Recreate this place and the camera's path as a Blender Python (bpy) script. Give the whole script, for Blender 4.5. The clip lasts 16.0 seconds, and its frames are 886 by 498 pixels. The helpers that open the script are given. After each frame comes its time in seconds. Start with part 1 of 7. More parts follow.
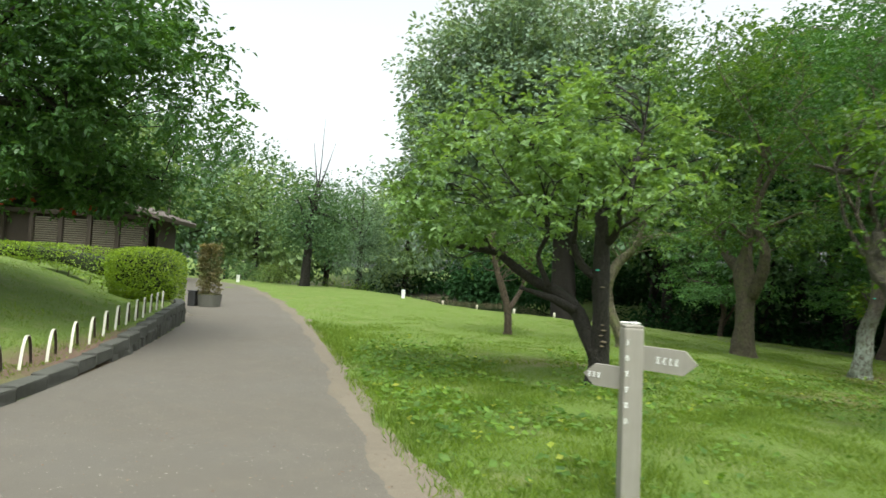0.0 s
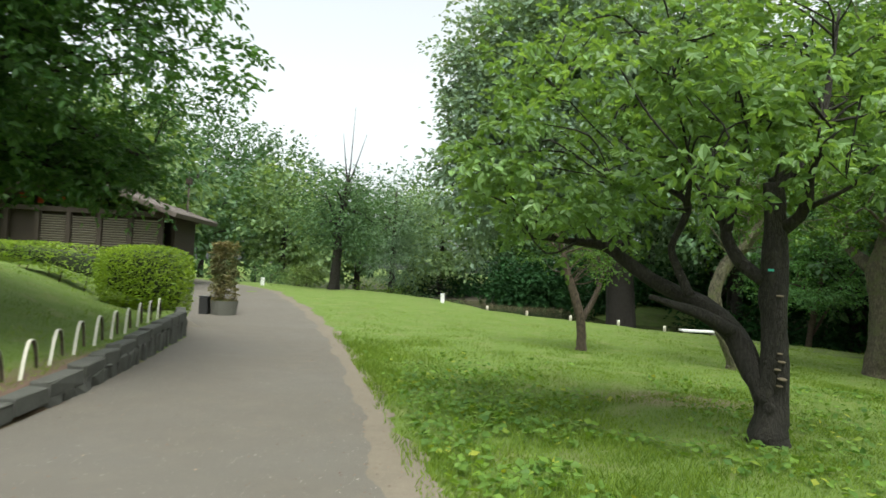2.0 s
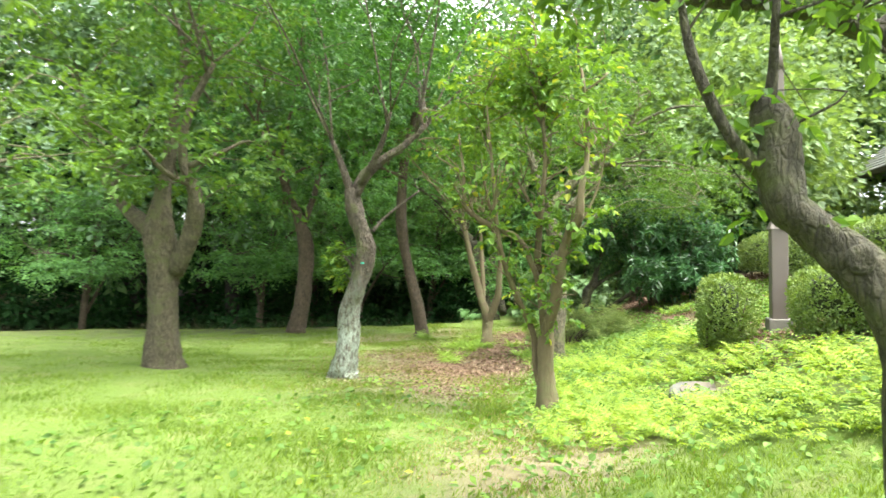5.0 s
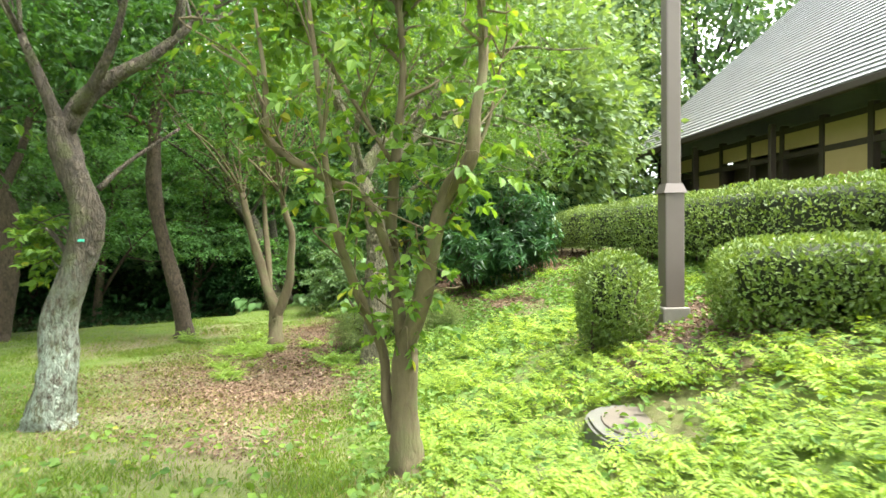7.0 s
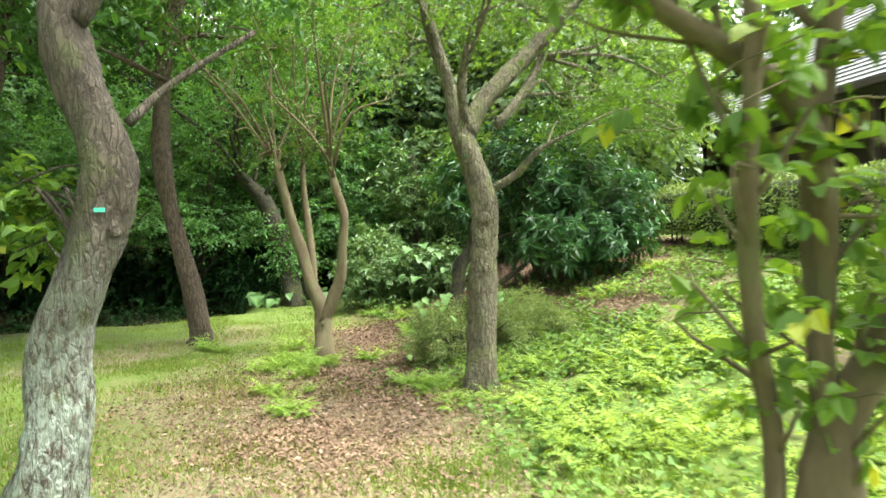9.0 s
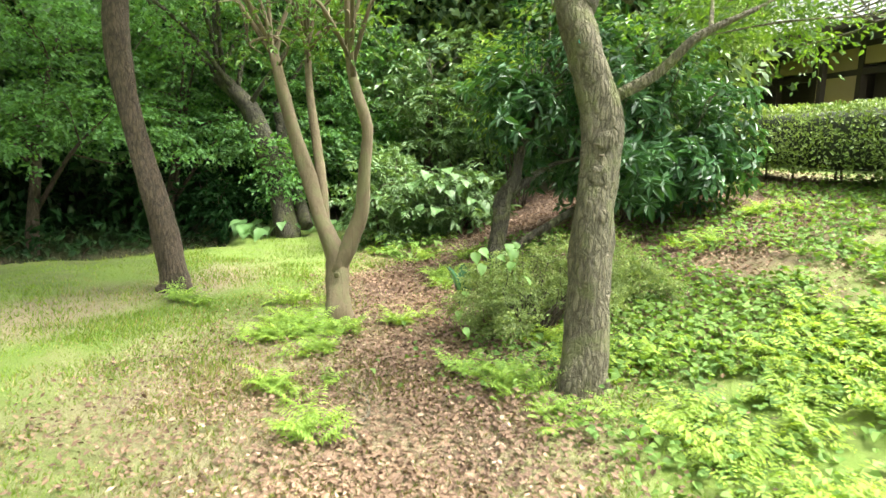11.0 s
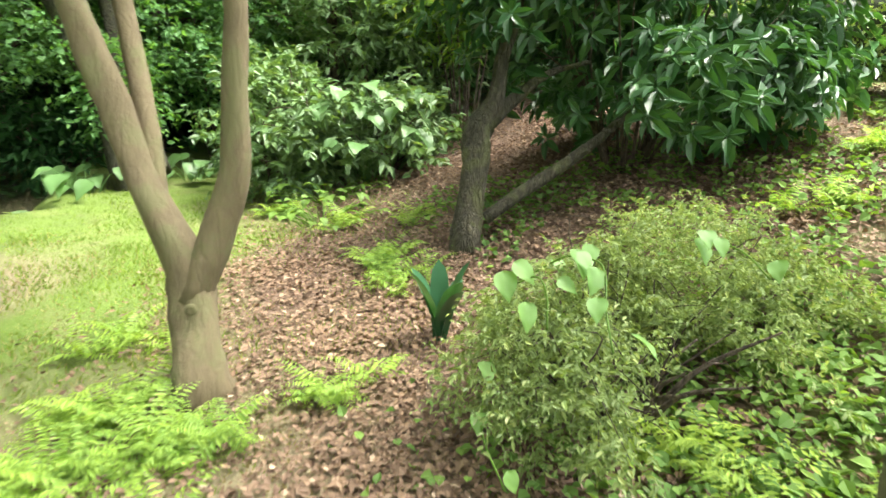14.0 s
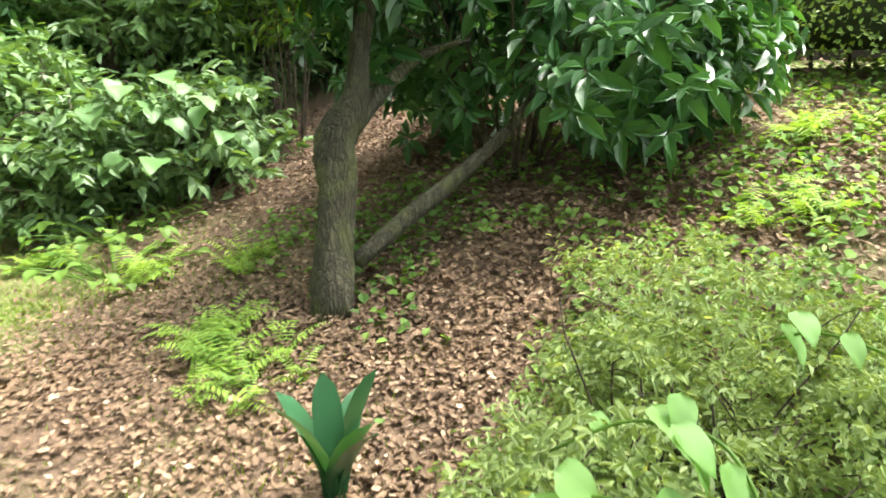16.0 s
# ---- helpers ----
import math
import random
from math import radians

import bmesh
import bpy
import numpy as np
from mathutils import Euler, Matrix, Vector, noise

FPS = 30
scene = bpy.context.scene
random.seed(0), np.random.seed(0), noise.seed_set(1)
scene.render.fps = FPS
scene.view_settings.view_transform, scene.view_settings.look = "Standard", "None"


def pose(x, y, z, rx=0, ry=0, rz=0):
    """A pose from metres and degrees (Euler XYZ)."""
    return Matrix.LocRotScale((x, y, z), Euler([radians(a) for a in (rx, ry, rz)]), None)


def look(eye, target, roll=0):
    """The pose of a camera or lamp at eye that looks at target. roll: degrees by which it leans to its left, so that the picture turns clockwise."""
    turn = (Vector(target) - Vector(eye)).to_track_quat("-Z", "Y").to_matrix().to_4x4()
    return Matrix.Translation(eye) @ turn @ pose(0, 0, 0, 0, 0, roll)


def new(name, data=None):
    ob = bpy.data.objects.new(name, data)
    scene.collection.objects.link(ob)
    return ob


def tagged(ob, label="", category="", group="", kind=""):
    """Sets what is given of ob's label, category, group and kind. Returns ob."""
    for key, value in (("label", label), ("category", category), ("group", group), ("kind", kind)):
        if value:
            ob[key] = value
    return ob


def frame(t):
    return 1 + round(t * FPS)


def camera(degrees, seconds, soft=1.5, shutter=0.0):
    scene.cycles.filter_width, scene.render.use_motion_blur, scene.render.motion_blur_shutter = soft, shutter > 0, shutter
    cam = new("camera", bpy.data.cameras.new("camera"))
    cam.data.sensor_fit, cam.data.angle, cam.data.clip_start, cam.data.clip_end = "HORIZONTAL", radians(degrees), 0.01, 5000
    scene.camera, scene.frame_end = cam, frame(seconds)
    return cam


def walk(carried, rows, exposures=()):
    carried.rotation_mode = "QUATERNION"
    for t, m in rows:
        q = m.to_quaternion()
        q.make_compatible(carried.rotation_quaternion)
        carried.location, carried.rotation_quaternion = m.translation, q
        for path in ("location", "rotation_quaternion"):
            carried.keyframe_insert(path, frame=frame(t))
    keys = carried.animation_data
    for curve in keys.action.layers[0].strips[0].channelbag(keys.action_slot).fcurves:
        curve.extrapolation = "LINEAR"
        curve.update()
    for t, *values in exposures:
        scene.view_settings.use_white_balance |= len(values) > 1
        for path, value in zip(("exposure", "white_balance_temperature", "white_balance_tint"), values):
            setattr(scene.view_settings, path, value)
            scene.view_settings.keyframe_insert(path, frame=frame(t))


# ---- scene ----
cam = camera(68.1, 16.0, shutter=0.4)
PATH = [
    (0, (0.217, 0.411, 1.082), (0.192, 2.41, 1.151), 3.3),
    (0.5, (-0.01, 1.061, 1.042), (-0.113, 3.057, 1.107), 3.6),
    (1, (-0.188, 1.736, 1.049), (-0.326, 3.73, 1.116), 3.6),
    (1.5, (-0.336, 2.469, 1.04), (-0.489, 4.462, 1.106), 3.5),
    (2, (-0.368, 3.25, 1.052), (-0.482, 5.245, 1.121), 3.1),
    (2.5, (-0.29, 3.969, 1.049), (-0.109, 5.96, 1.12), 2.8),
    (3, (-0.026, 4.649, 1.075), (0.557, 6.56, 1.142), 1.9),
    (3.5, (0.42, 5.348, 1.068), (1.346, 7.119, 1.132), 0.7),
    (4, (0.909, 6.003, 1.095), (2.123, 7.592, 1.146), 0.2),
    (4.5, (1.287, 6.484, 1.127), (2.769, 7.826, 1.163), 0.1),
    (5, (1.786, 7.029, 1.119), (3.408, 8.199, 1.143), -0.3),
    (5.2, (1.996, 7.207, 1.135), (3.656, 8.323, 1.155), -0.2),
    (7.3, (4.289, 9.052, 1.034), (6.223, 9.56, 0.996), -0.6),
    (7.5, (4.473, 9.25, 1.023), (6.41, 9.748, 0.99), -0.6),
    (8, (4.907, 9.742, 1.027), (6.845, 10.232, 0.98), -0.4),
    (8.5, (5.333, 10.309, 1.013), (7.271, 10.802, 0.957), -0.3),
    (9, (5.768, 10.805, 0.966), (7.706, 11.294, 0.89), -0.2),
    (9.5, (6.212, 11.246, 0.954), (8.145, 11.74, 0.814), -0.3),
    (9.7, (6.448, 11.41, 0.979), (8.377, 11.896, 0.777), -0.4),
    (11.8, (8.392, 12.259, 0.928), (10.324, 12.645, 0.587), 1.9),
    (12, (8.634, 12.327, 0.891), (10.564, 12.703, 0.527), 1.6),
    (12.5, (9.184, 12.476, 0.868), (11.098, 12.812, 0.393), 1.6),
    (13, (9.638, 12.661, 0.869), (11.548, 12.962, 0.36), 1.6),
    (13.5, (10.181, 12.89, 0.839), (12.093, 13.122, 0.3), 1.4),
    (14, (10.673, 13.031, 0.829), (12.593, 13.124, 0.278), 1.4),
    (14.5, (11.094, 13.184, 0.809), (13.014, 13.145, 0.251), 1.3),
    (15, (11.522, 13.271, 0.791), (13.429, 13.078, 0.222), 1.0),
    (15.5, (11.913, 13.272, 0.746), (13.799, 12.96, 0.159), 0.8),
    (16, (12.144, 13.289, 0.798), (14.004, 12.843, 0.212), 0.5),
]
EXPOSURES = [(0.0, 0.89, 6250, 3), (2.0, 0.79, 6250, 3), (2.7, 0.88, 6250, 3), (3.1, 1.42, 6300, 4), (3.5, 1.82, 6350, 5), (4.0, 2.3, 6380, 5), (4.5, 2.5, 6400, 5), (5.2, 2.5, 6400, 6), (8.0, 2.4, 6400, 6), (9.5, 2.6, 6450, 7), (12.0, 2.88, 6500, 9), (13.5, 2.9, 6500, 9),
             (15.0, 2.8, 6450, 7), (16.0, 3.0, 6450, 7)]
walk(cam, [(r[0], look(*r[1:])) for r in PATH], EXPOSURES)

# ---- light: bright overcast sky, a soft high sun ----
SUN_ELEV, SUN_ROT = radians(65), radians(165)
world = bpy.data.worlds.new("world")
scene.world = world
world.use_nodes = True
wn, wl = world.node_tree.nodes, world.node_tree.links
sky = wn.new("ShaderNodeTexSky")
sky.sky_type, sky.sun_disc = "NISHITA", False
sky.sun_elevation, sky.sun_rotation = SUN_ELEV, SUN_ROT
sky.air_density, sky.dust_density, sky.ozone_density = 1.0, 4.0, 1.0
pale = wn.new("ShaderNodeHueSaturation")
pale.inputs["Saturation"].default_value, pale.inputs["Value"].default_value = 0.1, 1.2
wl.new(sky.outputs[0], pale.inputs["Color"])
wl.new(pale.outputs[0], wn["Background"].inputs[0])
wn["Background"].inputs[1].default_value = 0.15
sun = new("sun", bpy.data.lights.new("sun", "SUN"))
sun.data.energy, sun.data.angle, sun.data.color = 1.7, radians(28), (1.0, 0.94, 0.80)
sun.matrix_world = look((0, 0, 0), (math.sin(SUN_ROT) * -math.cos(SUN_ELEV), -math.cos(SUN_ROT) * math.cos(SUN_ELEV), -math.sin(SUN_ELEV)))

rng = np.random.default_rng(7)


# ---- materials ----
def mat(name, build, rough=0.8):
    m = bpy.data.materials.new(name)
    m.use_nodes = True
    nt = m.node_tree
    b = nt.nodes["Principled BSDF"]
    b.inputs["Roughness"].default_value = rough
    build(nt, b)
    return m


def node(nt, kind, **kw):
    n = nt.nodes.new(kind)
    for k, v in kw.items():
        n.inputs[k.replace("_", " ")].default_value = v
    return n


def coords(nt, scale=(1, 1, 1)):
    g = nt.nodes.new("ShaderNodeNewGeometry")
    v = nt.nodes.new("ShaderNodeVectorMath")
    v.operation = "MULTIPLY"
    v.inputs[1].default_value = scale
    nt.links.new(g.outputs["Position"], v.inputs[0])
    return v.outputs[0]


def noise_at(nt, vec, scale, detail=5.0, rough=0.6):
    n = node(nt, "ShaderNodeTexNoise", Scale=scale, Detail=detail, Roughness=rough)
    nt.links.new(vec, n.inputs["Vector"])
    return n.outputs["Fac"]


def ramp(nt, fac, stops):
    r = nt.nodes.new("ShaderNodeValToRGB")
    e = r.color_ramp.elements
    while len(e) < len(stops):
        e.new(0.5)
    for el, (p, c) in zip(e, stops):
        el.position, el.color = p, (*c, 1)
    nt.links.new(fac, r.inputs[0])
    return r.outputs[0]


def mix(nt, fac, a, b, blend="MIX"):
    n = nt.nodes.new("ShaderNodeMix")
    n.data_type, n.blend_type = "RGBA", blend
    for s, v in ((n.inputs[0], fac), (n.inputs[6], a), (n.inputs[7], b)):
        if isinstance(v, (int, float)):
            s.default_value = v
        elif isinstance(v, tuple):
            s.default_value = (*v, 1)
        else:
            nt.links.new(v, s)
    return n.outputs[2]


def bump(nt, b, height, strength=0.4, dist=0.02):
    n = node(nt, "ShaderNodeBump", Strength=strength, Distance=dist)
    nt.links.new(height, n.inputs["Height"])
    nt.links.new(n.outputs[0], b.inputs["Normal"])


def leaf_mat(name, dark, light, rough=0.5, through_light=0.4, yellow=None, sheen=0.5):
    """Leaves: colour varies leaf by leaf and over the crown; light passes through the blade."""
    def build(nt, b):
        g = nt.nodes.new("ShaderNodeNewGeometry")
        stops = [(0.0, dark), (0.6, tuple((a + c) / 2 for a, c in zip(dark, light))), (1.0, light)]
        if yellow:
            stops = [(0.0, dark), (0.6, tuple((a + c) / 2 for a, c in zip(dark, light))), (0.93, light), (1.0, yellow)]
        col = ramp(nt, g.outputs["Random Per Island"], stops)
        big = noise_at(nt, coords(nt), 0.9, 3)
        col = mix(nt, 0.35, col, ramp(nt, big, [(0.35, dark), (0.65, light)]))
        nt.links.new(col, b.inputs["Base Color"])
        b.inputs["Specular IOR Level"].default_value = sheen
        tr = nt.nodes.new("ShaderNodeBsdfTranslucent")
        bright = mix(nt, 1.0, col, (1.45, 1.35, 0.42), "MULTIPLY")
        nt.links.new(bright, tr.inputs["Color"])
        ms = nt.nodes.new("ShaderNodeMixShader")
        ms.inputs[0].default_value = through_light
        nt.links.new(b.outputs[0], ms.inputs[1])
        nt.links.new(tr.outputs[0], ms.inputs[2])
        nt.links.new(ms.outputs[0], nt.nodes["Material Output"].inputs["Surface"])
    return mat(name, build, rough)


def bark_mat(name, dark, light, moss=None, lichen=None, lichen_top=0.0, ridge=1.0, depth=0.02, cracks=0.6):
    def build(nt, b):
        v = coords(nt, (1, 1, 0.4))
        n1 = noise_at(nt, v, 34 * ridge, 6, 0.7)
        n2 = noise_at(nt, coords(nt), 5, 4)
        n3 = noise_at(nt, coords(nt, (1, 1, 0.34)), 30 * ridge, 5, 0.62)
        warp = nt.nodes.new("ShaderNodeVectorMath")
        warp.operation = "MULTIPLY_ADD"
        warp.inputs[1].default_value = (0.05, 0.05, 0.05)
        cn = node(nt, "ShaderNodeTexNoise", Scale=9.0, Detail=4.0)
        nt.links.new(coords(nt), cn.inputs["Vector"])
        nt.links.new(cn.outputs["Color"], warp.inputs[0])
        nt.links.new(coords(nt, (1, 1, 0.3)), warp.inputs[2])
        plate = nt.nodes.new("ShaderNodeTexVoronoi")
        plate.feature = "DISTANCE_TO_EDGE"
        plate.inputs["Scale"].default_value = 26 * ridge
        nt.links.new(warp.outputs[0], plate.inputs["Vector"])
        gap = ramp(nt, plate.outputs["Distance"], [(0.0, (0.12, 0.12, 0.12)), (0.16, (1, 1, 1))])
        crack = mix(nt, 0.8, ramp(nt, n3, [(0.34, (0, 0, 0)), (0.56, (1, 1, 1))]), gap, "MULTIPLY")
        col = mix(nt, n1, dark, light)
        col = mix(nt, ramp(nt, n2, [(0.38, (0.3, 0.3, 0.3)), (0.5, (0, 0, 0))]), col, dark)
        col = mix(nt, cracks, col, crack, "MULTIPLY")
        if moss:
            col = mix(nt, ramp(nt, n2, [(0.5, (0, 0, 0)), (0.62, (0.8, 0.8, 0.8))]), col, moss)
        if lichen:
            g = nt.nodes.new("ShaderNodeNewGeometry")
            sep = nt.nodes.new("ShaderNodeSeparateXYZ")
            nt.links.new(g.outputs["Position"], sep.inputs[0])
            mr = node(nt, "ShaderNodeMapRange", From_Min=lichen_top, From_Max=lichen_top - 1.0)
            nt.links.new(sep.outputs[2], mr.inputs["Value"])
            sp = ramp(nt, noise_at(nt, coords(nt, (1, 1, 0.5)), 21, 6, 0.75), [(0.40, (0, 0, 0)), (0.56, (0.9, 0.9, 0.9))])
            mu = mix(nt, 1.0, sp, mr.outputs[0], "MULTIPLY")
            col = mix(nt, mu, col, lichen)
        nt.links.new(col, b.inputs["Base Color"])
        h = mix(nt, 0.5, crack, n1)
        bump(nt, b, h, 0.9, depth)
    return mat(name, build, 0.92)


def plain_mat(name, a, c, scale=8.0, rough=0.7, stretch=(1, 1, 1), bumpiness=0.2, metal=0.0, specks=None):
    def build(nt, b):
        v = coords(nt, stretch)
        n1 = noise_at(nt, v, scale, 6, 0.65)
        n2 = noise_at(nt, coords(nt), scale * 0.13, 3)
        col = mix(nt, mix(nt, 0.5, n1, n2), a, c)
        if specks:
            col = mix(nt, ramp(nt, noise_at(nt, coords(nt), scale * 5, 3, 0.8), [(0.6, (0, 0, 0)), (0.68, (0.7, 0.7, 0.7))]), col, specks)
        nt.links.new(col, b.inputs["Base Color"])
        b.inputs["Metallic"].default_value = metal
        if bumpiness:
            bump(nt, b, n1, bumpiness, 0.01)
    return mat(name, build, rough)


def asphalt_build(nt, b):
    fine = noise_at(nt, coords(nt), 160, 3, 0.8)
    mid = noise_at(nt, coords(nt), 3.0, 5, 0.6)
    wide = noise_at(nt, coords(nt), 0.5, 3)
    col = mix(nt, fine, (0.060, 0.053, 0.043), (0.155, 0.137, 0.110))
    col = mix(nt, ramp(nt, mid, [(0.45, (0, 0, 0)), (0.75, (0.22, 0.22, 0.22))]), col, (0.18, 0.155, 0.118))
    col = mix(nt, ramp(nt, wide, [(0.42, (0, 0, 0)), (0.7, (0.45, 0.45, 0.45))]), col, (0.125, 0.116, 0.102))
    col = mix(nt, ramp(nt, noise_at(nt, coords(nt), 46, 2, 0.5), [(0.70, (0, 0, 0)), (0.74, (0.8, 0.8, 0.8))]), col, (0.42, 0.40, 0.35))
    nt.links.new(col, b.inputs["Base Color"])
    bump(nt, b, fine, 0.5, 0.006)


def blob(nt, pos, centre, size, soft=0.5, wobble=1.6):
    """0..1 mask of a patch of ground of its own shape round centre."""
    v = nt.nodes.new("ShaderNodeVectorMath")
    v.operation = "SUBTRACT"
    v.inputs[1].default_value = (*centre, 0)
    nt.links.new(pos, v.inputs[0])
    w = nt.nodes.new("ShaderNodeVectorMath")
    w.operation = "MULTIPLY"
    w.inputs[1].default_value = (1 / size[0], 1 / size[1], 0)
    nt.links.new(v.outputs[0], w.inputs[0])
    ln = nt.nodes.new("ShaderNodeVectorMath")
    ln.operation = "LENGTH"
    nt.links.new(w.outputs[0], ln.inputs[0])
    n = noise_at(nt, pos, 1.7, 5, 0.7)
    add = nt.nodes.new("ShaderNodeMath")
    add.operation = "MULTIPLY_ADD"
    add.inputs[1].default_value = wobble
    nt.links.new(n, add.inputs[0])
    nt.links.new(ln.outputs["Value"], add.inputs[2])
    m = node(nt, "ShaderNodeMapRange", From_Min=1 + wobble * 0.5 + soft, From_Max=1 + wobble * 0.5 - soft)
    nt.links.new(add.outputs[0], m.inputs["Value"])
    return m.outputs[0]


def ground_build(nt, b):
    pos = coords(nt)
    fine = noise_at(nt, pos, 60, 5, 0.75)
    mid = noise_at(nt, pos, 2.2, 5, 0.65)
    grass = mix(nt, fine, (0.068, 0.115, 0.014), (0.148, 0.22, 0.03))
    grass = mix(nt, ramp(nt, mid, [(0.5, (0, 0, 0)), (0.75, (0.6, 0.6, 0.6))]), grass, (0.21, 0.20, 0.085))
    soil = mix(nt, fine, (0.07, 0.042, 0.026), (0.19, 0.125, 0.085))
    straw = mix(nt, fine, (0.13, 0.105, 0.055), (0.30, 0.26, 0.15))
    # soil near black: deep shade under the woods is put into its colour
    shade_soil = mix(nt, fine, (0.018, 0.014, 0.009), (0.05, 0.042, 0.025))
    col = grass
    for c, s, what in (((10.5, 12.9), (2.4, 1.0), straw), ((6.6, 9.4), (1.2, 0.8), straw), ((8.6, 11.8), (1.3, 0.7), straw),
                       ((13.6, 13.1), (2.3, 1.0), soil), ((15.0, 14.2), (1.2, 0.6), soil), ((15.5, 11.8), (2.8, 2.2), soil), ((10.7, 8.0), (2.0, 1.3), soil),
                       ((18.5, 12.0), (3.6, 3.2), soil), ((-4.3, 8.5), (0.5, 4.2), soil), ((2.0, 11.2), (0.9, 0.5), straw), ((11.8, 14.3), (1.6, 1.2), straw), ((14.6, 16.4), (1.0, 0.5), straw), ((12.6, 17.0), (1.2, 0.6), straw), ((5.8, 9.2), (0.7, 0.5), straw), ((17, 28), (10, 7.5), shade_soil), ((17.5, 21.3), (5.5, 1.5), shade_soil), ((2, 58), (26, 9), shade_soil)):
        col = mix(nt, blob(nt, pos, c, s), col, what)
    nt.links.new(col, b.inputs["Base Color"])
    bump(nt, b, mix(nt, 0.5, fine, mid), 0.8, 0.05)


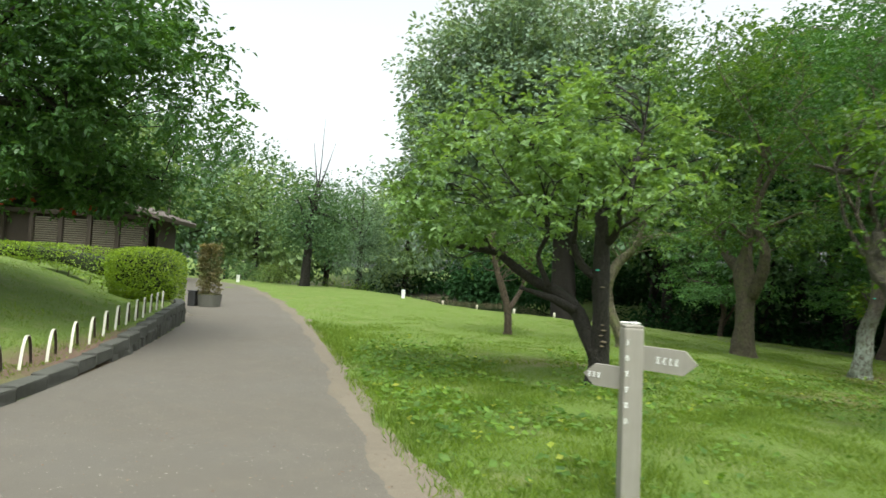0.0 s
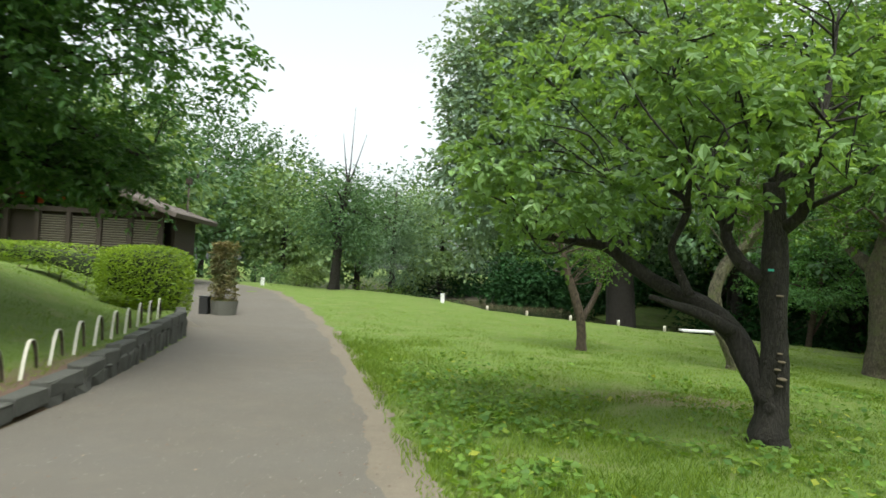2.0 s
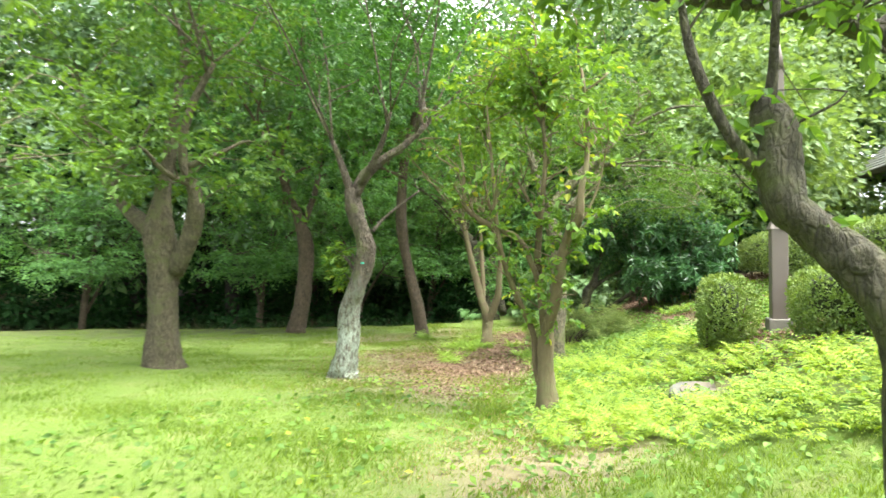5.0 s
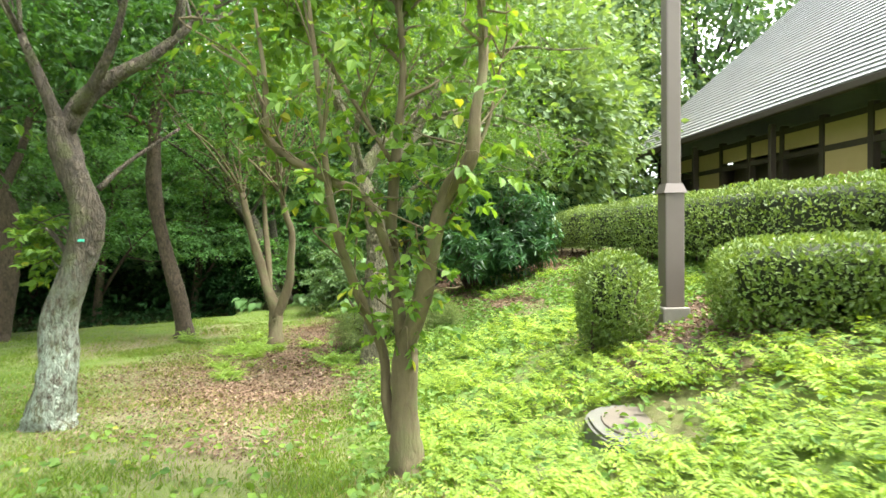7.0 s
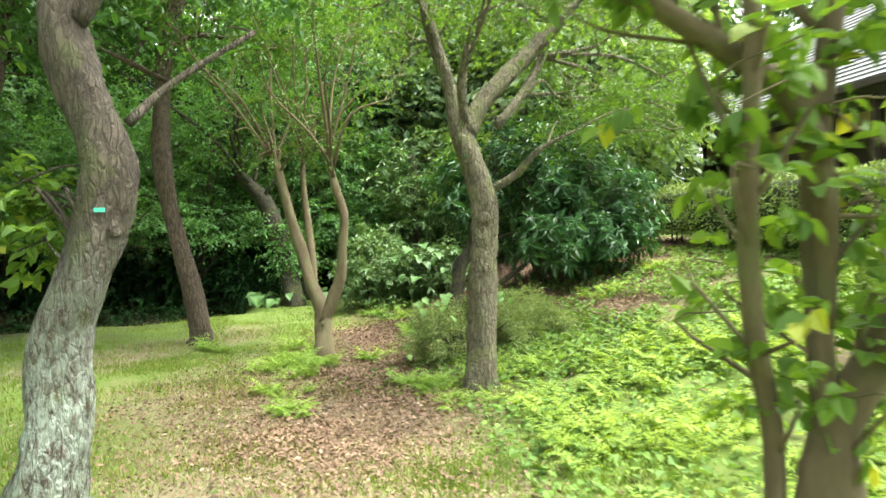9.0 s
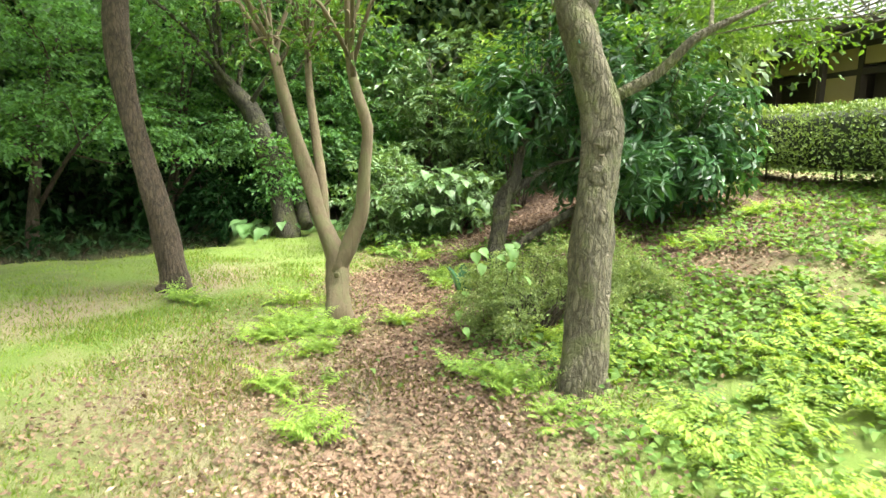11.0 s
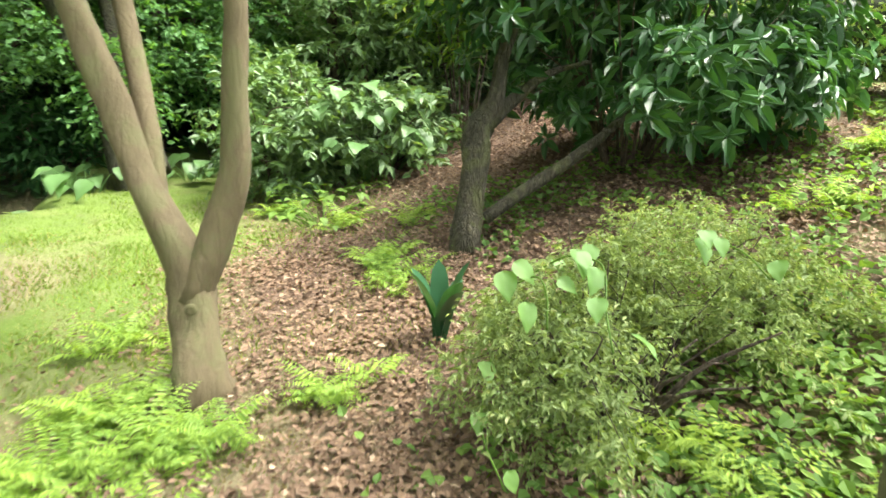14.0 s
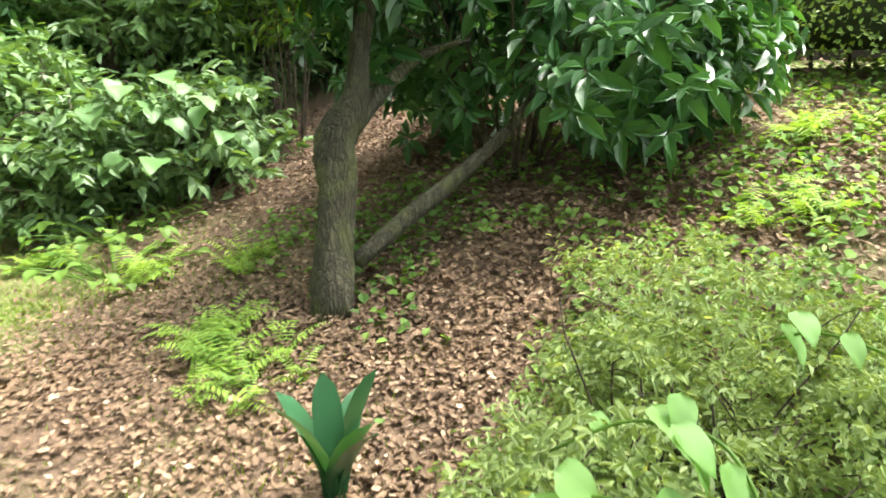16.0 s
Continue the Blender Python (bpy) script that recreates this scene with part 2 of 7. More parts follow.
M = {
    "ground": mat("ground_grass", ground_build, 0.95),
    "asphalt": mat("asphalt_path", asphalt_build, 0.9),
    "dirt": plain_mat("dirt_shoulder", (0.10, 0.084, 0.062), (0.205, 0.172, 0.128), 14, 0.95, bumpiness=0.4, specks=(0.26, 0.23, 0.18)),
    "kerb": plain_mat("kerb_stone", (0.025, 0.027, 0.022), (0.11, 0.108, 0.094), 12, 0.9, bumpiness=0.7, specks=(0.08, 0.11, 0.04)),
    "bamboo": plain_mat("pale_bamboo", (0.34, 0.32, 0.24), (0.62, 0.60, 0.50), 20, 0.6),
    "signwood": plain_mat("weathered_grey_wood", (0.19, 0.175, 0.15), (0.36, 0.335, 0.29), 24, 0.75, (1, 1, 0.12), 0.35),
    "white": plain_mat("white_paint", (0.68, 0.68, 0.66), (0.82, 0.82, 0.80), 20, 0.6),
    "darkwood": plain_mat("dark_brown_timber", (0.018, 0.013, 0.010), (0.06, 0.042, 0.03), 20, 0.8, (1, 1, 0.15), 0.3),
    "slat": plain_mat("brown_slats", (0.11, 0.092, 0.074), (0.22, 0.19, 0.155), 18, 0.75, (0.2, 0.2, 1), 0.2),
    "plaster": plain_mat("ochre_plaster", (0.30, 0.215, 0.095), (0.42, 0.32, 0.16), 5, 0.9),
    "roof": plain_mat("grey_shingles", (0.16, 0.165, 0.165), (0.34, 0.35, 0.35), 9, 0.6, (1, 1, 3), 0.3),
    "tile": plain_mat("brown_roof_tiles", (0.045, 0.034, 0.028), (0.11, 0.085, 0.07), 9, 0.6, bumpiness=0.3),
    "steel": plain_mat("brown_lamp_paint", (0.125, 0.102, 0.088), (0.18, 0.15, 0.132), 5, 0.5, bumpiness=0.05),
    "concrete": plain_mat("concrete", (0.16, 0.15, 0.13), (0.30, 0.285, 0.255), 16, 0.9, bumpiness=0.4, specks=(0.16, 0.15, 0.13)),
    "stone": plain_mat("grey_stone_slab", (0.065, 0.064, 0.052), (0.15, 0.146, 0.124), 12, 0.9, bumpiness=0.6, specks=(0.10, 0.13, 0.06)),
    "slabtop": plain_mat("brown_worn_stone", (0.07, 0.058, 0.045), (0.15, 0.125, 0.097), 14, 0.9, bumpiness=0.5),
    "black": plain_mat("black_plastic", (0.012, 0.012, 0.012), (0.03, 0.03, 0.03), 10, 0.5),
    "litter": leaf_mat("dead_leaves", (0.06, 0.034, 0.021), (0.27, 0.175, 0.11), 0.85, 0.05, (0.50, 0.39, 0.28)),
    "bark_dark": bark_mat("dark_bark", (0.015, 0.013, 0.010), (0.058, 0.050, 0.038), ridge=1.2),
    "bark_grey": bark_mat("grey_brown_bark", (0.11, 0.098, 0.06), (0.33, 0.295, 0.19), moss=(0.15, 0.16, 0.065), depth=0.05),
    "bark_brown": bark_mat("brown_furrowed_bark", (0.066, 0.055, 0.035), (0.22, 0.185, 0.12), moss=(0.10, 0.105, 0.045), depth=0.04),
    "bark_lichen": bark_mat("lichened_bark", (0.065, 0.05, 0.036), (0.19, 0.155, 0.115), moss=(0.10, 0.105, 0.045), lichen=(0.36, 0.42, 0.35), lichen_top=1.0, depth=0.05),
    "bark_tan": bark_mat("smooth_tan_bark", (0.095, 0.074, 0.04), (0.19, 0.15, 0.085), moss=(0.125, 0.12, 0.055), ridge=0.5, depth=0.008, cracks=0.15),
    "hedge_core": plain_mat("shade_dark_hedge_inside", (0.012, 0.018, 0.007), (0.04, 0.05, 0.02), 40, 0.95, bumpiness=0.8),
    "bark_red": bark_mat("red_brown_bark", (0.065, 0.048, 0.031), (0.16, 0.118, 0.08), depth=0.03),
    "leaf_plum": leaf_mat("plum_leaves", (0.09, 0.165, 0.05), (0.25, 0.40, 0.14), 0.5, 0.45),
    "leaf_mid": leaf_mat("mid_green_leaves", (0.04, 0.095, 0.018), (0.125, 0.225, 0.042), 0.5, 0.5),
    "leaf_maple": leaf_mat("maple_leaves", (0.022, 0.075, 0.016), (0.085, 0.20, 0.042), 0.55, 0.4),
    # evergreen colour taken near black so it carries the woods' deep shade
    "leaf_dark": leaf_mat("shade_dark_evergreen_leaves", (0.007, 0.030, 0.009), (0.030, 0.085, 0.022), 0.8, 0.15, None, 0.15),
    "bark_olive": bark_mat("mossy_olive_bark", (0.035, 0.032, 0.02), (0.12, 0.108, 0.068), moss=(0.085, 0.095, 0.035), depth=0.04),
    "leaf_spray": leaf_mat("maple_spray_leaves", (0.048, 0.135, 0.04), (0.15, 0.32, 0.095), 0.55, 0.5),
    "leaf_shrub": leaf_mat("grey_green_shrub_leaves", (0.055, 0.115, 0.04), (0.17, 0.28, 0.105), 0.5, 0.3),
    "leaf_oak": leaf_mat("oak_leaves", (0.03, 0.085, 0.022), (0.10, 0.215, 0.052), 0.45, 0.38),
    # paler than the leaves are: haze over the pond is in the colour
    "leaf_big_tree": leaf_mat("hazy_grey_green_leaves", (0.10, 0.17, 0.11), (0.27, 0.37, 0.25), 0.6, 0.3),
    "leaf_gloss": leaf_mat("glossy_shrub_leaves", (0.013, 0.055, 0.016), (0.065, 0.165, 0.05), 0.36, 0.25),
    "leaf_frond": leaf_mat("soft_fern_fronds", (0.115, 0.225, 0.035), (0.33, 0.47, 0.08), 0.6, 0.4),
    "leaf_vine": leaf_mat("vine_leaves", (0.05, 0.12, 0.025), (0.20, 0.33, 0.055), 0.55, 0.45, (0.42, 0.40, 0.05), 0.35),
    "leaf_hedge": leaf_mat("hedge_leaves", (0.07, 0.125, 0.025), (0.22, 0.31, 0.07), 0.45, 0.25),
    "leaf_clip": leaf_mat("clipped_hedge_leaves", (0.075, 0.145, 0.012), (0.32, 0.46, 0.03), 0.4, 0.35),
    "leaf_azalea": leaf_mat("azalea_leaves", (0.11, 0.165, 0.055), (0.30, 0.39, 0.145), 0.5, 0.38, (0.50, 0.54, 0.26)),
    "leaf_fern": leaf_mat("fern_fronds", (0.13, 0.23, 0.03), (0.355, 0.475, 0.07), 0.6, 0.45),
    "leaf_ivy": leaf_mat("ivy_leaves", (0.06, 0.13, 0.03), (0.20, 0.32, 0.075), 0.65, 0.35, None, 0.25),
    "leaf_big": leaf_mat("broad_leaves", (0.075, 0.16, 0.05), (0.165, 0.30, 0.11), 0.45, 0.35),
    "leaf_heart": leaf_mat("heart_leaves", (0.13, 0.27, 0.07), (0.25, 0.42, 0.13), 0.5, 0.4),
    # needle colour lightened to hold the haze of distance
    "leaf_blue": leaf_mat("hazy_blue_green_needles", (0.09, 0.16, 0.095), (0.21, 0.32, 0.19), 0.6, 0.25),
    # leaf green lightened and blued to put distant haze into it
    "leaf_far": leaf_mat("hazy_far_leaves", (0.034, 0.085, 0.034), (0.11, 0.20, 0.075), 0.6, 0.35),
    "leaf_farlight": leaf_mat("far_light_leaves", (0.085, 0.15, 0.06), (0.21, 0.31, 0.12), 0.6, 0.4),
    "leaf_rust": leaf_mat("rust_leaves", (0.085, 0.125, 0.045), (0.25, 0.19, 0.09), 0.5, 0.35),
    "blade": leaf_mat("grass_blades", (0.078, 0.145, 0.012), (0.205, 0.30, 0.032), 0.6, 0.4),
    "strap": leaf_mat("strap_leaves", (0.02, 0.08, 0.036), (0.052, 0.145, 0.065), 0.3, 0.2),
    "flower": plain_mat("red_blossom", (0.45, 0.03, 0.015), (0.62, 0.09, 0.03), 30, 0.6),
    "fungus": plain_mat("tan_fungus", (0.08, 0.065, 0.04), (0.20, 0.16, 0.10), 30, 0.8),
    "straw": leaf_mat("dry_grass_blades", (0.16, 0.13, 0.06), (0.42, 0.36, 0.20), 0.8, 0.3),
    "tag": plain_mat("green_tape", (0.05, 0.42, 0.30), (0.10, 0.55, 0.40), 30, 0.5),
}


def water_build(nt, b):
    b.inputs["Base Color"].default_value = (0.10, 0.088, 0.05, 1)
    b.inputs["Roughness"].default_value = 0.12
    n = noise_at(nt, coords(nt, (1, 2.5, 1)), 2.5, 4)
    bump(nt, b, n, 0.12, 0.05)


M["water"] = mat("pond_water", water_build, 0.12)


# ---- building helpers ----
def sm(a, b, x):
    t = np.clip((np.asarray(x, float) - a) / (b - a), 0, 1)
    return t * t * (3 - 2 * t)


def fbm(x, y, s, seed=0):
    """Cheap smooth roughness of the ground."""
    o = 0
    for k in range(1, 4):
        o = o + np.sin(x * s * k * 1.3 + seed + 1.7 * np.sin(y * s * k * 0.9 + k)) * np.cos(y * s * k * 1.1 - seed * 2 + k) / k
    return o


def mesh_np(name, verts, faces, material, smooth=False):
    verts, faces = np.asarray(verts, np.float32), np.asarray(faces, np.int32)
    me = bpy.data.meshes.new(name)
    n, k = faces.shape
    me.vertices.add(len(verts))
    me.vertices.foreach_set("co", verts.ravel())
    me.loops.add(n * k)
    me.loops.foreach_set("vertex_index", faces.ravel())
    me.polygons.add(n)
    me.polygons.foreach_set("loop_start", np.arange(0, n * k, k, dtype=np.int32))
    me.polygons.foreach_set("loop_total", np.full(n, k, np.int32))
    me.polygons.foreach_set("use_smooth", np.full(n, smooth))
    me.materials.append(material)
    me.update(calc_edges=True)
    return me


def mesh_bm(name, bm, material, smooth=False):
    me = bpy.data.meshes.new(name)
    bmesh.ops.recalc_face_normals(bm, faces=bm.faces)
    bm.to_mesh(me)
    bm.free()
    me.materials.append(material)
    for p in me.polygons:
        p.use_smooth = smooth
    return me


def thing(name, at, label, category, group=""):
    ob = new(name)
    ob.location = at
    ob.empty_display_size = 0.1
    return tagged(ob, label, category, group)


def piece(name, me, parent, label="", kind="", at=(0, 0, 0), rot=(0, 0, 0)):
    ob = new(name, me)
    ob.parent = parent
    ob.location, ob.rotation_euler = at, rot
    return tagged(ob, label=label, kind=kind)


def box_bm(size, at=(0, 0, 0), bevel=0.0, bm=None, rot=0.0, tilt=None):
    bm = bm or bmesh.new()
    r = bmesh.ops.create_cube(bm, size=1.0)
    m = Matrix.Translation(at) @ Matrix.Rotation(rot, 4, "Z") @ (tilt or Matrix()) @ Matrix.Diagonal((*size, 1))
    bmesh.ops.transform(bm, matrix=m, verts=r["verts"])
    if bevel:
        es = list({e for v in r["verts"] for e in v.link_edges})
        bmesh.ops.bevel(bm, geom=es, offset=bevel, segments=2, affect="EDGES", profile=0.6)
    return bm


def unit(v):
    return v / np.maximum(1e-9, np.linalg.norm(v, axis=-1, keepdims=True))


def leaf_geo(P, T, N, L, W, simple=False, fold=0.18, droop=0.15):
    """Leaves with base P, tip direction T, upper side N, length L and width W (arrays)."""
    T = unit(T)
    S = unit(np.cross(T, N))
    N = np.cross(S, T)
    L, W = np.asarray(L)[:, None] * np.ones((1, 1)), np.asarray(W)[:, None]
    n = len(P)
    if simple:
        q = np.stack([P, P + T * L * 0.5 + S * W * 0.5, P + T * L - N * L * droop, P + T * L * 0.5 - S * W * 0.5], 1)
        return q.reshape(-1, 3), np.arange(n * 4).reshape(-1, 4)
    up = N * W * fold
    q = np.stack([P, P + T * L * 0.30 + S * W * 0.5 + up, P + T * L * 0.68 + S * W * 0.40 + up - N * L * droop * 0.4, P + T * L - N * L * droop,
                  P + T * L * 0.68 - S * W * 0.40 + up - N * L * droop * 0.4, P + T * L * 0.30 - S * W * 0.5 + up], 1)
    i = np.arange(n)[:, None] * 6
    f = np.concatenate([i + np.array([[0, 1, 2, 3]]), i + np.array([[0, 3, 4, 5]])], 0)
    return q.reshape(-1, 3), f


def lump(p, s, seed):
    """Smooth 3D noise in about -1..1 for uneven crown outlines."""
    x, y, z = p[:, 0] * s + seed, p[:, 1] * s - seed * 1.7, p[:, 2] * s + seed * 0.6
    return (np.sin(x * 1.7 + 1.3 * np.sin(y * 1.1)) + np.sin(y * 1.9 + 1.2 * np.sin(z * 1.3)) + np.sin(z * 1.6 + 1.4 * np.sin(x * 0.9))) / 3


def crown_points(c, r, clumps, seed, shell=0.5, gap=-0.45, lumps=0.28, flat=0.0):
    """Clump centres in an uneven ellipsoid round c, with gaps; flat > 0 gathers them in storeys."""
    g = np.random.default_rng(seed)
    d = unit(g.normal(size=(clumps * 2, 3)))
    rad = g.random(clumps * 2) ** shell
    rad = rad * (1 + lumps * lump(d, 2.2, seed))
    p = d * rad[:, None] * np.array(r)
    if flat:
        tilt = flat * 1.6 * lump(p * np.array([1, 1, 0]), 0.7, seed + 9)
        lay = np.round((p[:, 2] + tilt) / flat) * flat - tilt
        p[:, 2] = lay + (p[:, 2] - lay) * 0.25
    keep = lump(p, 1.6, seed + 3) > gap
    p, d = p[keep][:clumps], d[keep][:clumps]
    return p + np.array(c), d


def leaves_round(C, D, per, spread, length, width, seed, simple=False, up=0.7, droop=0.2, flatten=0.6):
    """Leafy shoots: from each clump centre a few short shoots with leaves set alternately along them."""
    g = np.random.default_rng(seed + 11)
    on = 6
    ns = max(1, round(per / on))
    n = len(C) * ns
    squash = np.array([1, 1, flatten])
    size = np.repeat(g.uniform(0.65, 1.3, len(C)), ns)[:, None]
    A = np.repeat(C, ns, 0) + np.clip(g.normal(size=(n, 3)), -1.6, 1.6) * spread * 0.55 * squash * size
    out = np.repeat(D, ns, 0)
    d = unit((out * 0.55 + g.normal(size=(n, 3)) * 0.75) * squash + np.array([0, 0, 0.22 * flatten]))
    ln = spread * g.uniform(1.1, 2.3, n)[:, None] * size
    A, d, ln, out = (np.repeat(q, on, 0) for q in (A, d, ln, out))
    k = np.tile(np.arange(on), n)
    t = ((k + g.uniform(0.2, 0.9, n * on)) / on)[:, None]
    P = A + d * ln * t - np.array([0, 0, 0.22]) * ln * t * t
    S = unit(np.cross(d, np.array([0, 0, 1.0]) + g.normal(size=d.shape) * 0.3))
    side = np.where(k % 2 == 0, 1.0, -1.0)[:, None]
    T = unit(S * side * (1.05 - 0.6 * t) + d * (0.35 + 0.6 * t) + g.normal(size=d.shape) * 0.28 - np.array([0, 0, 0.28]))
    N = unit(g.normal(size=d.shape) * 0.38 + np.array([0, 0, up]) + out * 0.22)
    s = g.uniform(0.65, 1.3, n * on)
    return leaf_geo(P, T, N, length * s, width * s, simple, droop=droop)


def leaf_cloud(C, D, per, spread, length, width, seed, up=0.7, droop=0.2, flatten=0.6):
    """Loose masses of leaves for trees far off."""
    g = np.random.default_rng(seed + 11)
    n = len(C) * per
    out = np.repeat(D, per, 0)
    off = np.clip(g.normal(size=(n, 3)), -1.6, 1.6) * spread + out * (np.clip(g.normal(size=n), -1.6, 1.6) * spread)[:, None]
    off[:, 2] *= flatten
    off *= np.repeat(g.uniform(0.6, 1.35, len(C)), per)[:, None]
    T = unit(out * 0.6 + unit(off) * 0.9 + g.normal(size=(n, 3)) * 0.6 - np.array([0, 0, 0.35]))
    N = unit(g.normal(size=(n, 3)) * 0.55 + np.array([0, 0, up]) + out * 0.3)
    s = g.uniform(0.65, 1.3, n)
    return leaf_geo(np.repeat(C, per, 0) + off, T, N, length * s, width * s, True, droop=droop)


def rosettes(C, D, per, length, width, seed):
    """Whorls of long leaves round the shoot tips, tips drooping."""
    g = np.random.default_rng(seed + 13)
    n = len(C) * per
    ax = unit(np.repeat(D, per, 0) * 0.8 + np.array([0, 0, 0.8]))
    a = np.tile(np.arange(per) * 2.4, len(C)) + np.repeat(g.uniform(0, 6.28, len(C)), per)
    e1 = unit(np.cross(ax, np.array([0.3, 0.9, 0.1])))
    e2 = np.cross(ax, e1)
    rad = e1 * np.cos(a)[:, None] + e2 * np.sin(a)[:, None]
    lay = np.tile(np.linspace(0, 1, per), len(C))[:, None]
    T = unit(rad + ax * (0.05 + 0.75 * lay) + g.normal(size=(n, 3)) * 0.18 - np.array([0, 0, 0.25]))
    P = np.repeat(C, per, 0) + ax * (lay - 0.5) * 0.09 + rad * 0.012
    N = unit(ax + g.normal(size=(n, 3)) * 0.25 - rad * 0.2)
    s = g.uniform(0.6, 1.2, n) * (1.1 - 0.4 * lay[:, 0])
    return leaf_geo(P, T, N, length * s, width * s, False, 0.2, 0.3)


def smooth_line(pts, step=4):
    p = np.array(pts, float)
    p = np.vstack([2 * p[0] - p[1], p, 2 * p[-1] - p[-2]])
    o = []
    for i in range(1, len(p) - 2):
        for t in np.arange(step) / step:
            a, b, c, d = p[i - 1], p[i], p[i + 1], p[i + 2]
            o.append(0.5 * (2 * b + (c - a) * t + (2 * a - 5 * b + 4 * c - d) * t * t + (3 * b - a - 3 * c + d) * t ** 3))
    o.append(p[-2])
    return np.array(o)


def tube_geo(line, sides=10, rough=0.07, seed=0):
    """A closed, slightly lumpy tube along (x, y, z, radius) rows."""
    line = np.asarray(line, float)
    g = np.random.default_rng(seed)
    n = len(line)
    tan = unit(np.gradient(line[:, :3], axis=0))
    ref = np.array([0.31, 0.95, 0.05])
    a = unit(np.cross(tan, ref))
    b = np.cross(tan, a)
    ang = np.linspace(0, 2 * np.pi, sides, endpoint=False)
    ph = g.uniform(0, 6.28, 4)
    rr = 1 + rough * (np.sin(3 * ang[None] + ph[0] + np.arange(n)[:, None] * 0.35) + 0.8 * np.sin(2 * ang[None] + ph[1] - np.arange(n)[:, None] * 0.5)
                      + 0.7 * g.normal(size=(n, sides)) * 0.6)
    v = line[:, None, :3] + (a[:, None] * np.cos(ang)[None, :, None] + b[:, None] * np.sin(ang)[None, :, None]) * (line[:, 3, None] * rr)[..., None]
    v = v.reshape(-1, 3)
    i = np.arange(n - 1)[:, None] * sides
    j = np.arange(sides)[None]
    k = (j + 1) % sides
    f = np.stack([i + j, i + k, i + sides + k, i + sides + j], -1).reshape(-1, 4)
    v = np.vstack([v, line[0, :3], line[-1, :3]])
    e = len(v)
    cap = np.array([[e - 2, (q + 1) % sides, q, q] for q in range(sides)] + [[e - 1, (n - 1) * sides + q, (n - 1) * sides + (q + 1) % sides, (n - 1) * sides + (q + 1) % sides] for q in range(sides)])
    return v, f, cap


def tube_mesh(name, line, material, sides=10, rough=0.07, seed=0, origin=(0, 0, 0)):
    v, f, cap = tube_geo(line, sides, rough, seed)
    me = bpy.data.meshes.new(name)
    me.from_pydata((v - np.array(origin)).tolist(), [], f.tolist() + [c[:3] for c in cap.tolist()])
    me.materials.append(material)
    for p in me.polygons:
        p.use_smooth = True
    return me


def joined(geos):
    vs, fs, o = [], [], 0
    for v, f in geos:
        vs.append(v)
        fs.append(f + o)
        o += len(v)
    return np.vstack(vs), np.vstack(fs)


# ---- the ground ----
def pond_edge(x):
    return np.interp(x, [-60, -16, -6, -2, 1.5, 4.5, 9.5, 12.9, 15.2, 17.2, 19.0, 21, 60], [46, 41, 34, 30.6, 26.2, 24.0, 24.4, 21.6, 18.6, 17.6, 18.4, 21, 40])


def kerb_x(y):
    return np.interp(y, [-12, 2, 6.1, 9.0, 11.4, 14.3, 16.0, 19], [-3.4, -3.4, -3.63, -4.08, -4.65, -5.4, -6.2, -8.6])


def edge_x(y):
    return np.interp(y, [-12, 0, 4.55, 7.6, 10.5, 13.9, 18, 22.5, 28.7, 34, 42], [3.0, 1.55, 0.24, -0.67, -1.4, -2.38, -3.7, -5.35, -8.2, -12.3, -20.5])


def height(x, y):
    x, y = np.asarray(x, float), np.asarray(y, float)
    z = -0.32 - 0.42 * sm(2.5, 13, x) + 0.3 * sm(17, 34, y) * (1 - sm(-4, 2, x))
    d = (x - 6.5) * 0.42 - (y - 9.3) * 0.908
    z = z + 1.4 * sm(-1.2, 5.2, d) * sm(4, 8, x) - 0.16 * np.exp(-((x - 8.4) ** 2 / 1.5 + (y - 8.7) ** 2))
    k = kerb_x(y) - x
    bank = 0.10 + 0.22 * sm(5, 14, y) + 0.85 * sm(0.6, 4.6, k)
    z = z + np.where(y < 17, bank * sm(0.02, 0.16, k), 0.95 * sm(0.1, 3.5, -7.6 - 0.1 * (y - 17) - x) * (1 - sm(21, 27, y)))
    over = y - pond_edge(x)
    z = z - 1.1 * sm(-0.15, 1.3, over) * (1 - sm(19, 24, x))
    z = z + 1.6 * sm(24, 34, over) * (1 - sm(4, 9, x)) + 1.5 * sm(9, 13, over) * sm(4, 9, x) * (1 - sm(19, 24, x))
    soft = np.where((x > edge_x(y) + 0.1) | (x < kerb_x(y) - 0.3), 1.0, 0.0)
    return z + 0.02 * fbm(x, y, 1.3) * soft


def grid_axis(a, b, mid0, mid1, fine, coarse_n):
    return np.unique(np.concatenate([a + (mid0 - a) * (1 - np.linspace(1, 0, coarse_n) ** 2.2), np.arange(mid0, mid1, fine), mid1 + (b - mid1) * np.linspace(0, 1, coarse_n) ** 2.2]))


gx, gy = grid_axis(-500, 500, -10, 20, 0.12, 26), grid_axis(-400, 600, -3, 34, 0.14, 26)
X, Y = np.meshgrid(gx, gy)
Z = height(X, Y)
nx, ny = len(gx), len(gy)
idx = (np.arange(ny - 1)[:, None] * nx + np.arange(nx - 1)[None]).ravel()
ground = new("ground", mesh_np("ground", np.stack([X, Y, Z], -1).reshape(-1, 3), np.stack([idx, idx + 1, idx + nx + 1, idx + nx], -1), M["ground"], True))
tagged(ground, "grassy park ground with bare and littered patches", "ground", kind="structure")


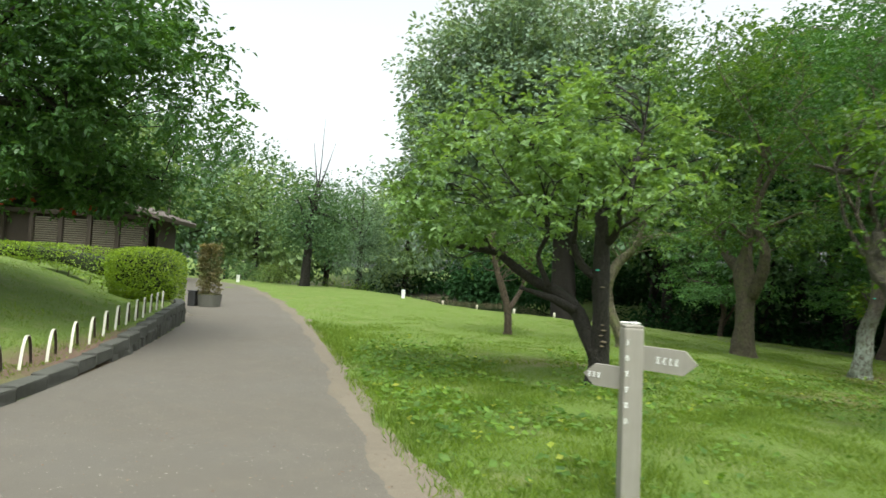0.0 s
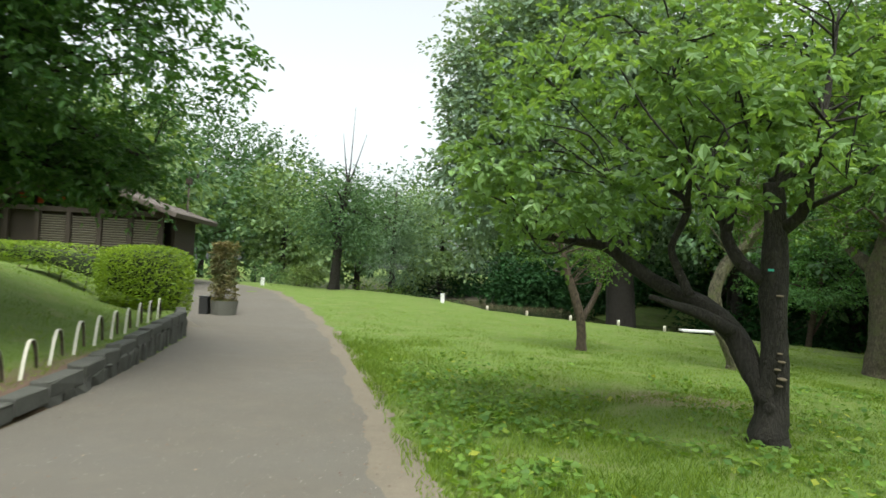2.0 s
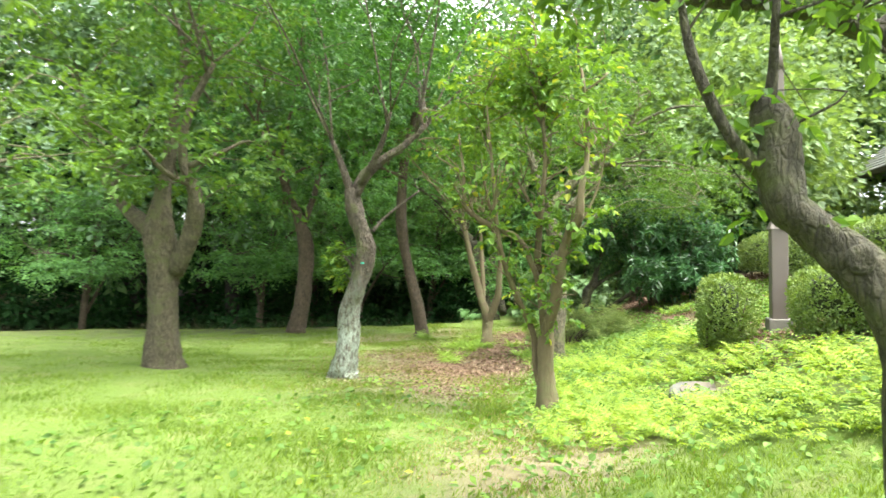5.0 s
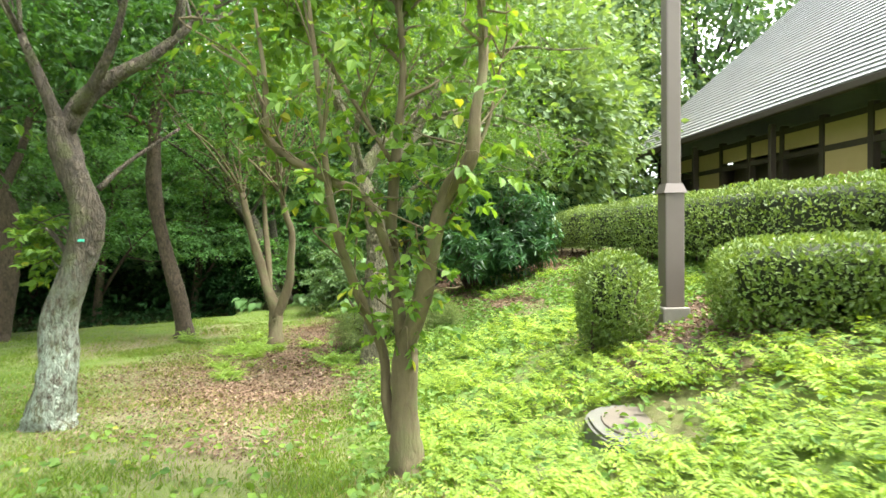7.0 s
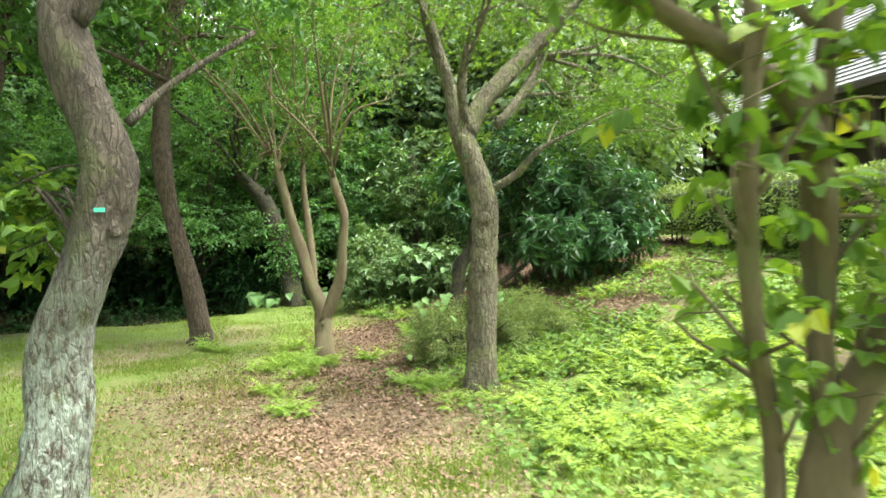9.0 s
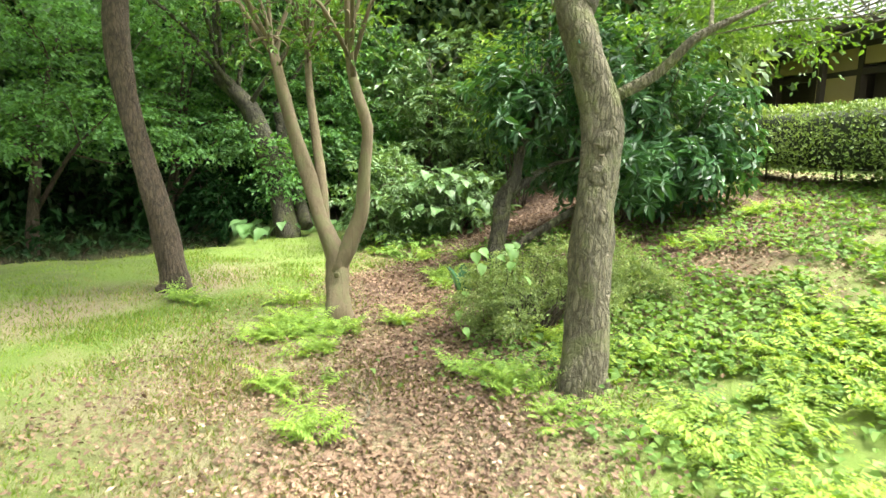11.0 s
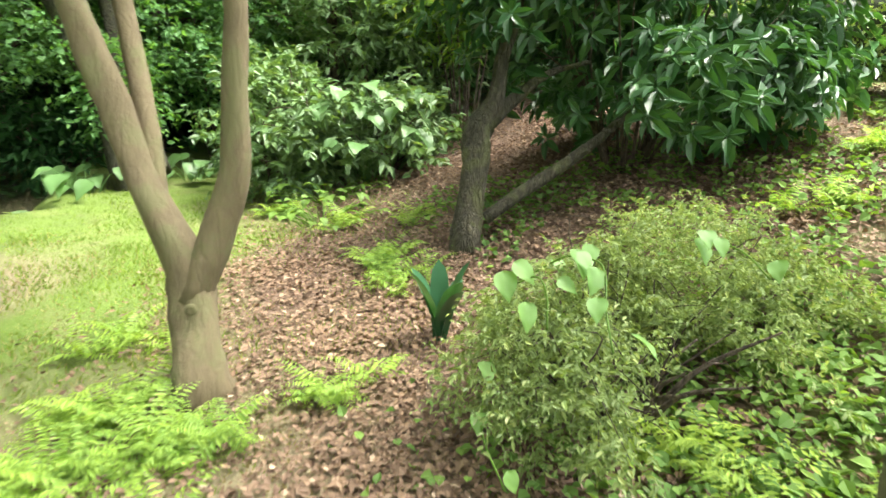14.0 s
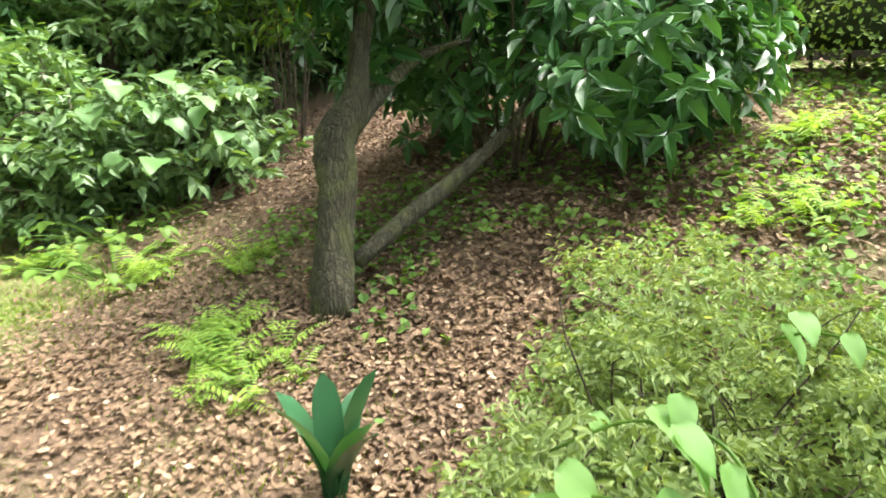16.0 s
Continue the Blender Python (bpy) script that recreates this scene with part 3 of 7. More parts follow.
def strip(name, left, right, y0, y1, lift, material, label, n=90, cols=8):
    ys = np.linspace(y0, y1, n)
    u = np.linspace(0, 1, cols)
    xs = left(ys)[:, None] * (1 - u) + right(ys)[:, None] * u
    yy = np.repeat(ys[:, None], cols, 1)
    z = height(xs, yy) * 0 - 0.32 + 0.3 * sm(17, 34, yy) * (1 - sm(-4, 2, xs)) + lift
    z = np.maximum(z, np.where(yy > 16, height(xs, yy) + lift, -9))
    i = (np.arange(n - 1)[:, None] * cols + np.arange(cols - 1)[None]).ravel()
    ob = new(name, mesh_np(name, np.stack([xs, yy, z], -1).reshape(-1, 3), np.stack([i, i + 1, i + cols + 1, i + cols], -1), material, True))
    return tagged(ob, label, name, kind="structure")


jag = lambda y, s: 0.018 * np.sin(y * 31 + s + 2 * np.sin(y * 17)) + 0.012 * np.sin(y * 71 + 3 * np.sin(y * 23 + s))
wob = lambda y, s: jag(y, s) + 0.07 * np.sin(y * 2.1 + s) + 0.04 * np.sin(y * 5.3 + 2 * s) + 0.015 * np.sin(y * 13 + s)
strip("path", lambda y: np.where(y < 15.6, kerb_x(y) + 0.03, np.minimum(kerb_x(y), edge_x(y) - 4.6)), lambda y: edge_x(y) - 0.30 + wob(y, 1) * 0.6, -10, 41, 0.008, M["asphalt"], "grey worn asphalt park path", 900)
strip("path_shoulder", lambda y: edge_x(y) - 0.6, lambda y: edge_x(y) + 0.04 + wob(y, 4), -10, 41, 0.004, M["dirt"], "sandy dirt shoulder beside the path", 900, 5)
wx, wy = np.meshgrid(np.linspace(-60, 24, 30), np.linspace(14, 62, 20))
i = (np.arange(19)[:, None] * 30 + np.arange(29)[None]).ravel()
tagged(new("water", mesh_np("water", np.stack([wx, wy, 0 * wx - 1.0], -1).reshape(-1, 3), np.stack([i, i + 1, i + 31, i + 30], -1), M["water"], True)),
       "still dark olive pond water", "pond", kind="structure")


# ---- trees ----
TREES = {}


def new_tree(key, base, label, bark, category="tree", group="", name="tree"):
    z = float(height(base[0], base[1]))
    t = thing(name, (base[0], base[1], z), label, category, group)
    TREES[key] = dict(ob=t, at=np.array([base[0], base[1], z]), bark=bark, lines=[])
    return TREES[key]


def limb(tree, pts, sides=None):
    first = not tree["lines"]
    line = np.array(pts, float)
    if first:
        z = tree["at"][2]
        r = line[0, 3]
        line[0, 2] = z + 0.12
        line[0, 3] *= 1.12
        line = np.vstack([[*line[0, :2], z - 0.22, r * 1.5], [*line[0, :2], z + 0.0, r * 1.25], line])
    line = smooth_line(line, 5 if first else 4)
    line[:, 3] = np.maximum(line[:, 3], 0.004)
    tree["lines"].append(line)
    s = sides or (16 if first else 9)
    me = tube_mesh("trunk" if first else "limb", line, tree["bark"], s, 0.085, len(tree["lines"]) * 7 + int(abs(line[0, 0]) * 10), tree["at"])
    piece("trunk" if first else "limb", me, tree["ob"])


def twigs(tree, C, D, count, seed, r0=0.009):
    """Thin branches from the limbs out to some of the leaf clumps."""
    g = np.random.default_rng(seed)
    bones = np.vstack(tree["lines"])
    geos = []
    for i in g.choice(len(C), min(count, len(C)), replace=False):
        c = C[i]
        dist = np.linalg.norm(bones[:, :3] - c, axis=1) + np.maximum(0, bones[:, 2] - c[2] + 0.2) * 2
        b = bones[np.argmin(dist)]
        mid = (b[:3] + c) / 2 + g.normal(size=3) * 0.12 + np.array([0, 0, 0.1])
        ln = smooth_line([[*b[:3], min(b[3] * 0.7, r0 * 1.8)], [*mid, r0], [*c, r0 * 0.4]], 3)
        v, f, _ = tube_geo(ln, 4, 0.05, int(i))
        geos.append((v, f))
    v, f = joined(geos)
    piece("fine_branching", mesh_np("fine_branching", v - tree["at"], f, tree["bark"], True), tree["ob"], kind="stuff")


def branches(tree, C, count, seed):
    """Second-order limbs that carry the crown: each reaches for a far-apart leaf clump."""
    g = np.random.default_rng(seed + 5)
    bones = np.vstack([l[len(l) // 3:] for l in tree["lines"]])
    left = list(g.choice(len(C), min(len(C), count * 8), replace=False))
    got = [left.pop()]
    while len(got) < count and left:
        d = [min(np.linalg.norm(C[i] - C[j]) for j in got) for i in left]
        got.append(left.pop(int(np.argmax(d))))
    for k, i in enumerate(got):
        c = C[i]
        q = np.linalg.norm(bones[:, :3] - c, axis=1) + np.maximum(0, bones[:, 2] - c[2]) + g.uniform(0, 0.5, len(bones))
        b = bones[np.argmin(q)]
        r = min(b[3] * 0.6, 0.05)
        a = b[:3]
        m1 = a + (c - a) * 0.35 + g.normal(size=3) * 0.08 + np.array([0, 0, 0.12])
        m2 = a + (c - a) * 0.7 + g.normal(size=3) * 0.10 + np.array([0, 0, 0.10])
        ln = smooth_line([[*a, r], [*m1, r * 0.72], [*m2, r * 0.45], [*c, r * 0.15]], 4)
        ln[:, 3] = np.maximum(ln[:, 3], 0.004)
        tree["lines"].append(ln)
        piece("branch", tube_mesh("branch", ln, tree["bark"], 7, 0.06, k, tree["at"]), tree["ob"])


def crown(tree, parts, material, leaf=(0.07, 0.035), per=26, spread=0.22, seed=1, simple=False, twig=60, up=0.7, droop=0.2, label="", name="crown", flatten=0.6, branch=0, whorl=False):
    """parts: (centre, radii, clumps, shell, gap, flat) each."""
    geos, Cs, Ds = [], [], []
    for k, (c, r, n, shell, gap, flat) in enumerate(parts):
        C, D = crown_points(c, r, n, seed + k, shell, gap, flat=flat)
        ok = C[:, 2] > height(C[:, 0], C[:, 1]) + 0.1
        C, D = C[ok], D[ok]
        if whorl:
            geos.append(rosettes(C, D, per, leaf[0], leaf[1], seed + k))
        elif simple and flatten > 0.32:
            geos.append(leaf_cloud(C, D, per, spread, leaf[0], leaf[1], seed + k, up, droop, flatten))
        else:
            geos.append(leaves_round(C, D, per, spread, leaf[0], leaf[1], seed + k, simple, up, droop, flatten))
        Cs.append(C)
        Ds.append(D)
    v, f = joined(geos)
    piece(name, mesh_np(name, v - tree["at"], f, material), tree["ob"], label, kind="stuff")
    if branch:
        branches(tree, np.vstack(Cs), branch, seed)
    if twig:
        twigs(tree, np.vstack(Cs), np.vstack(Ds), twig, seed)


tree_a = new_tree("a", (2.26, 9.26), "old plum tree with dark crooked limbs on the lawn", M["bark_dark"])
limb(tree_a, [(2.26, 9.26, -0.32, 0.147), (2.27, 9.25, 0.06, 0.126), (2.28, 9.23, 0.50, 0.117), (2.25, 9.22, 0.93, 0.113), (2.23, 9.21, 1.32, 0.108), (2.22, 9.20, 1.71, 0.095), (2.20, 9.20, 2.00, 0.078)])
limb(tree_a, [(2.20, 9.20, 1.97, 0.069), (2.41, 9.23, 2.12, 0.057), (2.57, 9.27, 2.30, 0.040), (2.67, 9.32, 2.67, 0.032), (2.75, 9.37, 3.12, 0.023), (2.83, 9.42, 3.67, 0.014)])
limb(tree_a, [(2.26, 9.20, 1.58, 0.074), (2.35, 9.06, 1.68, 0.055), (2.37, 8.94, 1.84, 0.042), (2.36, 8.83, 2.09, 0.024), (2.45, 8.69, 2.35, 0.012)])
limb(tree_a, [(2.23, 9.26, 0.06, 0.113), (2.11, 9.35, 0.35, 0.105), (2.00, 9.44, 0.63, 0.098), (1.75, 9.57, 0.87, 0.090), (1.46, 9.72, 1.00, 0.077), (1.16, 9.87, 1.20, 0.065), (0.90, 10.01, 1.40, 0.056), (0.55, 10.18, 1.45, 0.038), (0.15, 10.37, 1.48, 0.019)])
limb(tree_a, [(1.93, 9.33, 0.66, 0.065), (1.66, 9.30, 0.79, 0.051), (1.38, 9.28, 0.87, 0.037), (1.17, 9.23, 0.93, 0.024)])
limb(tree_a, [(1.58, 9.43, 0.95, 0.048), (1.48, 9.51, 1.21, 0.039), (1.44, 9.57, 1.41, 0.035), (1.56, 9.59, 1.68, 0.036), (1.58, 9.64, 1.85, 0.032), (1.44, 9.74, 1.97, 0.028), (1.27, 9.85, 2.11, 0.019)])
limb(tree_a, [(1.51, 9.42, 1.79, 0.030), (1.46, 9.16, 2.07, 0.016), (1.31, 8.93, 2.40, 0.010)])
limb(tree_a, [(2.17, 9.24, 1.12, 0.061), (2.02, 9.37, 1.27, 0.057), (1.93, 9.47, 1.47, 0.054), (1.90, 9.55, 1.66, 0.050), (1.80, 9.66, 1.80, 0.037), (1.76, 9.76, 1.97, 0.019)])
limb(tree_a, [(1.86, 9.32, 1.57, 0.039), (1.87, 9.22, 1.77, 0.030), (1.86, 9.13, 1.97, 0.017), (1.89, 9.02, 2.41, 0.010)])
tree_b = new_tree("b", (1.69, 16.21), "small young tree with a thin forked trunk", M["bark_red"])
limb(tree_b, [(1.69, 16.21, -0.32, 0.089), (1.65, 16.20, 0.22, 0.089), (1.52, 16.23, 0.71, 0.079), (1.32, 16.26, 1.30, 0.069), (1.19, 16.29, 1.89, 0.050)])
limb(tree_b, [(1.65, 16.20, 0.22, 0.060), (1.98, 16.63, 0.71, 0.052), (2.25, 17.06, 1.35, 0.032)])
tree_m = new_tree("m", (4.00, 14.61), "small tree with a curved pale trunk", M["bark_grey"])
limb(tree_m, [(4.00, 14.61, -0.35, 0.110), (3.87, 14.63, 0.09, 0.110), (3.70, 14.67, 0.50, 0.110), (3.66, 14.67, 1.00, 0.110), (3.83, 14.60, 1.47, 0.101), (4.13, 14.49, 1.84, 0.073), (4.32, 14.42, 2.40, 0.046)])
tree_c = new_tree("c", (7.30, 16.16), "tree with a thick brown trunk forking into three", M["bark_brown"])
limb(tree_c, [(7.30, 16.16, -0.51, 0.245), (7.29, 16.16, 0.25, 0.219), (7.28, 16.16, 0.93, 0.211), (7.25, 16.18, 1.52, 0.228), (7.28, 16.13, 2.11, 0.118), (7.33, 16.06, 2.70, 0.093), (7.38, 15.96, 3.46, 0.068), (7.47, 15.83, 4.30, 0.042)])
limb(tree_c, [(7.19, 16.27, 1.52, 0.135), (7.06, 16.81, 1.92, 0.095), (6.99, 17.29, 2.38, 0.079), (6.96, 17.69, 2.99, 0.063), (6.96, 18.05, 3.86, 0.037)])
limb(tree_c, [(7.39, 16.01, 0.93, 0.160), (7.44, 15.65, 1.51, 0.133), (7.37, 15.47, 2.04, 0.106), (7.17, 15.48, 2.54, 0.072), (7.13, 15.25, 3.15, 0.055), (7.24, 14.82, 3.81, 0.039)])
tree_d = new_tree("d", (8.44, 13.57), "leaning tree with pale lichen on its lower trunk", M["bark_lichen"])
limb(tree_d, [(8.44, 13.57, -0.56, 0.178), (8.47, 13.50, -0.04, 0.156), (8.49, 13.48, 0.34, 0.140), (8.52, 13.38, 0.68, 0.133), (8.55, 13.29, 0.98, 0.129), (8.57, 13.24, 1.29, 0.129), (8.55, 13.34, 1.57, 0.118), (8.53, 13.45, 1.86, 0.118), (8.53, 13.48, 2.08, 0.106)])
limb(tree_d, [(8.54, 13.43, 1.99, 0.083), (8.67, 13.33, 2.30, 0.078), (8.83, 13.15, 2.51, 0.067), (9.00, 12.91, 2.70, 0.049), (9.18, 12.62, 3.00, 0.033)])
limb(tree_d, [(8.57, 13.34, 2.16, 0.061), (8.52, 13.06, 2.42, 0.048), (8.47, 12.83, 2.71, 0.032), (8.40, 12.64, 3.04, 0.021)])
limb(tree_d, [(8.60, 13.15, 1.48, 0.027), (8.85, 13.07, 1.73, 0.020), (9.16, 12.76, 2.06, 0.013)])
limb(tree_d, [(8.52, 13.50, 2.05, 0.068), (8.39, 13.51, 2.35, 0.052), (8.25, 13.57, 2.74, 0.032)])
tree_e = new_tree("e", (14.02, 16.47), "slender leaning red-brown tree on the lawn", M["bark_red"])
limb(tree_e, [(14.02, 16.47, -0.74, 0.154), (14.01, 16.58, -0.09, 0.136), (13.98, 16.75, 0.55, 0.127), (13.96, 16.93, 1.28, 0.118), (13.95, 17.03, 2.00, 0.127), (13.96, 17.03, 2.64, 0.118), (13.99, 16.98, 3.36, 0.100), (14.06, 16.80, 4.09, 0.082), (14.12, 16.64, 4.99, 0.064)])
limb(tree_e, [(14.04, 16.84, 3.90, 0.054), (14.56, 16.79, 4.79, 0.047), (15.05, 16.90, 5.74, 0.030)])
limb(tree_e, [(14.00, 16.91, 3.00, 0.045), (13.51, 17.15, 3.18, 0.035), (13.02, 17.40, 3.35, 0.017)])
tree_f = new_tree("f", (12.94, 19.60), "brown-trunked tree near the pond", M["bark_red"])
limb(tree_f, [(12.94, 19.60, -0.74, 0.198), (13.03, 19.46, 0.22, 0.198), (13.07, 19.38, 1.35, 0.184), (12.96, 19.51, 2.12, 0.141), (12.81, 19.71, 2.62, 0.113), (12.62, 19.95, 3.61, 0.071)])
limb(tree_f, [(13.01, 19.45, 1.91, 0.099), (13.72, 19.70, 2.98, 0.074), (14.32, 20.11, 4.29, 0.046)])
tree_g = new_tree("g", (13.43, 14.30), "tan smooth-barked tree with several rising stems", M["bark_tan"])
limb(tree_g, [(13.43, 14.30, -0.75, 0.119), (13.51, 14.34, -0.41, 0.111), (13.57, 14.38, -0.15, 0.102), (13.62, 14.58, 0.23, 0.078), (13.69, 14.72, 0.60, 0.074), (13.76, 14.88, 0.97, 0.070), (13.83, 15.04, 1.37, 0.061), (13.92, 15.22, 1.88, 0.045)])
limb(tree_g, [(13.60, 14.50, 0.07, 0.049), (13.81, 14.64, 0.58, 0.050), (14.02, 14.80, 1.07, 0.047), (14.21, 14.94, 1.50, 0.044), (14.43, 15.07, 2.03, 0.031)])
limb(tree_g, [(13.53, 14.36, -0.29, 0.082), (13.57, 14.23, 0.03, 0.077), (13.60, 14.13, 0.33, 0.068), (13.63, 14.12, 0.72, 0.063), (13.66, 14.11, 1.10, 0.054), (13.65, 14.22, 1.43, 0.050), (13.67, 14.33, 1.86, 0.034)])
tree_h = new_tree("h", (11.90, 11.98), "rough-barked grey-brown tree with knots and scars", M["bark_grey"])
limb(tree_h, [(11.90, 11.98, -0.60, 0.149), (11.94, 11.97, -0.04, 0.136), (11.97, 11.98, 0.45, 0.139), (12.00, 11.97, 0.85, 0.129), (12.02, 11.97, 1.20, 0.124), (12.02, 12.10, 1.59, 0.120), (12.01, 12.19, 1.82, 0.110), (12.01, 12.27, 2.14, 0.070), (12.01, 12.35, 2.44, 0.065), (12.01, 12.48, 2.79, 0.060), (12.01, 12.63, 3.34, 0.040)])
limb(tree_h, [(12.02, 12.15, 1.84, 0.100), (12.17, 12.06, 2.11, 0.096), (12.35, 11.86, 2.39, 0.093), (12.54, 11.63, 2.67, 0.084), (12.74, 11.35, 3.02, 0.064), (12.99, 10.97, 3.54, 0.043)])
limb(tree_h, [(12.03, 12.13, 1.84, 0.040), (11.81, 12.15, 2.24, 0.038), (11.63, 12.05, 2.59, 0.027)])
limb(tree_h, [(12.10, 11.86, 1.92, 0.050), (12.38, 11.66, 2.25, 0.046), (12.65, 11.48, 2.69, 0.042), (12.92, 11.38, 3.24, 0.033)])
limb(tree_h, [(12.04, 11.91, 1.29, 0.040), (12.01, 11.63, 1.46, 0.034), (11.95, 11.44, 1.65, 0.029), (11.92, 11.12, 1.81, 0.014)])
tree_i = new_tree("i", (7.98, 10.17), "small several-stemmed tree hung with climbing leaves", M["bark_tan"])
limb(tree_i, [(7.98, 10.17, -0.45, 0.098), (7.96, 10.17, -0.05, 0.086), (7.94, 10.15, 0.22, 0.083), (7.92, 10.13, 0.38, 0.066), (7.86, 10.01, 0.67, 0.058), (7.80, 9.92, 1.0, 0.052), (7.75, 9.81, 1.31, 0.049), (7.62, 9.64, 1.48, 0.042), (7.60, 9.60, 1.75, 0.032), (7.65, 9.56, 2.05, 0.027), (7.78, 9.62, 2.6, 0.020), (7.86, 9.76, 3.3, 0.010)])
limb(tree_i, [(7.95, 10.16, 0.24, 0.045), (7.93, 10.18, 0.47, 0.043), (7.92, 10.21, 0.84, 0.040), (7.90, 10.22, 1.15, 0.036), (7.90, 10.17, 1.7, 0.030), (7.92, 10.14, 2.13, 0.024), (7.95, 10.20, 2.8, 0.017), (7.98, 10.3, 3.7, 0.007)])
limb(tree_i, [(7.96, 10.24, -0.22, 0.040), (7.95, 10.29, 0.0, 0.036), (7.95, 10.31, 0.31, 0.034), (7.80, 10.40, 0.67, 0.030), (7.60, 10.46, 1.09, 0.026), (7.50, 10.47, 1.40, 0.022), (7.50, 10.52, 1.95, 0.017), (7.62, 10.66, 2.7, 0.008)])
limb(tree_i, [(7.92, 10.19, 0.66, 0.034), (7.85, 10.20, 0.88, 0.033), (7.75, 10.24, 1.09, 0.034), (7.70, 10.33, 1.29, 0.033), (7.60, 10.48, 1.39, 0.032), (7.50, 10.68, 1.50, 0.030), (7.45, 10.83, 1.64, 0.026), (7.42, 10.82, 1.79, 0.021), (7.40, 10.81, 1.98, 0.016), (7.42, 10.88, 2.4, 0.008)])
limb(tree_i, [(7.90, 10.2, 1.5, 0.018), (8.0, 10.55, 2.0, 0.015), (8.0, 10.9, 2.5, 0.010), (8.0, 11.2, 2.9, 0.005)])
limb(tree_i, [(7.76, 9.82, 1.28, 0.016), (7.95, 9.62, 1.7, 0.013), (8.05, 9.5, 2.3, 0.006)])
tree_l = new_tree("l", (15.43, 13.09), "short crooked tree on the litter slope", M["bark_olive"])
limb(tree_l, [(15.43, 13.09, -0.55, 0.106), (15.52, 13.08, -0.23, 0.098), (15.61, 13.04, 0.07, 0.106), (15.68, 13.03, 0.32, 0.106), (15.75, 12.91, 0.56, 0.071), (15.84, 12.87, 0.87, 0.055), (15.92, 12.78, 1.17, 0.047), (16.03, 12.72, 1.55, 0.031)])
limb(tree_l, [(15.70, 12.95, 0.39, 0.059), (15.90, 12.72, 0.60, 0.040), (16.08, 12.47, 0.76, 0.029), (16.24, 12.15, 0.85, 0.017)])
limb(tree_l, [(15.55, 12.95, -0.32, 0.052), (15.62, 12.66, -0.10, 0.048), (15.70, 12.36, 0.10, 0.043), (15.80, 12.02, 0.36, 0.036), (15.95, 11.7, 0.7, 0.022)])
tree_k = new_tree("k", (18.29, 17.20), "mossy ivy-clad tree at the lawn edge", M["bark_olive"])
limb(tree_k, [(18.29, 17.20, -0.74, 0.196), (18.47, 17.46, 0.18, 0.196), (18.60, 17.77, 0.92, 0.188), (18.69, 18.12, 1.53, 0.170), (18.72, 18.75, 2.09, 0.128)])
limb(tree_k, [(18.40, 16.84, -0.55, 0.119), (18.79, 17.28, 0.08, 0.123), (19.18, 17.64, 0.67, 0.117), (19.67, 18.04, 1.65, 0.093)])
tree_j = new_tree("j", (4.95, 7.05), "crooked tree with a bent leaning trunk", M["bark_olive"])
limb(tree_j, [(4.95, 7.05, -0.3, 0.10), (4.92, 7.05, 0.15, 0.088), (4.90, 7.05, 0.50, 0.085), (4.87, 7.08, 0.79, 0.088), (4.84, 7.18, 1.03, 0.088), (4.82, 7.33, 1.20, 0.086), (4.78, 7.45, 1.32, 0.084), (4.77, 7.48, 1.47, 0.083), (4.79, 7.48, 1.60, 0.082), (4.80, 7.52, 1.72, 0.072), (4.80, 7.55, 1.79, 0.04)])
limb(tree_j, [(4.76, 7.46, 1.36, 0.034), (4.72, 7.57, 1.50, 0.030), (4.68, 7.65, 1.62, 0.027), (4.63, 7.72, 1.78, 0.024), (4.58, 7.78, 1.98, 0.020), (4.55, 7.82, 2.25, 0.014), (4.52, 7.9, 2.6, 0.008)])
limb(tree_j, [(4.88, 7.10, 0.87, 0.070), (5.40, 6.93, 1.23, 0.072), (6.09, 6.83, 1.81, 0.075), (6.45, 6.97, 2.22, 0.079), (6.24, 7.21, 2.39, 0.073), (5.96, 7.55, 2.52, 0.062), (5.60, 7.98, 2.56, 0.055), (5.30, 8.35, 2.60, 0.045), (5.03, 8.67, 2.63, 0.035), (4.85, 8.88, 2.73, 0.024)])
limb(tree_j, [(4.80, 7.52, 1.70, 0.034), (4.78, 7.50, 1.88, 0.020), (4.68, 7.47, 2.14, 0.015), (4.72, 7.45, 2.41, 0.010)])

crown(tree_a, [((1.55, 9.3, 2.75), (2.0, 1.7, 1.15), 360, 0.42, -0.08, 0), ((0.45, 9.75, 2.15), (1.1, 1.1, 0.75), 140, 0.5, -0.1, 0), ((2.7, 9.0, 3.1), (1.0, 1.2, 0.95), 130, 0.5, -0.1, 0)],
      M["leaf_plum"], (0.085, 0.05), 24, 0.13, 5, twig=150, branch=14)
crown(tree_b, [((1.5, 16.3, 1.75), (1.25, 1.1, 0.75), 120, 0.5, -0.3, 0)], M["leaf_mid"], (0.07, 0.035), 18, 0.16, 15, twig=50)
crown(tree_m, [((4.1, 14.6, 2.6), (1.5, 1.3, 1.0), 150, 0.5, -0.3, 0)], M["leaf_mid"], (0.07, 0.035), 18, 0.18, 25, twig=50)
crown(tree_c, [((7.2, 16.3, 5.5), (2.5, 2.3, 2.6), 460, 0.5, -0.45, 0), ((7.1, 15.4, 2.7), (1.9, 1.5, 0.7), 130, 0.5, -0.3, 0)], M["leaf_mid"], (0.10, 0.058), 18, 0.2, 35, twig=90, branch=16)
crown(tree_d, [((9.2, 13.6, 5.2), (2.9, 2.7, 2.5), 640, 0.5, -0.45, 0)], M["leaf_maple"], (0.085, 0.046), 20, 0.17, 45, twig=90, branch=16)
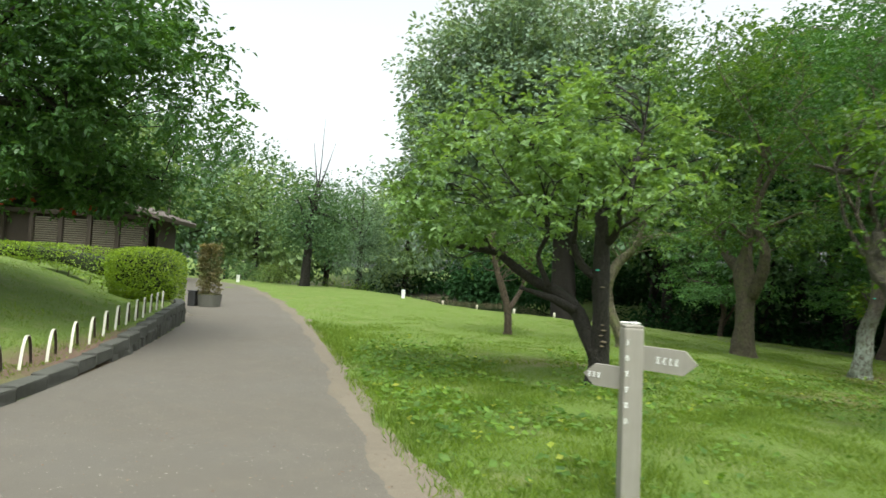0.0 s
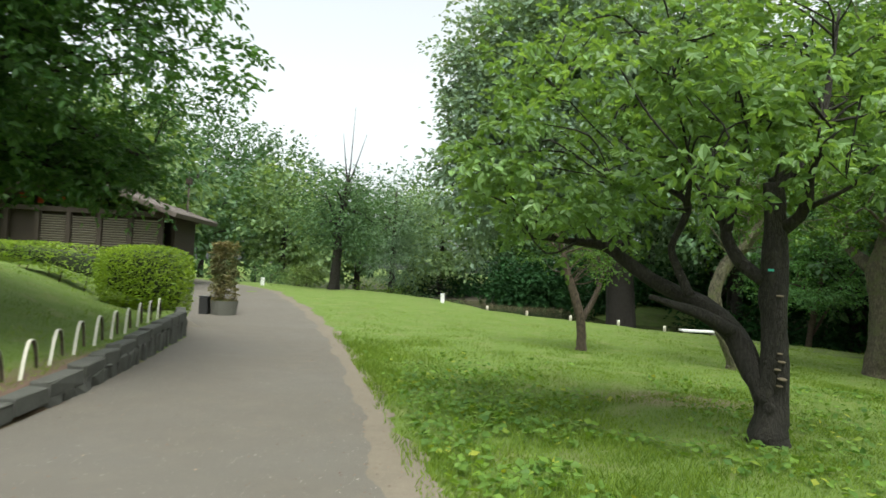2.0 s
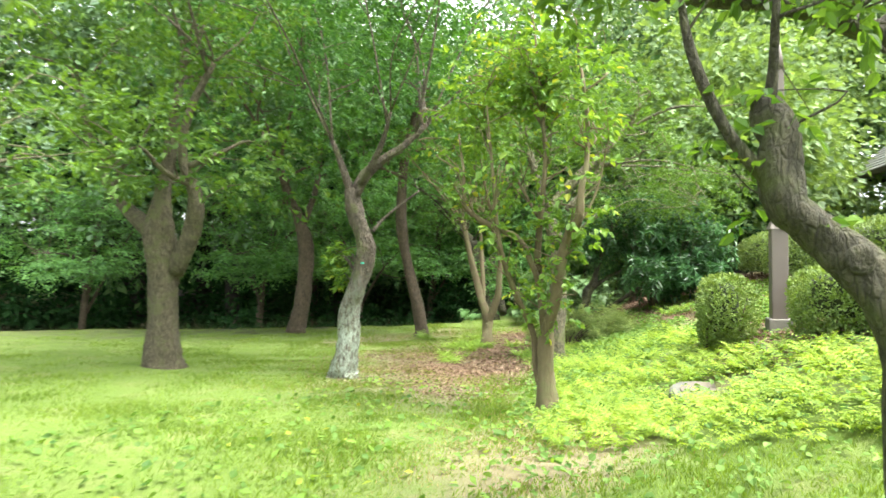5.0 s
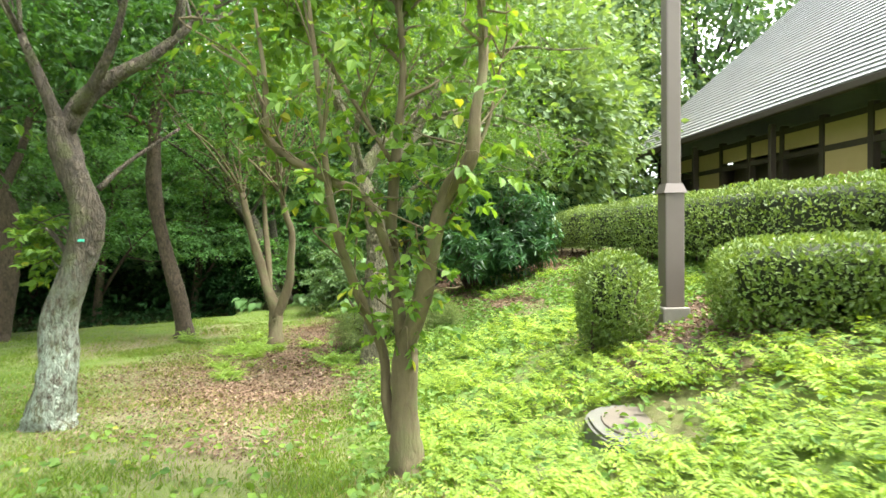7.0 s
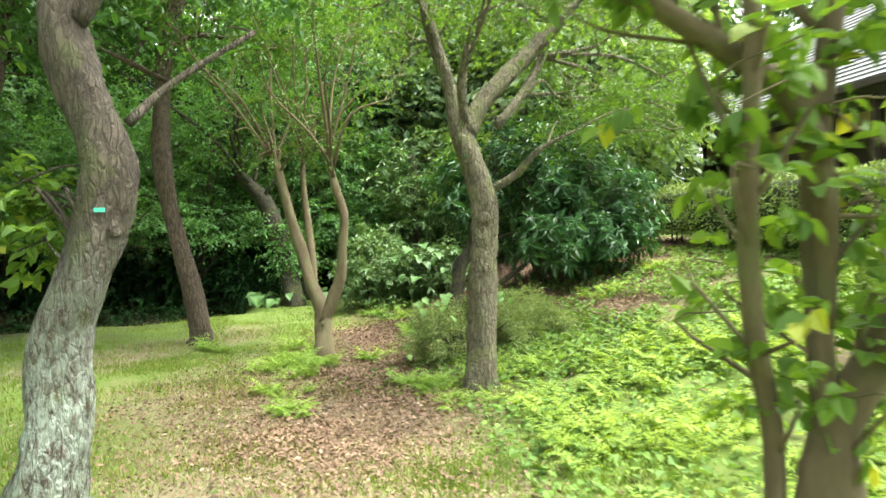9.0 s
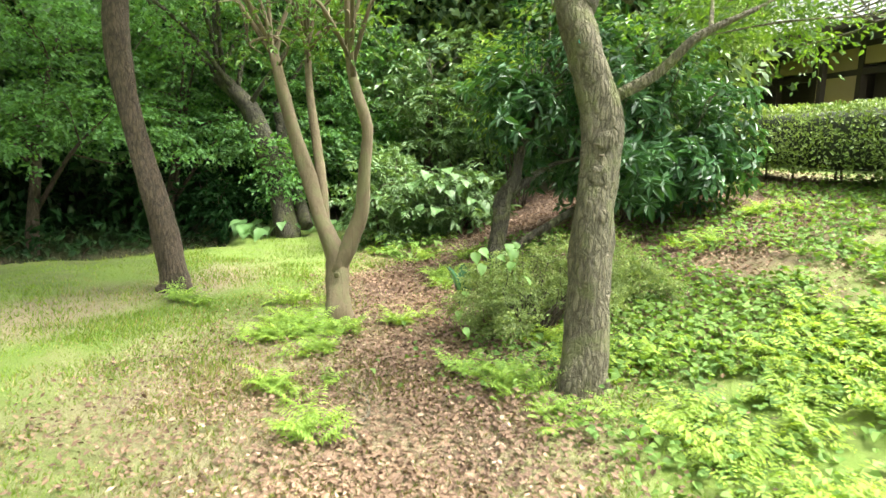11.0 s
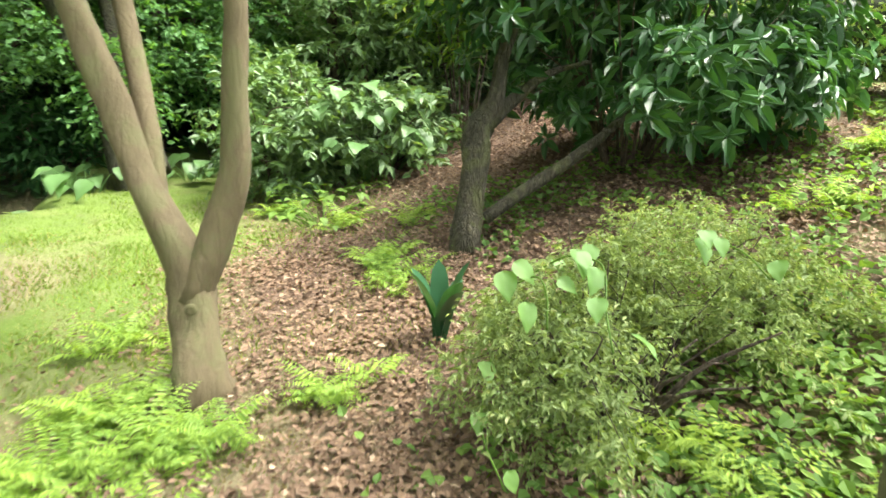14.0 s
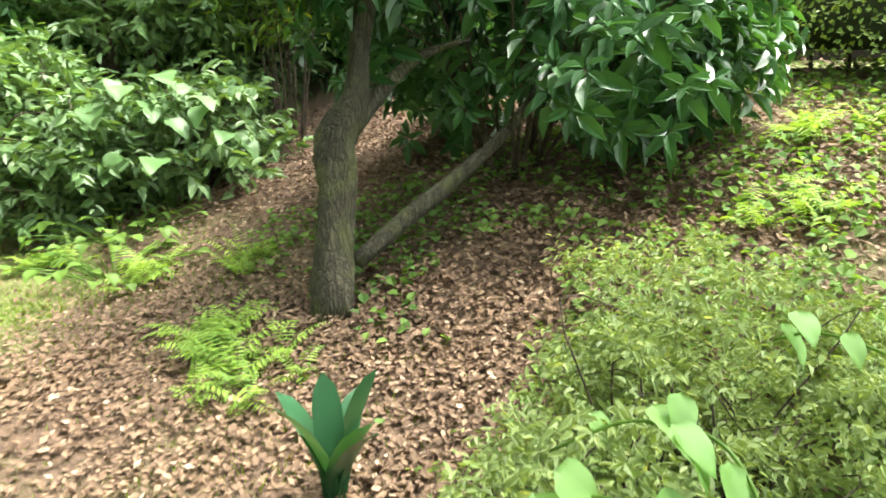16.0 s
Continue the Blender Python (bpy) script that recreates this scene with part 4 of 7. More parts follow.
crown(tree_d, [((8.5, 13.66, 1.0), (0.16, 0.22, 0.33), 34, 0.6, -1, 0)], M["leaf_vine"], (0.075, 0.048), 12, 0.08, 47, twig=14, label="fresh leafy shoots on the trunk", name="shoots")
crown(tree_e, [((14.0, 17.0, 5.2), (2.8, 2.6, 2.2), 520, 0.5, -0.4, 0.5)], M["leaf_maple"], (0.115, 0.066), 22, 0.24, 55, twig=60, branch=14)
crown(tree_f, [((12.7, 19.7, 6.4), (3.9, 3.4, 4.2), 950, 0.5, -0.4, 0.5)], M["leaf_maple"], (0.13, 0.075), 20, 0.26, 65, twig=60, branch=14)
crown(tree_g, [((13.9, 14.9, 3.5), (1.8, 1.7, 1.3), 300, 0.5, -0.3, 0), ((13.9, 14.8, 2.2), (1.3, 1.2, 0.5), 60, 0.5, -0.2, 0)], M["leaf_mid"], (0.06, 0.03), 18, 0.2, 75, twig=90, branch=26)
crown(tree_h, [((12.6, 11.7, 3.5), (2.4, 2.3, 1.0), 340, 0.5, -0.4, 0), ((13.6, 11.0, 2.2), (1.3, 1.3, 0.45), 90, 0.5, -0.3, 0.2), ((14.9, 10.2, 2.5), (1.3, 0.9, 0.55), 90, 0.5, -0.3, 0)], M["leaf_mid"], (0.06, 0.03), 22, 0.19, 85, twig=120, branch=22)


def sleeve(tree, reach, clumps, low, leaf, per, spread, seed, material, label):
    """Climbing leaves that clothe a tree's own stems above `low`."""
    g = np.random.default_rng(seed)
    bones = np.vstack(tree["lines"])
    bones = bones[bones[:, 2] > low]
    q = bones[g.integers(0, len(bones), clumps)]
    d = unit(g.normal(size=(clumps, 3)) * np.array([1, 1, 0.6]))
    C = q[:, :3] + d * (q[:, 3:] + reach * g.random((clumps, 1)) ** 1.6)
    v, f = leaves_round(C, d, per, spread, leaf[0], leaf[1], seed, False, 0.7, 0.2, 0.8)
    piece("climber", mesh_np("climber", v - tree["at"], f, material), tree["ob"], label, kind="stuff")
    twigs(tree, C, d, clumps // 3, seed, 0.005)


sleeve(tree_i, 0.26, 260, 0.4, (0.075, 0.05), 6, 0.06, 97, M["leaf_vine"], "fresh green climbing leaves, some yellow")
crown(tree_i, [((8.0, 10.35, 2.9), (0.75, 1.05, 0.95), 230, 0.6, -0.25, 0), ((7.95, 11.0, 2.5), (0.4, 0.5, 0.5), 36, 0.6, -0.1, 0)], M["leaf_vine"], (0.08, 0.048), 12, 0.12, 95, twig=60, branch=6)
crown(tree_j, [((5.1, 8.4, 2.95), (1.0, 0.9, 0.4), 45, 0.5, -0.3, 0), ((5.3, 7.2, 2.6), (0.9, 0.8, 0.45), 40, 0.5, -0.3, 0)], M["leaf_mid"], (0.085, 0.05), 16, 0.15, 105, twig=50, branch=8)
sleeve(tree_j, 0.16, 46, 1.2, (0.075, 0.045), 7, 0.09, 107, M["leaf_vine"], "small climbing leaves round the bent trunk")
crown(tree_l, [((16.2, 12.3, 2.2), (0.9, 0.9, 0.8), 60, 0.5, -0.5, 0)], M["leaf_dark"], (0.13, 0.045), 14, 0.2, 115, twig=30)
crown(tree_k, [((18.6, 18.6, 4.6), (3.2, 3.0, 2.4), 560, 0.5, -0.4, 0.5), ((18.45, 17.35, 0.35), (0.26, 0.3, 0.8), 60, 0.8, -1, 0)], M["leaf_spray"], (0.085, 0.05), 24, 0.26, 125, twig=40, branch=12)


def round_tree(key, base, label, bark, top, crowns, material, leaf, per, spread, seed, r=0.2, lean=(0, 0), limbs=5, simple=True, twig=40, name="tree", flatten=0.6, group=""):
    """A tree on its own foot: trunk to `top`, a few limbs into its crowns."""
    t = new_tree(key, base, label, bark, name=name, group=group)
    x, y, z = t["at"]
    g = np.random.default_rng(seed)
    tip = np.array([x + lean[0], y + lean[1], top])
    mid = np.array([x + lean[0] * 0.35, y + lean[1] * 0.35, z + (top - z) * 0.5])
    limb(t, [(x, y, z, r), (*mid, r * 0.75), (*tip, r * 0.25)], 10)
    for i in range(limbs):
        c, rad = crowns[i % len(crowns)][:2]
        s = g.uniform(0.3, 0.75)
        a = np.array([x, y, z]) * (1 - s) + tip * s
        e = np.array(c) + unit(g.normal(size=3)) * np.array(rad) * 0.7
        m = (a + e) / 2 + np.array([0, 0, 0.15])
        limb(t, [(*a, r * 0.42), (*m, r * 0.28), (*e, r * 0.08)], 6)
    crown(t, crowns, material, leaf, per, spread, seed, simple, twig, flatten=flatten)
    return t


# the evergreen that hangs over the bank beside the path
round_tree("left_oak", (-8.6, 9.6), "dense dark green broadleaf tree overhanging the grass bank", M["bark_dark"], 5.6,
           [((-6.9, 10.2, 4.1), (3.3, 3.2, 2.5), 720, 0.42, -0.6, 0), ((-5.0, 9.6, 3.9), (1.5, 1.9, 1.6), 260, 0.5, -0.4, 0), ((-7.2, 11.4, 2.5), (2.2, 1.6, 0.85), 160, 0.5, -0.6, 0), ((-5.9, 12.2, 2.25), (1.35, 1.0, 0.5), 110, 0.5, -0.5, 0)], M["leaf_oak"], (0.10, 0.055), 36, 0.19, 205, 0.26, (1.2, 0.5), 9, False, 160)
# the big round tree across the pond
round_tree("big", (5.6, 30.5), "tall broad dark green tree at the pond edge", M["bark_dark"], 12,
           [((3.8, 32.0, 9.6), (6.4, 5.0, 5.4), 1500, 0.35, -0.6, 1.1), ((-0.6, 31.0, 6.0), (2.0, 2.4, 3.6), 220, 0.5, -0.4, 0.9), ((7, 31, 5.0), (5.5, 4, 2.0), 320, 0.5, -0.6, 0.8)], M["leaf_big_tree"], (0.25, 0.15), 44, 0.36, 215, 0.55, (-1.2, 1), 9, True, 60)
# the tree with the dead top beside the path
snag = round_tree("snag", (-7.0, 33.0), "small green tree with a bare dead top", M["bark_dark"], 5.2,
           [((-6.7, 33.0, 3.4), (2.2, 1.9, 1.9), 300, 0.5, -0.4, 0.5)], M["leaf_far"], (0.16, 0.08), 24, 0.32, 225, 0.24, (0.4, 0), 6, True, 40)
for dx, top in ((0.15, 8.4), (-0.35, 7.2), (0.75, 7.2)):
    limb(snag, [(-6.62, 33, 4.7, 0.05), (-6.6 + dx * 0.5, 33, 5.9, 0.03), (-6.6 + dx, 33, top, 0.008)], 6)
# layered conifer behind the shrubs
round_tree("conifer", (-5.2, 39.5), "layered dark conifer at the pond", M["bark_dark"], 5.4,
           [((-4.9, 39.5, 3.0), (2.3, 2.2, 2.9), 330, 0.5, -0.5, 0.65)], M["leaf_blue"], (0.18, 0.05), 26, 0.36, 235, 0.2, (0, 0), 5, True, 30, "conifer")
# woods that close the view behind the pond, the path and the house
WOODS = [
    (21.6, 11.3, 5.5, 2.1, 3.6, 1), (23.5, 12.2, 8, 3.0, 5.4, 1), (33, 9.5, 14, 4.6, 10.5, 0), (37, 6, 15, 5, 11.5, 0),
    (-25, 60, 17, 6.2, 12.2, 0), (-20.5, 61, 13, 5.4, 9.2, 0), (-30, 55, 19, 6.5, 14, 0),
    # x, y, trunk height, crown radius, crown middle, light or dark
    (-13.5, 46, 8, 4.2, 5.4, 1), (-19, 44, 9, 4.6, 5.8, 0), (-24, 40, 9, 4.8, 6.2, 1), (-29, 36, 10, 5.0, 6.5, 0), (-9.5, 52, 8, 4.2, 5.0, 0), (-3.5, 56, 8.5, 4.4, 5.4, 1),
    (1.5, 58, 8, 4.2, 5.2, 0), (7, 60, 9, 4.8, 6.0, 0), (13, 52, 10, 5.2, 6.4, 0), (-17, 58, 12, 5.5, 8.0, 0), (-26, 54, 14, 6, 9.5, 0), (-36, 48, 14, 6, 9.5, 1), (-7, 66, 10, 5, 6.5, 0), (4, 68, 11, 5, 7, 1),
    (12, 36, 14, 5.8, 9.0, 0), (10.5, 31.5, 15, 5.8, 10.5, 0), (17, 29.5, 15, 5.8, 10.5, 0), (17.5, 33, 14, 5.6, 9.0, 0), (13.8, 28.5, 13, 5.2, 9.0, 0), (22.5, 29, 13, 5.4, 8.4, 0), (27, 24.5, 13, 5.4, 8.4, 0), (18.8, 24.2, 13, 4.8, 9.0, 0), (15.8, 26.0, 14, 5.0, 9.6, 0), (23.0, 17.2, 9, 3.6, 6.2, 0), (21, 24.0, 6.5, 3.2, 4.4, 0), (25, 19.5, 11, 4.4, 7.0, 0),
    (30, 17, 12, 5.2, 7.6, 0), (28, 14.0, 13, 5.0, 7.8, 1), (31, 18, 14, 6, 9.5, 0), (36, 13, 13, 6.2, 8.8, 0), (38, 2, 12, 5.5, 8.5, 0), (31, -6, 11, 5, 7.5, 0), (24, 14.5, 6, 2.8, 3.8, 1), (29.5, 10.8, 13, 4.6, 7.6, 1), (27.5, 18.0, 15, 5.4, 10, 0), (33.5, 12.5, 16, 6, 11.5, 0), (26.6, 11.6, 8, 3.0, 4.4, 1), (36, 22, 12, 5.5, 8, 0), (10, 44, 10, 5, 6.5, 0),
    (-16, 30, 8, 3.8, 5.2, 1), (-20, 24, 9, 4.2, 5.6, 0), (-10, -8, 9, 4.5, 6, 0), (4, -12, 9, 4.5, 6, 1), (14, -6, 9, 4.5, 6, 0), (-27, 12, 9, 4.5, 6, 0), (22, -8, 9, 4.5, 6, 1)]
for k, (x, y, top, r, mid, light) in enumerate(WOODS):
    z = float(height(x, y))
    near = math.hypot(x - 4, y - 9) < 26 and y > 5
    rr = np.random.default_rng(300 + k)
    cs = [((x, y, z + mid), (r, r, r * 0.82), 300 if near else 200, 0.42, -0.75, 0.8 if not light else 0), ((x + rr.uniform(-1, 1) * r * 0.6, y + rr.uniform(-1, 1) * r * 0.5, z + mid * 0.55), (r * 0.9, r * 0.9, r * 0.5), 110, 0.5, -0.6, 0.6)]
    round_tree("wood%d" % k, (x, y), "leafy %s green tree in the park woods" % ("light" if light else "dark"), M["bark_dark"], z + top * 0.85, cs, M["leaf_farlight" if light else "leaf_far"],
               (0.24, 0.155) if near else (0.36, 0.235), 26 if near else 16, 0.42, 300 + k, 0.24, (rr.uniform(-0.6, 0.6), rr.uniform(-0.6, 0.6)), 4, True, 0, group="woods round the park")
# evergreen oaks added to block sky light, so the far shore goes dark
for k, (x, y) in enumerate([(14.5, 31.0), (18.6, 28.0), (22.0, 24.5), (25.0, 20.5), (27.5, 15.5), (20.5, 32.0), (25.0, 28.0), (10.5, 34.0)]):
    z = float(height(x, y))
    round_tree("oak%d" % k, (x, y), "added evergreen oak, its dense crown blocking sky light", M["bark_dark"], z + 5.5,
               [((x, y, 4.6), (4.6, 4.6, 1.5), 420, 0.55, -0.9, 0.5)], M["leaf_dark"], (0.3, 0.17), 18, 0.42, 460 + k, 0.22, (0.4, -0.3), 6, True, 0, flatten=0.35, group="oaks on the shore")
# low maples along the dark shore, with storeyed sprays
MAPLES = [(14.4, 23.0, 3.0), (16.8, 21.2, 3.0), (19.4, 20.4, 2.8), (21.3, 18.3, 2.6), (10.8, 26.2, 3.0), (22.5, 21.0, 3.4), (18.0, 24.5, 3.6)]
for k, (x, y, top) in enumerate(MAPLES):
    z = float(height(x, y))
    rr = np.random.default_rng(400 + k)
    round_tree("maple%d" % k, (x, y), "low spreading maple with layered green sprays", M["bark_red"], z + top + 1,
               [((x, y, 2.6), (2.5, 2.3, 1.7), 260, 0.5, -0.5, 0.42), ((x - 0.6, y - 1.0, 1.05), (2.1, 1.7, 0.6), 150, 0.5, -0.2, 0.3)], M["leaf_spray"], (0.085, 0.05), 34, 0.26, 400 + k, 0.11, (0.4, -0.3), 6, True, 30, flatten=0.3, group="maples on the shore")


# ---- hedges and shrubs ----
def hedge(label, a, b, width, top, material, leaf=(0.05, 0.028), density=700, seed=1, power=4.0, lift=0.08, group="", name="hedge", rough=0.06):
    """A clipped hedge from a to b: a solid core dark as the shade inside and leaves all over its rounded box."""
    a, b = np.array(a, float), np.array(b, float)
    L = np.linalg.norm(b - a)
    u = (b - a) / L
    v = np.array([-u[1], u[0]])
    g = np.random.default_rng(seed)
    mid = (a + b) / 2
    z0 = min(float(height(*(mid + u * L * i + v * width * j))) for i in (-0.4, 0, 0.4) for j in (-0.4, 0.4)) if L < 3 else float(height(*mid))
    H = top - z0
    ob = thing(name, (*mid, z0), label, name, group)

    def surf(n, inset):
        d = unit(g.normal(size=(n, 3)))
        s = np.sum(np.abs(d) ** power, axis=1) ** (-1 / power)
        p = d * s[:, None]
        w = p * np.array([L / 2 - inset, width / 2 - inset, H / 2 - inset])
        w = w * (1 + rough * lump(w, 2.6, seed)[:, None])
        return w, unit(np.sign(p) * np.abs(p) ** (power - 1) / np.array([L, width, H]))
    area = 2 * (L * H + width * H) + L * width
    n = int(area * density * 0.68)
    w, nr = surf(n, 0.0)
    deep = g.random(n) ** 2.2 * 0.17
    w = w - nr * deep[:, None]
    keep = w[:, 2] > -H / 2 + lift
    w, nr = w[keep], nr[keep]
    n = len(w)
    to = lambda q: np.stack([q[:, 0] * u[0] + q[:, 1] * v[0], q[:, 0] * u[1] + q[:, 1] * v[1], q[:, 2]], 1)
    P = to(w)
    gz = height(P[:, 0] + mid[0], P[:, 1] + mid[1]) - z0
    P[:, 2] = gz * 0.8 * (0.5 - P[:, 2] / H) + P[:, 2] + H / 2
    O = to(nr)
    T = unit(O * 0.7 + g.normal(size=(n, 3)) * 0.7 + np.array([0, 0, 0.5]))
    N = unit(O + g.normal(size=(n, 3)) * 0.5 + np.array([0, 0, 0.5]))
    s = g.uniform(0.6, 1.3, n)
    lv, lf = leaf_geo(P, T, N, leaf[0] * s, leaf[1] * s, False)
    piece("leaves", mesh_np("leaves", lv, lf, material), ob, kind="stuff")
    # closed shell for the inner twigs; its near-black colour carries the shade there
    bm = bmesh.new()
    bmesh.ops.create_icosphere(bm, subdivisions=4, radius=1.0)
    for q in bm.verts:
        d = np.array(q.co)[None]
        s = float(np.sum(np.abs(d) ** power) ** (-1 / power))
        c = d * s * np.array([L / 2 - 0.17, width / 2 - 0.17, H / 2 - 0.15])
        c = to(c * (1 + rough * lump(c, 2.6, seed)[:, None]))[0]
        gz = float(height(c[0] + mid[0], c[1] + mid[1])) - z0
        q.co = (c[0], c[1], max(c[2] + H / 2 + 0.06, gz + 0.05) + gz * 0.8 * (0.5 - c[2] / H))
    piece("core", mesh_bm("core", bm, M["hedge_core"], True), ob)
    for k in range(max(3, int(L * 2.2))):
        s = (k + 0.5) / max(3, int(L * 2.2)) - 0.5
        o = g.uniform(-0.25, 0.25) * width
        x, y = u[0] * L * s * 0.92 + v[0] * o, u[1] * L * s * 0.92 + v[1] * o
        gz = float(height(x + mid[0], y + mid[1])) - z0
        piece("stem", tube_mesh("stem", [(x, y, gz - 0.05, 0.018), (x + 0.04, y + 0.02, gz + H * 0.3, 0.014), (x + 0.1, y - 0.05, gz + H * 0.6, 0.008)], M["bark_red"], 6, 0.05, k), ob)
    return ob


hedge("low clipped hedge with bright green top on the bank", (-8.2, 17.6), (-14.5, 18.6), 0.9, 1.22, M["leaf_clip"], (0.055, 0.032), 1150, 11)
hedge("clipped box hedge with yellow-green top beside the path", (-7.05, 15.2), (-7.0, 17.0), 1.45, 1.22, M["leaf_clip"], (0.05, 0.03), 1500, 12, lift=0.1)
hedge("small clipped hedge beyond the kerb wall", (-8.6, 19.2), (-9.6, 21.4), 1.1, 1.18, M["leaf_clip"], (0.06, 0.035), 500, 13)
hedge("long clipped hedge in front of the thatched house", (20.0, 10.35), (9.2, 5.75), 1.15, 1.62, M["leaf_hedge"], (0.045, 0.026), 2000, 14, lift=0.18, rough=0.1)
hedge("dense clipped hedge block beside the lamp post", (10.1, 8.0), (9.2, 6.4), 1.3, 1.02, M["leaf_hedge"], (0.042, 0.025), 2300, 15)
hedge("taller clipped hedge block in the bed", (9.0, 6.9), (8.4, 5.4), 1.3, 1.42, M["leaf_hedge"], (0.044, 0.025), 2200, 16)
hedge("dark low shrub on the grass bank", (-6.7, 8.6), (-5.9, 8.9), 0.8, 0.62, M["leaf_dark"], (0.05, 0.025), 1100, 18, 2.2, group="shrubs", name="shrub", rough=0.2)


def bush(key, label, parts, material, leaf, per, spread, seed, stems=10, simple=False, group="", name="shrub", up=0.7, droop=0.25, twig=40, bark="bark_red", twig_r=0.008, whorl=False):
    """A loose shrub: several stems from the ground into leafy clumps."""
    c, r = parts[0][:2]
    t = new_tree(key, (c[0], c[1]), label, M[bark], "shrub", group, name)
    g = np.random.default_rng(seed)
    x, y, z = t["at"]
    for i in range(stems):
        d = unit(np.append(g.normal(size=2), 0))
        e = np.array(c) + d * np.array(r) * g.uniform(0.3, 0.8) + np.array([0, 0, g.uniform(-0.2, 0.5) * r[2]])
        a = np.array([x, y, z]) + d * 0.12 * r[0]
        a[2] = height(a[0], a[1]) - 0.04
        m = (a * 0.6 + e * 0.4) + np.array([0, 0, 0.1])
        line = smooth_line([(*a, 0.018), (*m, 0.011), (*e, 0.004)], 4)
        t["lines"].append(line)
        piece("stem", tube_mesh("stem", line, M[bark], 6, 0.05, i, t["at"]), t["ob"])
    crown(t, parts, material, leaf, per, spread, seed, simple, 0, up, droop, name="leaves", whorl=whorl)
    if twig:
        C, D = crown_points(*parts[0][:3], seed, parts[0][3], parts[0][4])
        twigs(t, C, D, twig, seed, twig_r)
    return t


bush("aucuba", "large glossy dark evergreen shrub with long leaves", [((16.6, 11.7, 1.5), (1.4, 1.75, 1.35), 520, 0.42, -0.6, 0), ((15.75, 11.2, 0.75), (0.75, 0.95, 0.5), 110, 0.45, -0.5, 0), ((15.75, 12.9, 1.55), (0.8, 0.8, 0.6), 90, 0.5, -0.4, 0), ((16.2, 10.6, 1.0), (0.6, 0.6, 0.55), 80, 0.5, -0.5, 0), ((17.6, 12.0, 0.55), (0.6, 0.9, 0.55), 90, 0.5, -0.6, 0)], M["leaf_gloss"], (0.17, 0.068), 10, 0.2, 505, 18, whorl=True)
bush("azalea", "low spreading azalea with small pale green leaves", [((13.2, 12.4, -0.28), (0.8, 0.72, 0.37), 420, 0.36, -0.12, 0), ((13.9, 11.9, -0.16), (0.7, 0.6, 0.34), 190, 0.4, -0.12, 0), ((13.3, 11.65, -0.2), (0.5, 0.5, 0.26), 120, 0.4, -0.12, 0)], M["leaf_azalea"], (0.030, 0.013), 48, 0.06, 515, 16, twig=120, twig_r=0.003)
hedge("small rounded clipped shrub with pale leaves on the bank", (10.18, 9.24), (10.41, 8.66), 0.82, 0.82, M["leaf_hedge"], (0.042, 0.022), 2600, 517, 2.8, 0.04, "shrubs", "shrub", 0.24)
bush("thicket", "dense shrub with small light leaves under the trees", [((18.0, 15.3, 0.1), (0.95, 0.8, 0.85), 200, 0.45, -0.6, 0)], M["leaf_shrub"], (0.10, 0.045), 18, 0.15, 525, 9)
bush("thicket2", "tall mixed thicket behind the litter slope", [((20.4, 14.4, 1.3), (1.5, 1.6, 1.7), 330, 0.45, -0.6, 0)], M["leaf_shrub"], (0.13, 0.06), 18, 0.24, 535, 9)
bush("thicket3", "bright green bamboo-like thicket behind the slope", [((19.2, 13.2, 1.9), (0.9, 1.0, 1.0), 150, 0.45, -0.6, 0)], M["leaf_vine"], (0.11, 0.03), 22, 0.2, 545, 9)
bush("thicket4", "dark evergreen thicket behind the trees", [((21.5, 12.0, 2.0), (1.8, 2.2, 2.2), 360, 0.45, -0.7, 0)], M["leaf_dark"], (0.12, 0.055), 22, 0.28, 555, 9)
bush("thicket5", "dark green thicket on the shore", [((20.8, 17.0, 1.6), (1.6, 1.7, 2.0), 330, 0.45, -0.7, 0)], M["leaf_spray"], (0.10, 0.05), 22, 0.26, 565, 9)
for k, (x, y, r, h, m) in enumerate([(-8.9, 34.6, 1.2, 0.7, "leaf_hedge"), (-5.4, 34.2, 1.3, 0.6, "leaf_vine"), (-3.4, 33.2, 1.2, 0.7, "leaf_far"), (-1.6, 32.4, 1.0, 0.55, "leaf_far"), (-11.5, 38, 1.3, 0.8, "leaf_far")]):
    z = float(height(x, y))
    bush("shore%d" % k, "rounded green shrub by the pond", [((x, y, z + h * 0.6), (r, r * 0.8, h), 130, 0.45, -0.7, 0)], M[m], (0.10, 0.05), 22, 0.2, 600 + k, 6, True, "shrubs by the pond")
# understorey in near-black leaves that stands in for the far shore's deep shade
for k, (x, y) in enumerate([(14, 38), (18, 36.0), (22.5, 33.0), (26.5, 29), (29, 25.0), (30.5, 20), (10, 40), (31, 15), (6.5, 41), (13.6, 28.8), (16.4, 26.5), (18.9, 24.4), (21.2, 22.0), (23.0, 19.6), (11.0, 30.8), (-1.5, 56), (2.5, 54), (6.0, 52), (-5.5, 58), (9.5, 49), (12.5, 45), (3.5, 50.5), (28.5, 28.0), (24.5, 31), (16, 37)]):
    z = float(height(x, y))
    bush("under%d" % k, "undergrowth on the far pond shore, darkened for woodland shade", [((x, y, z + 0.9), (2.4, 2.2, 1.5), 220, 0.5, -0.9, 0)], M["leaf_dark"], (0.26, 0.13), 13, 0.4, 640 + k, 6, True, "undergrowth on the shore")

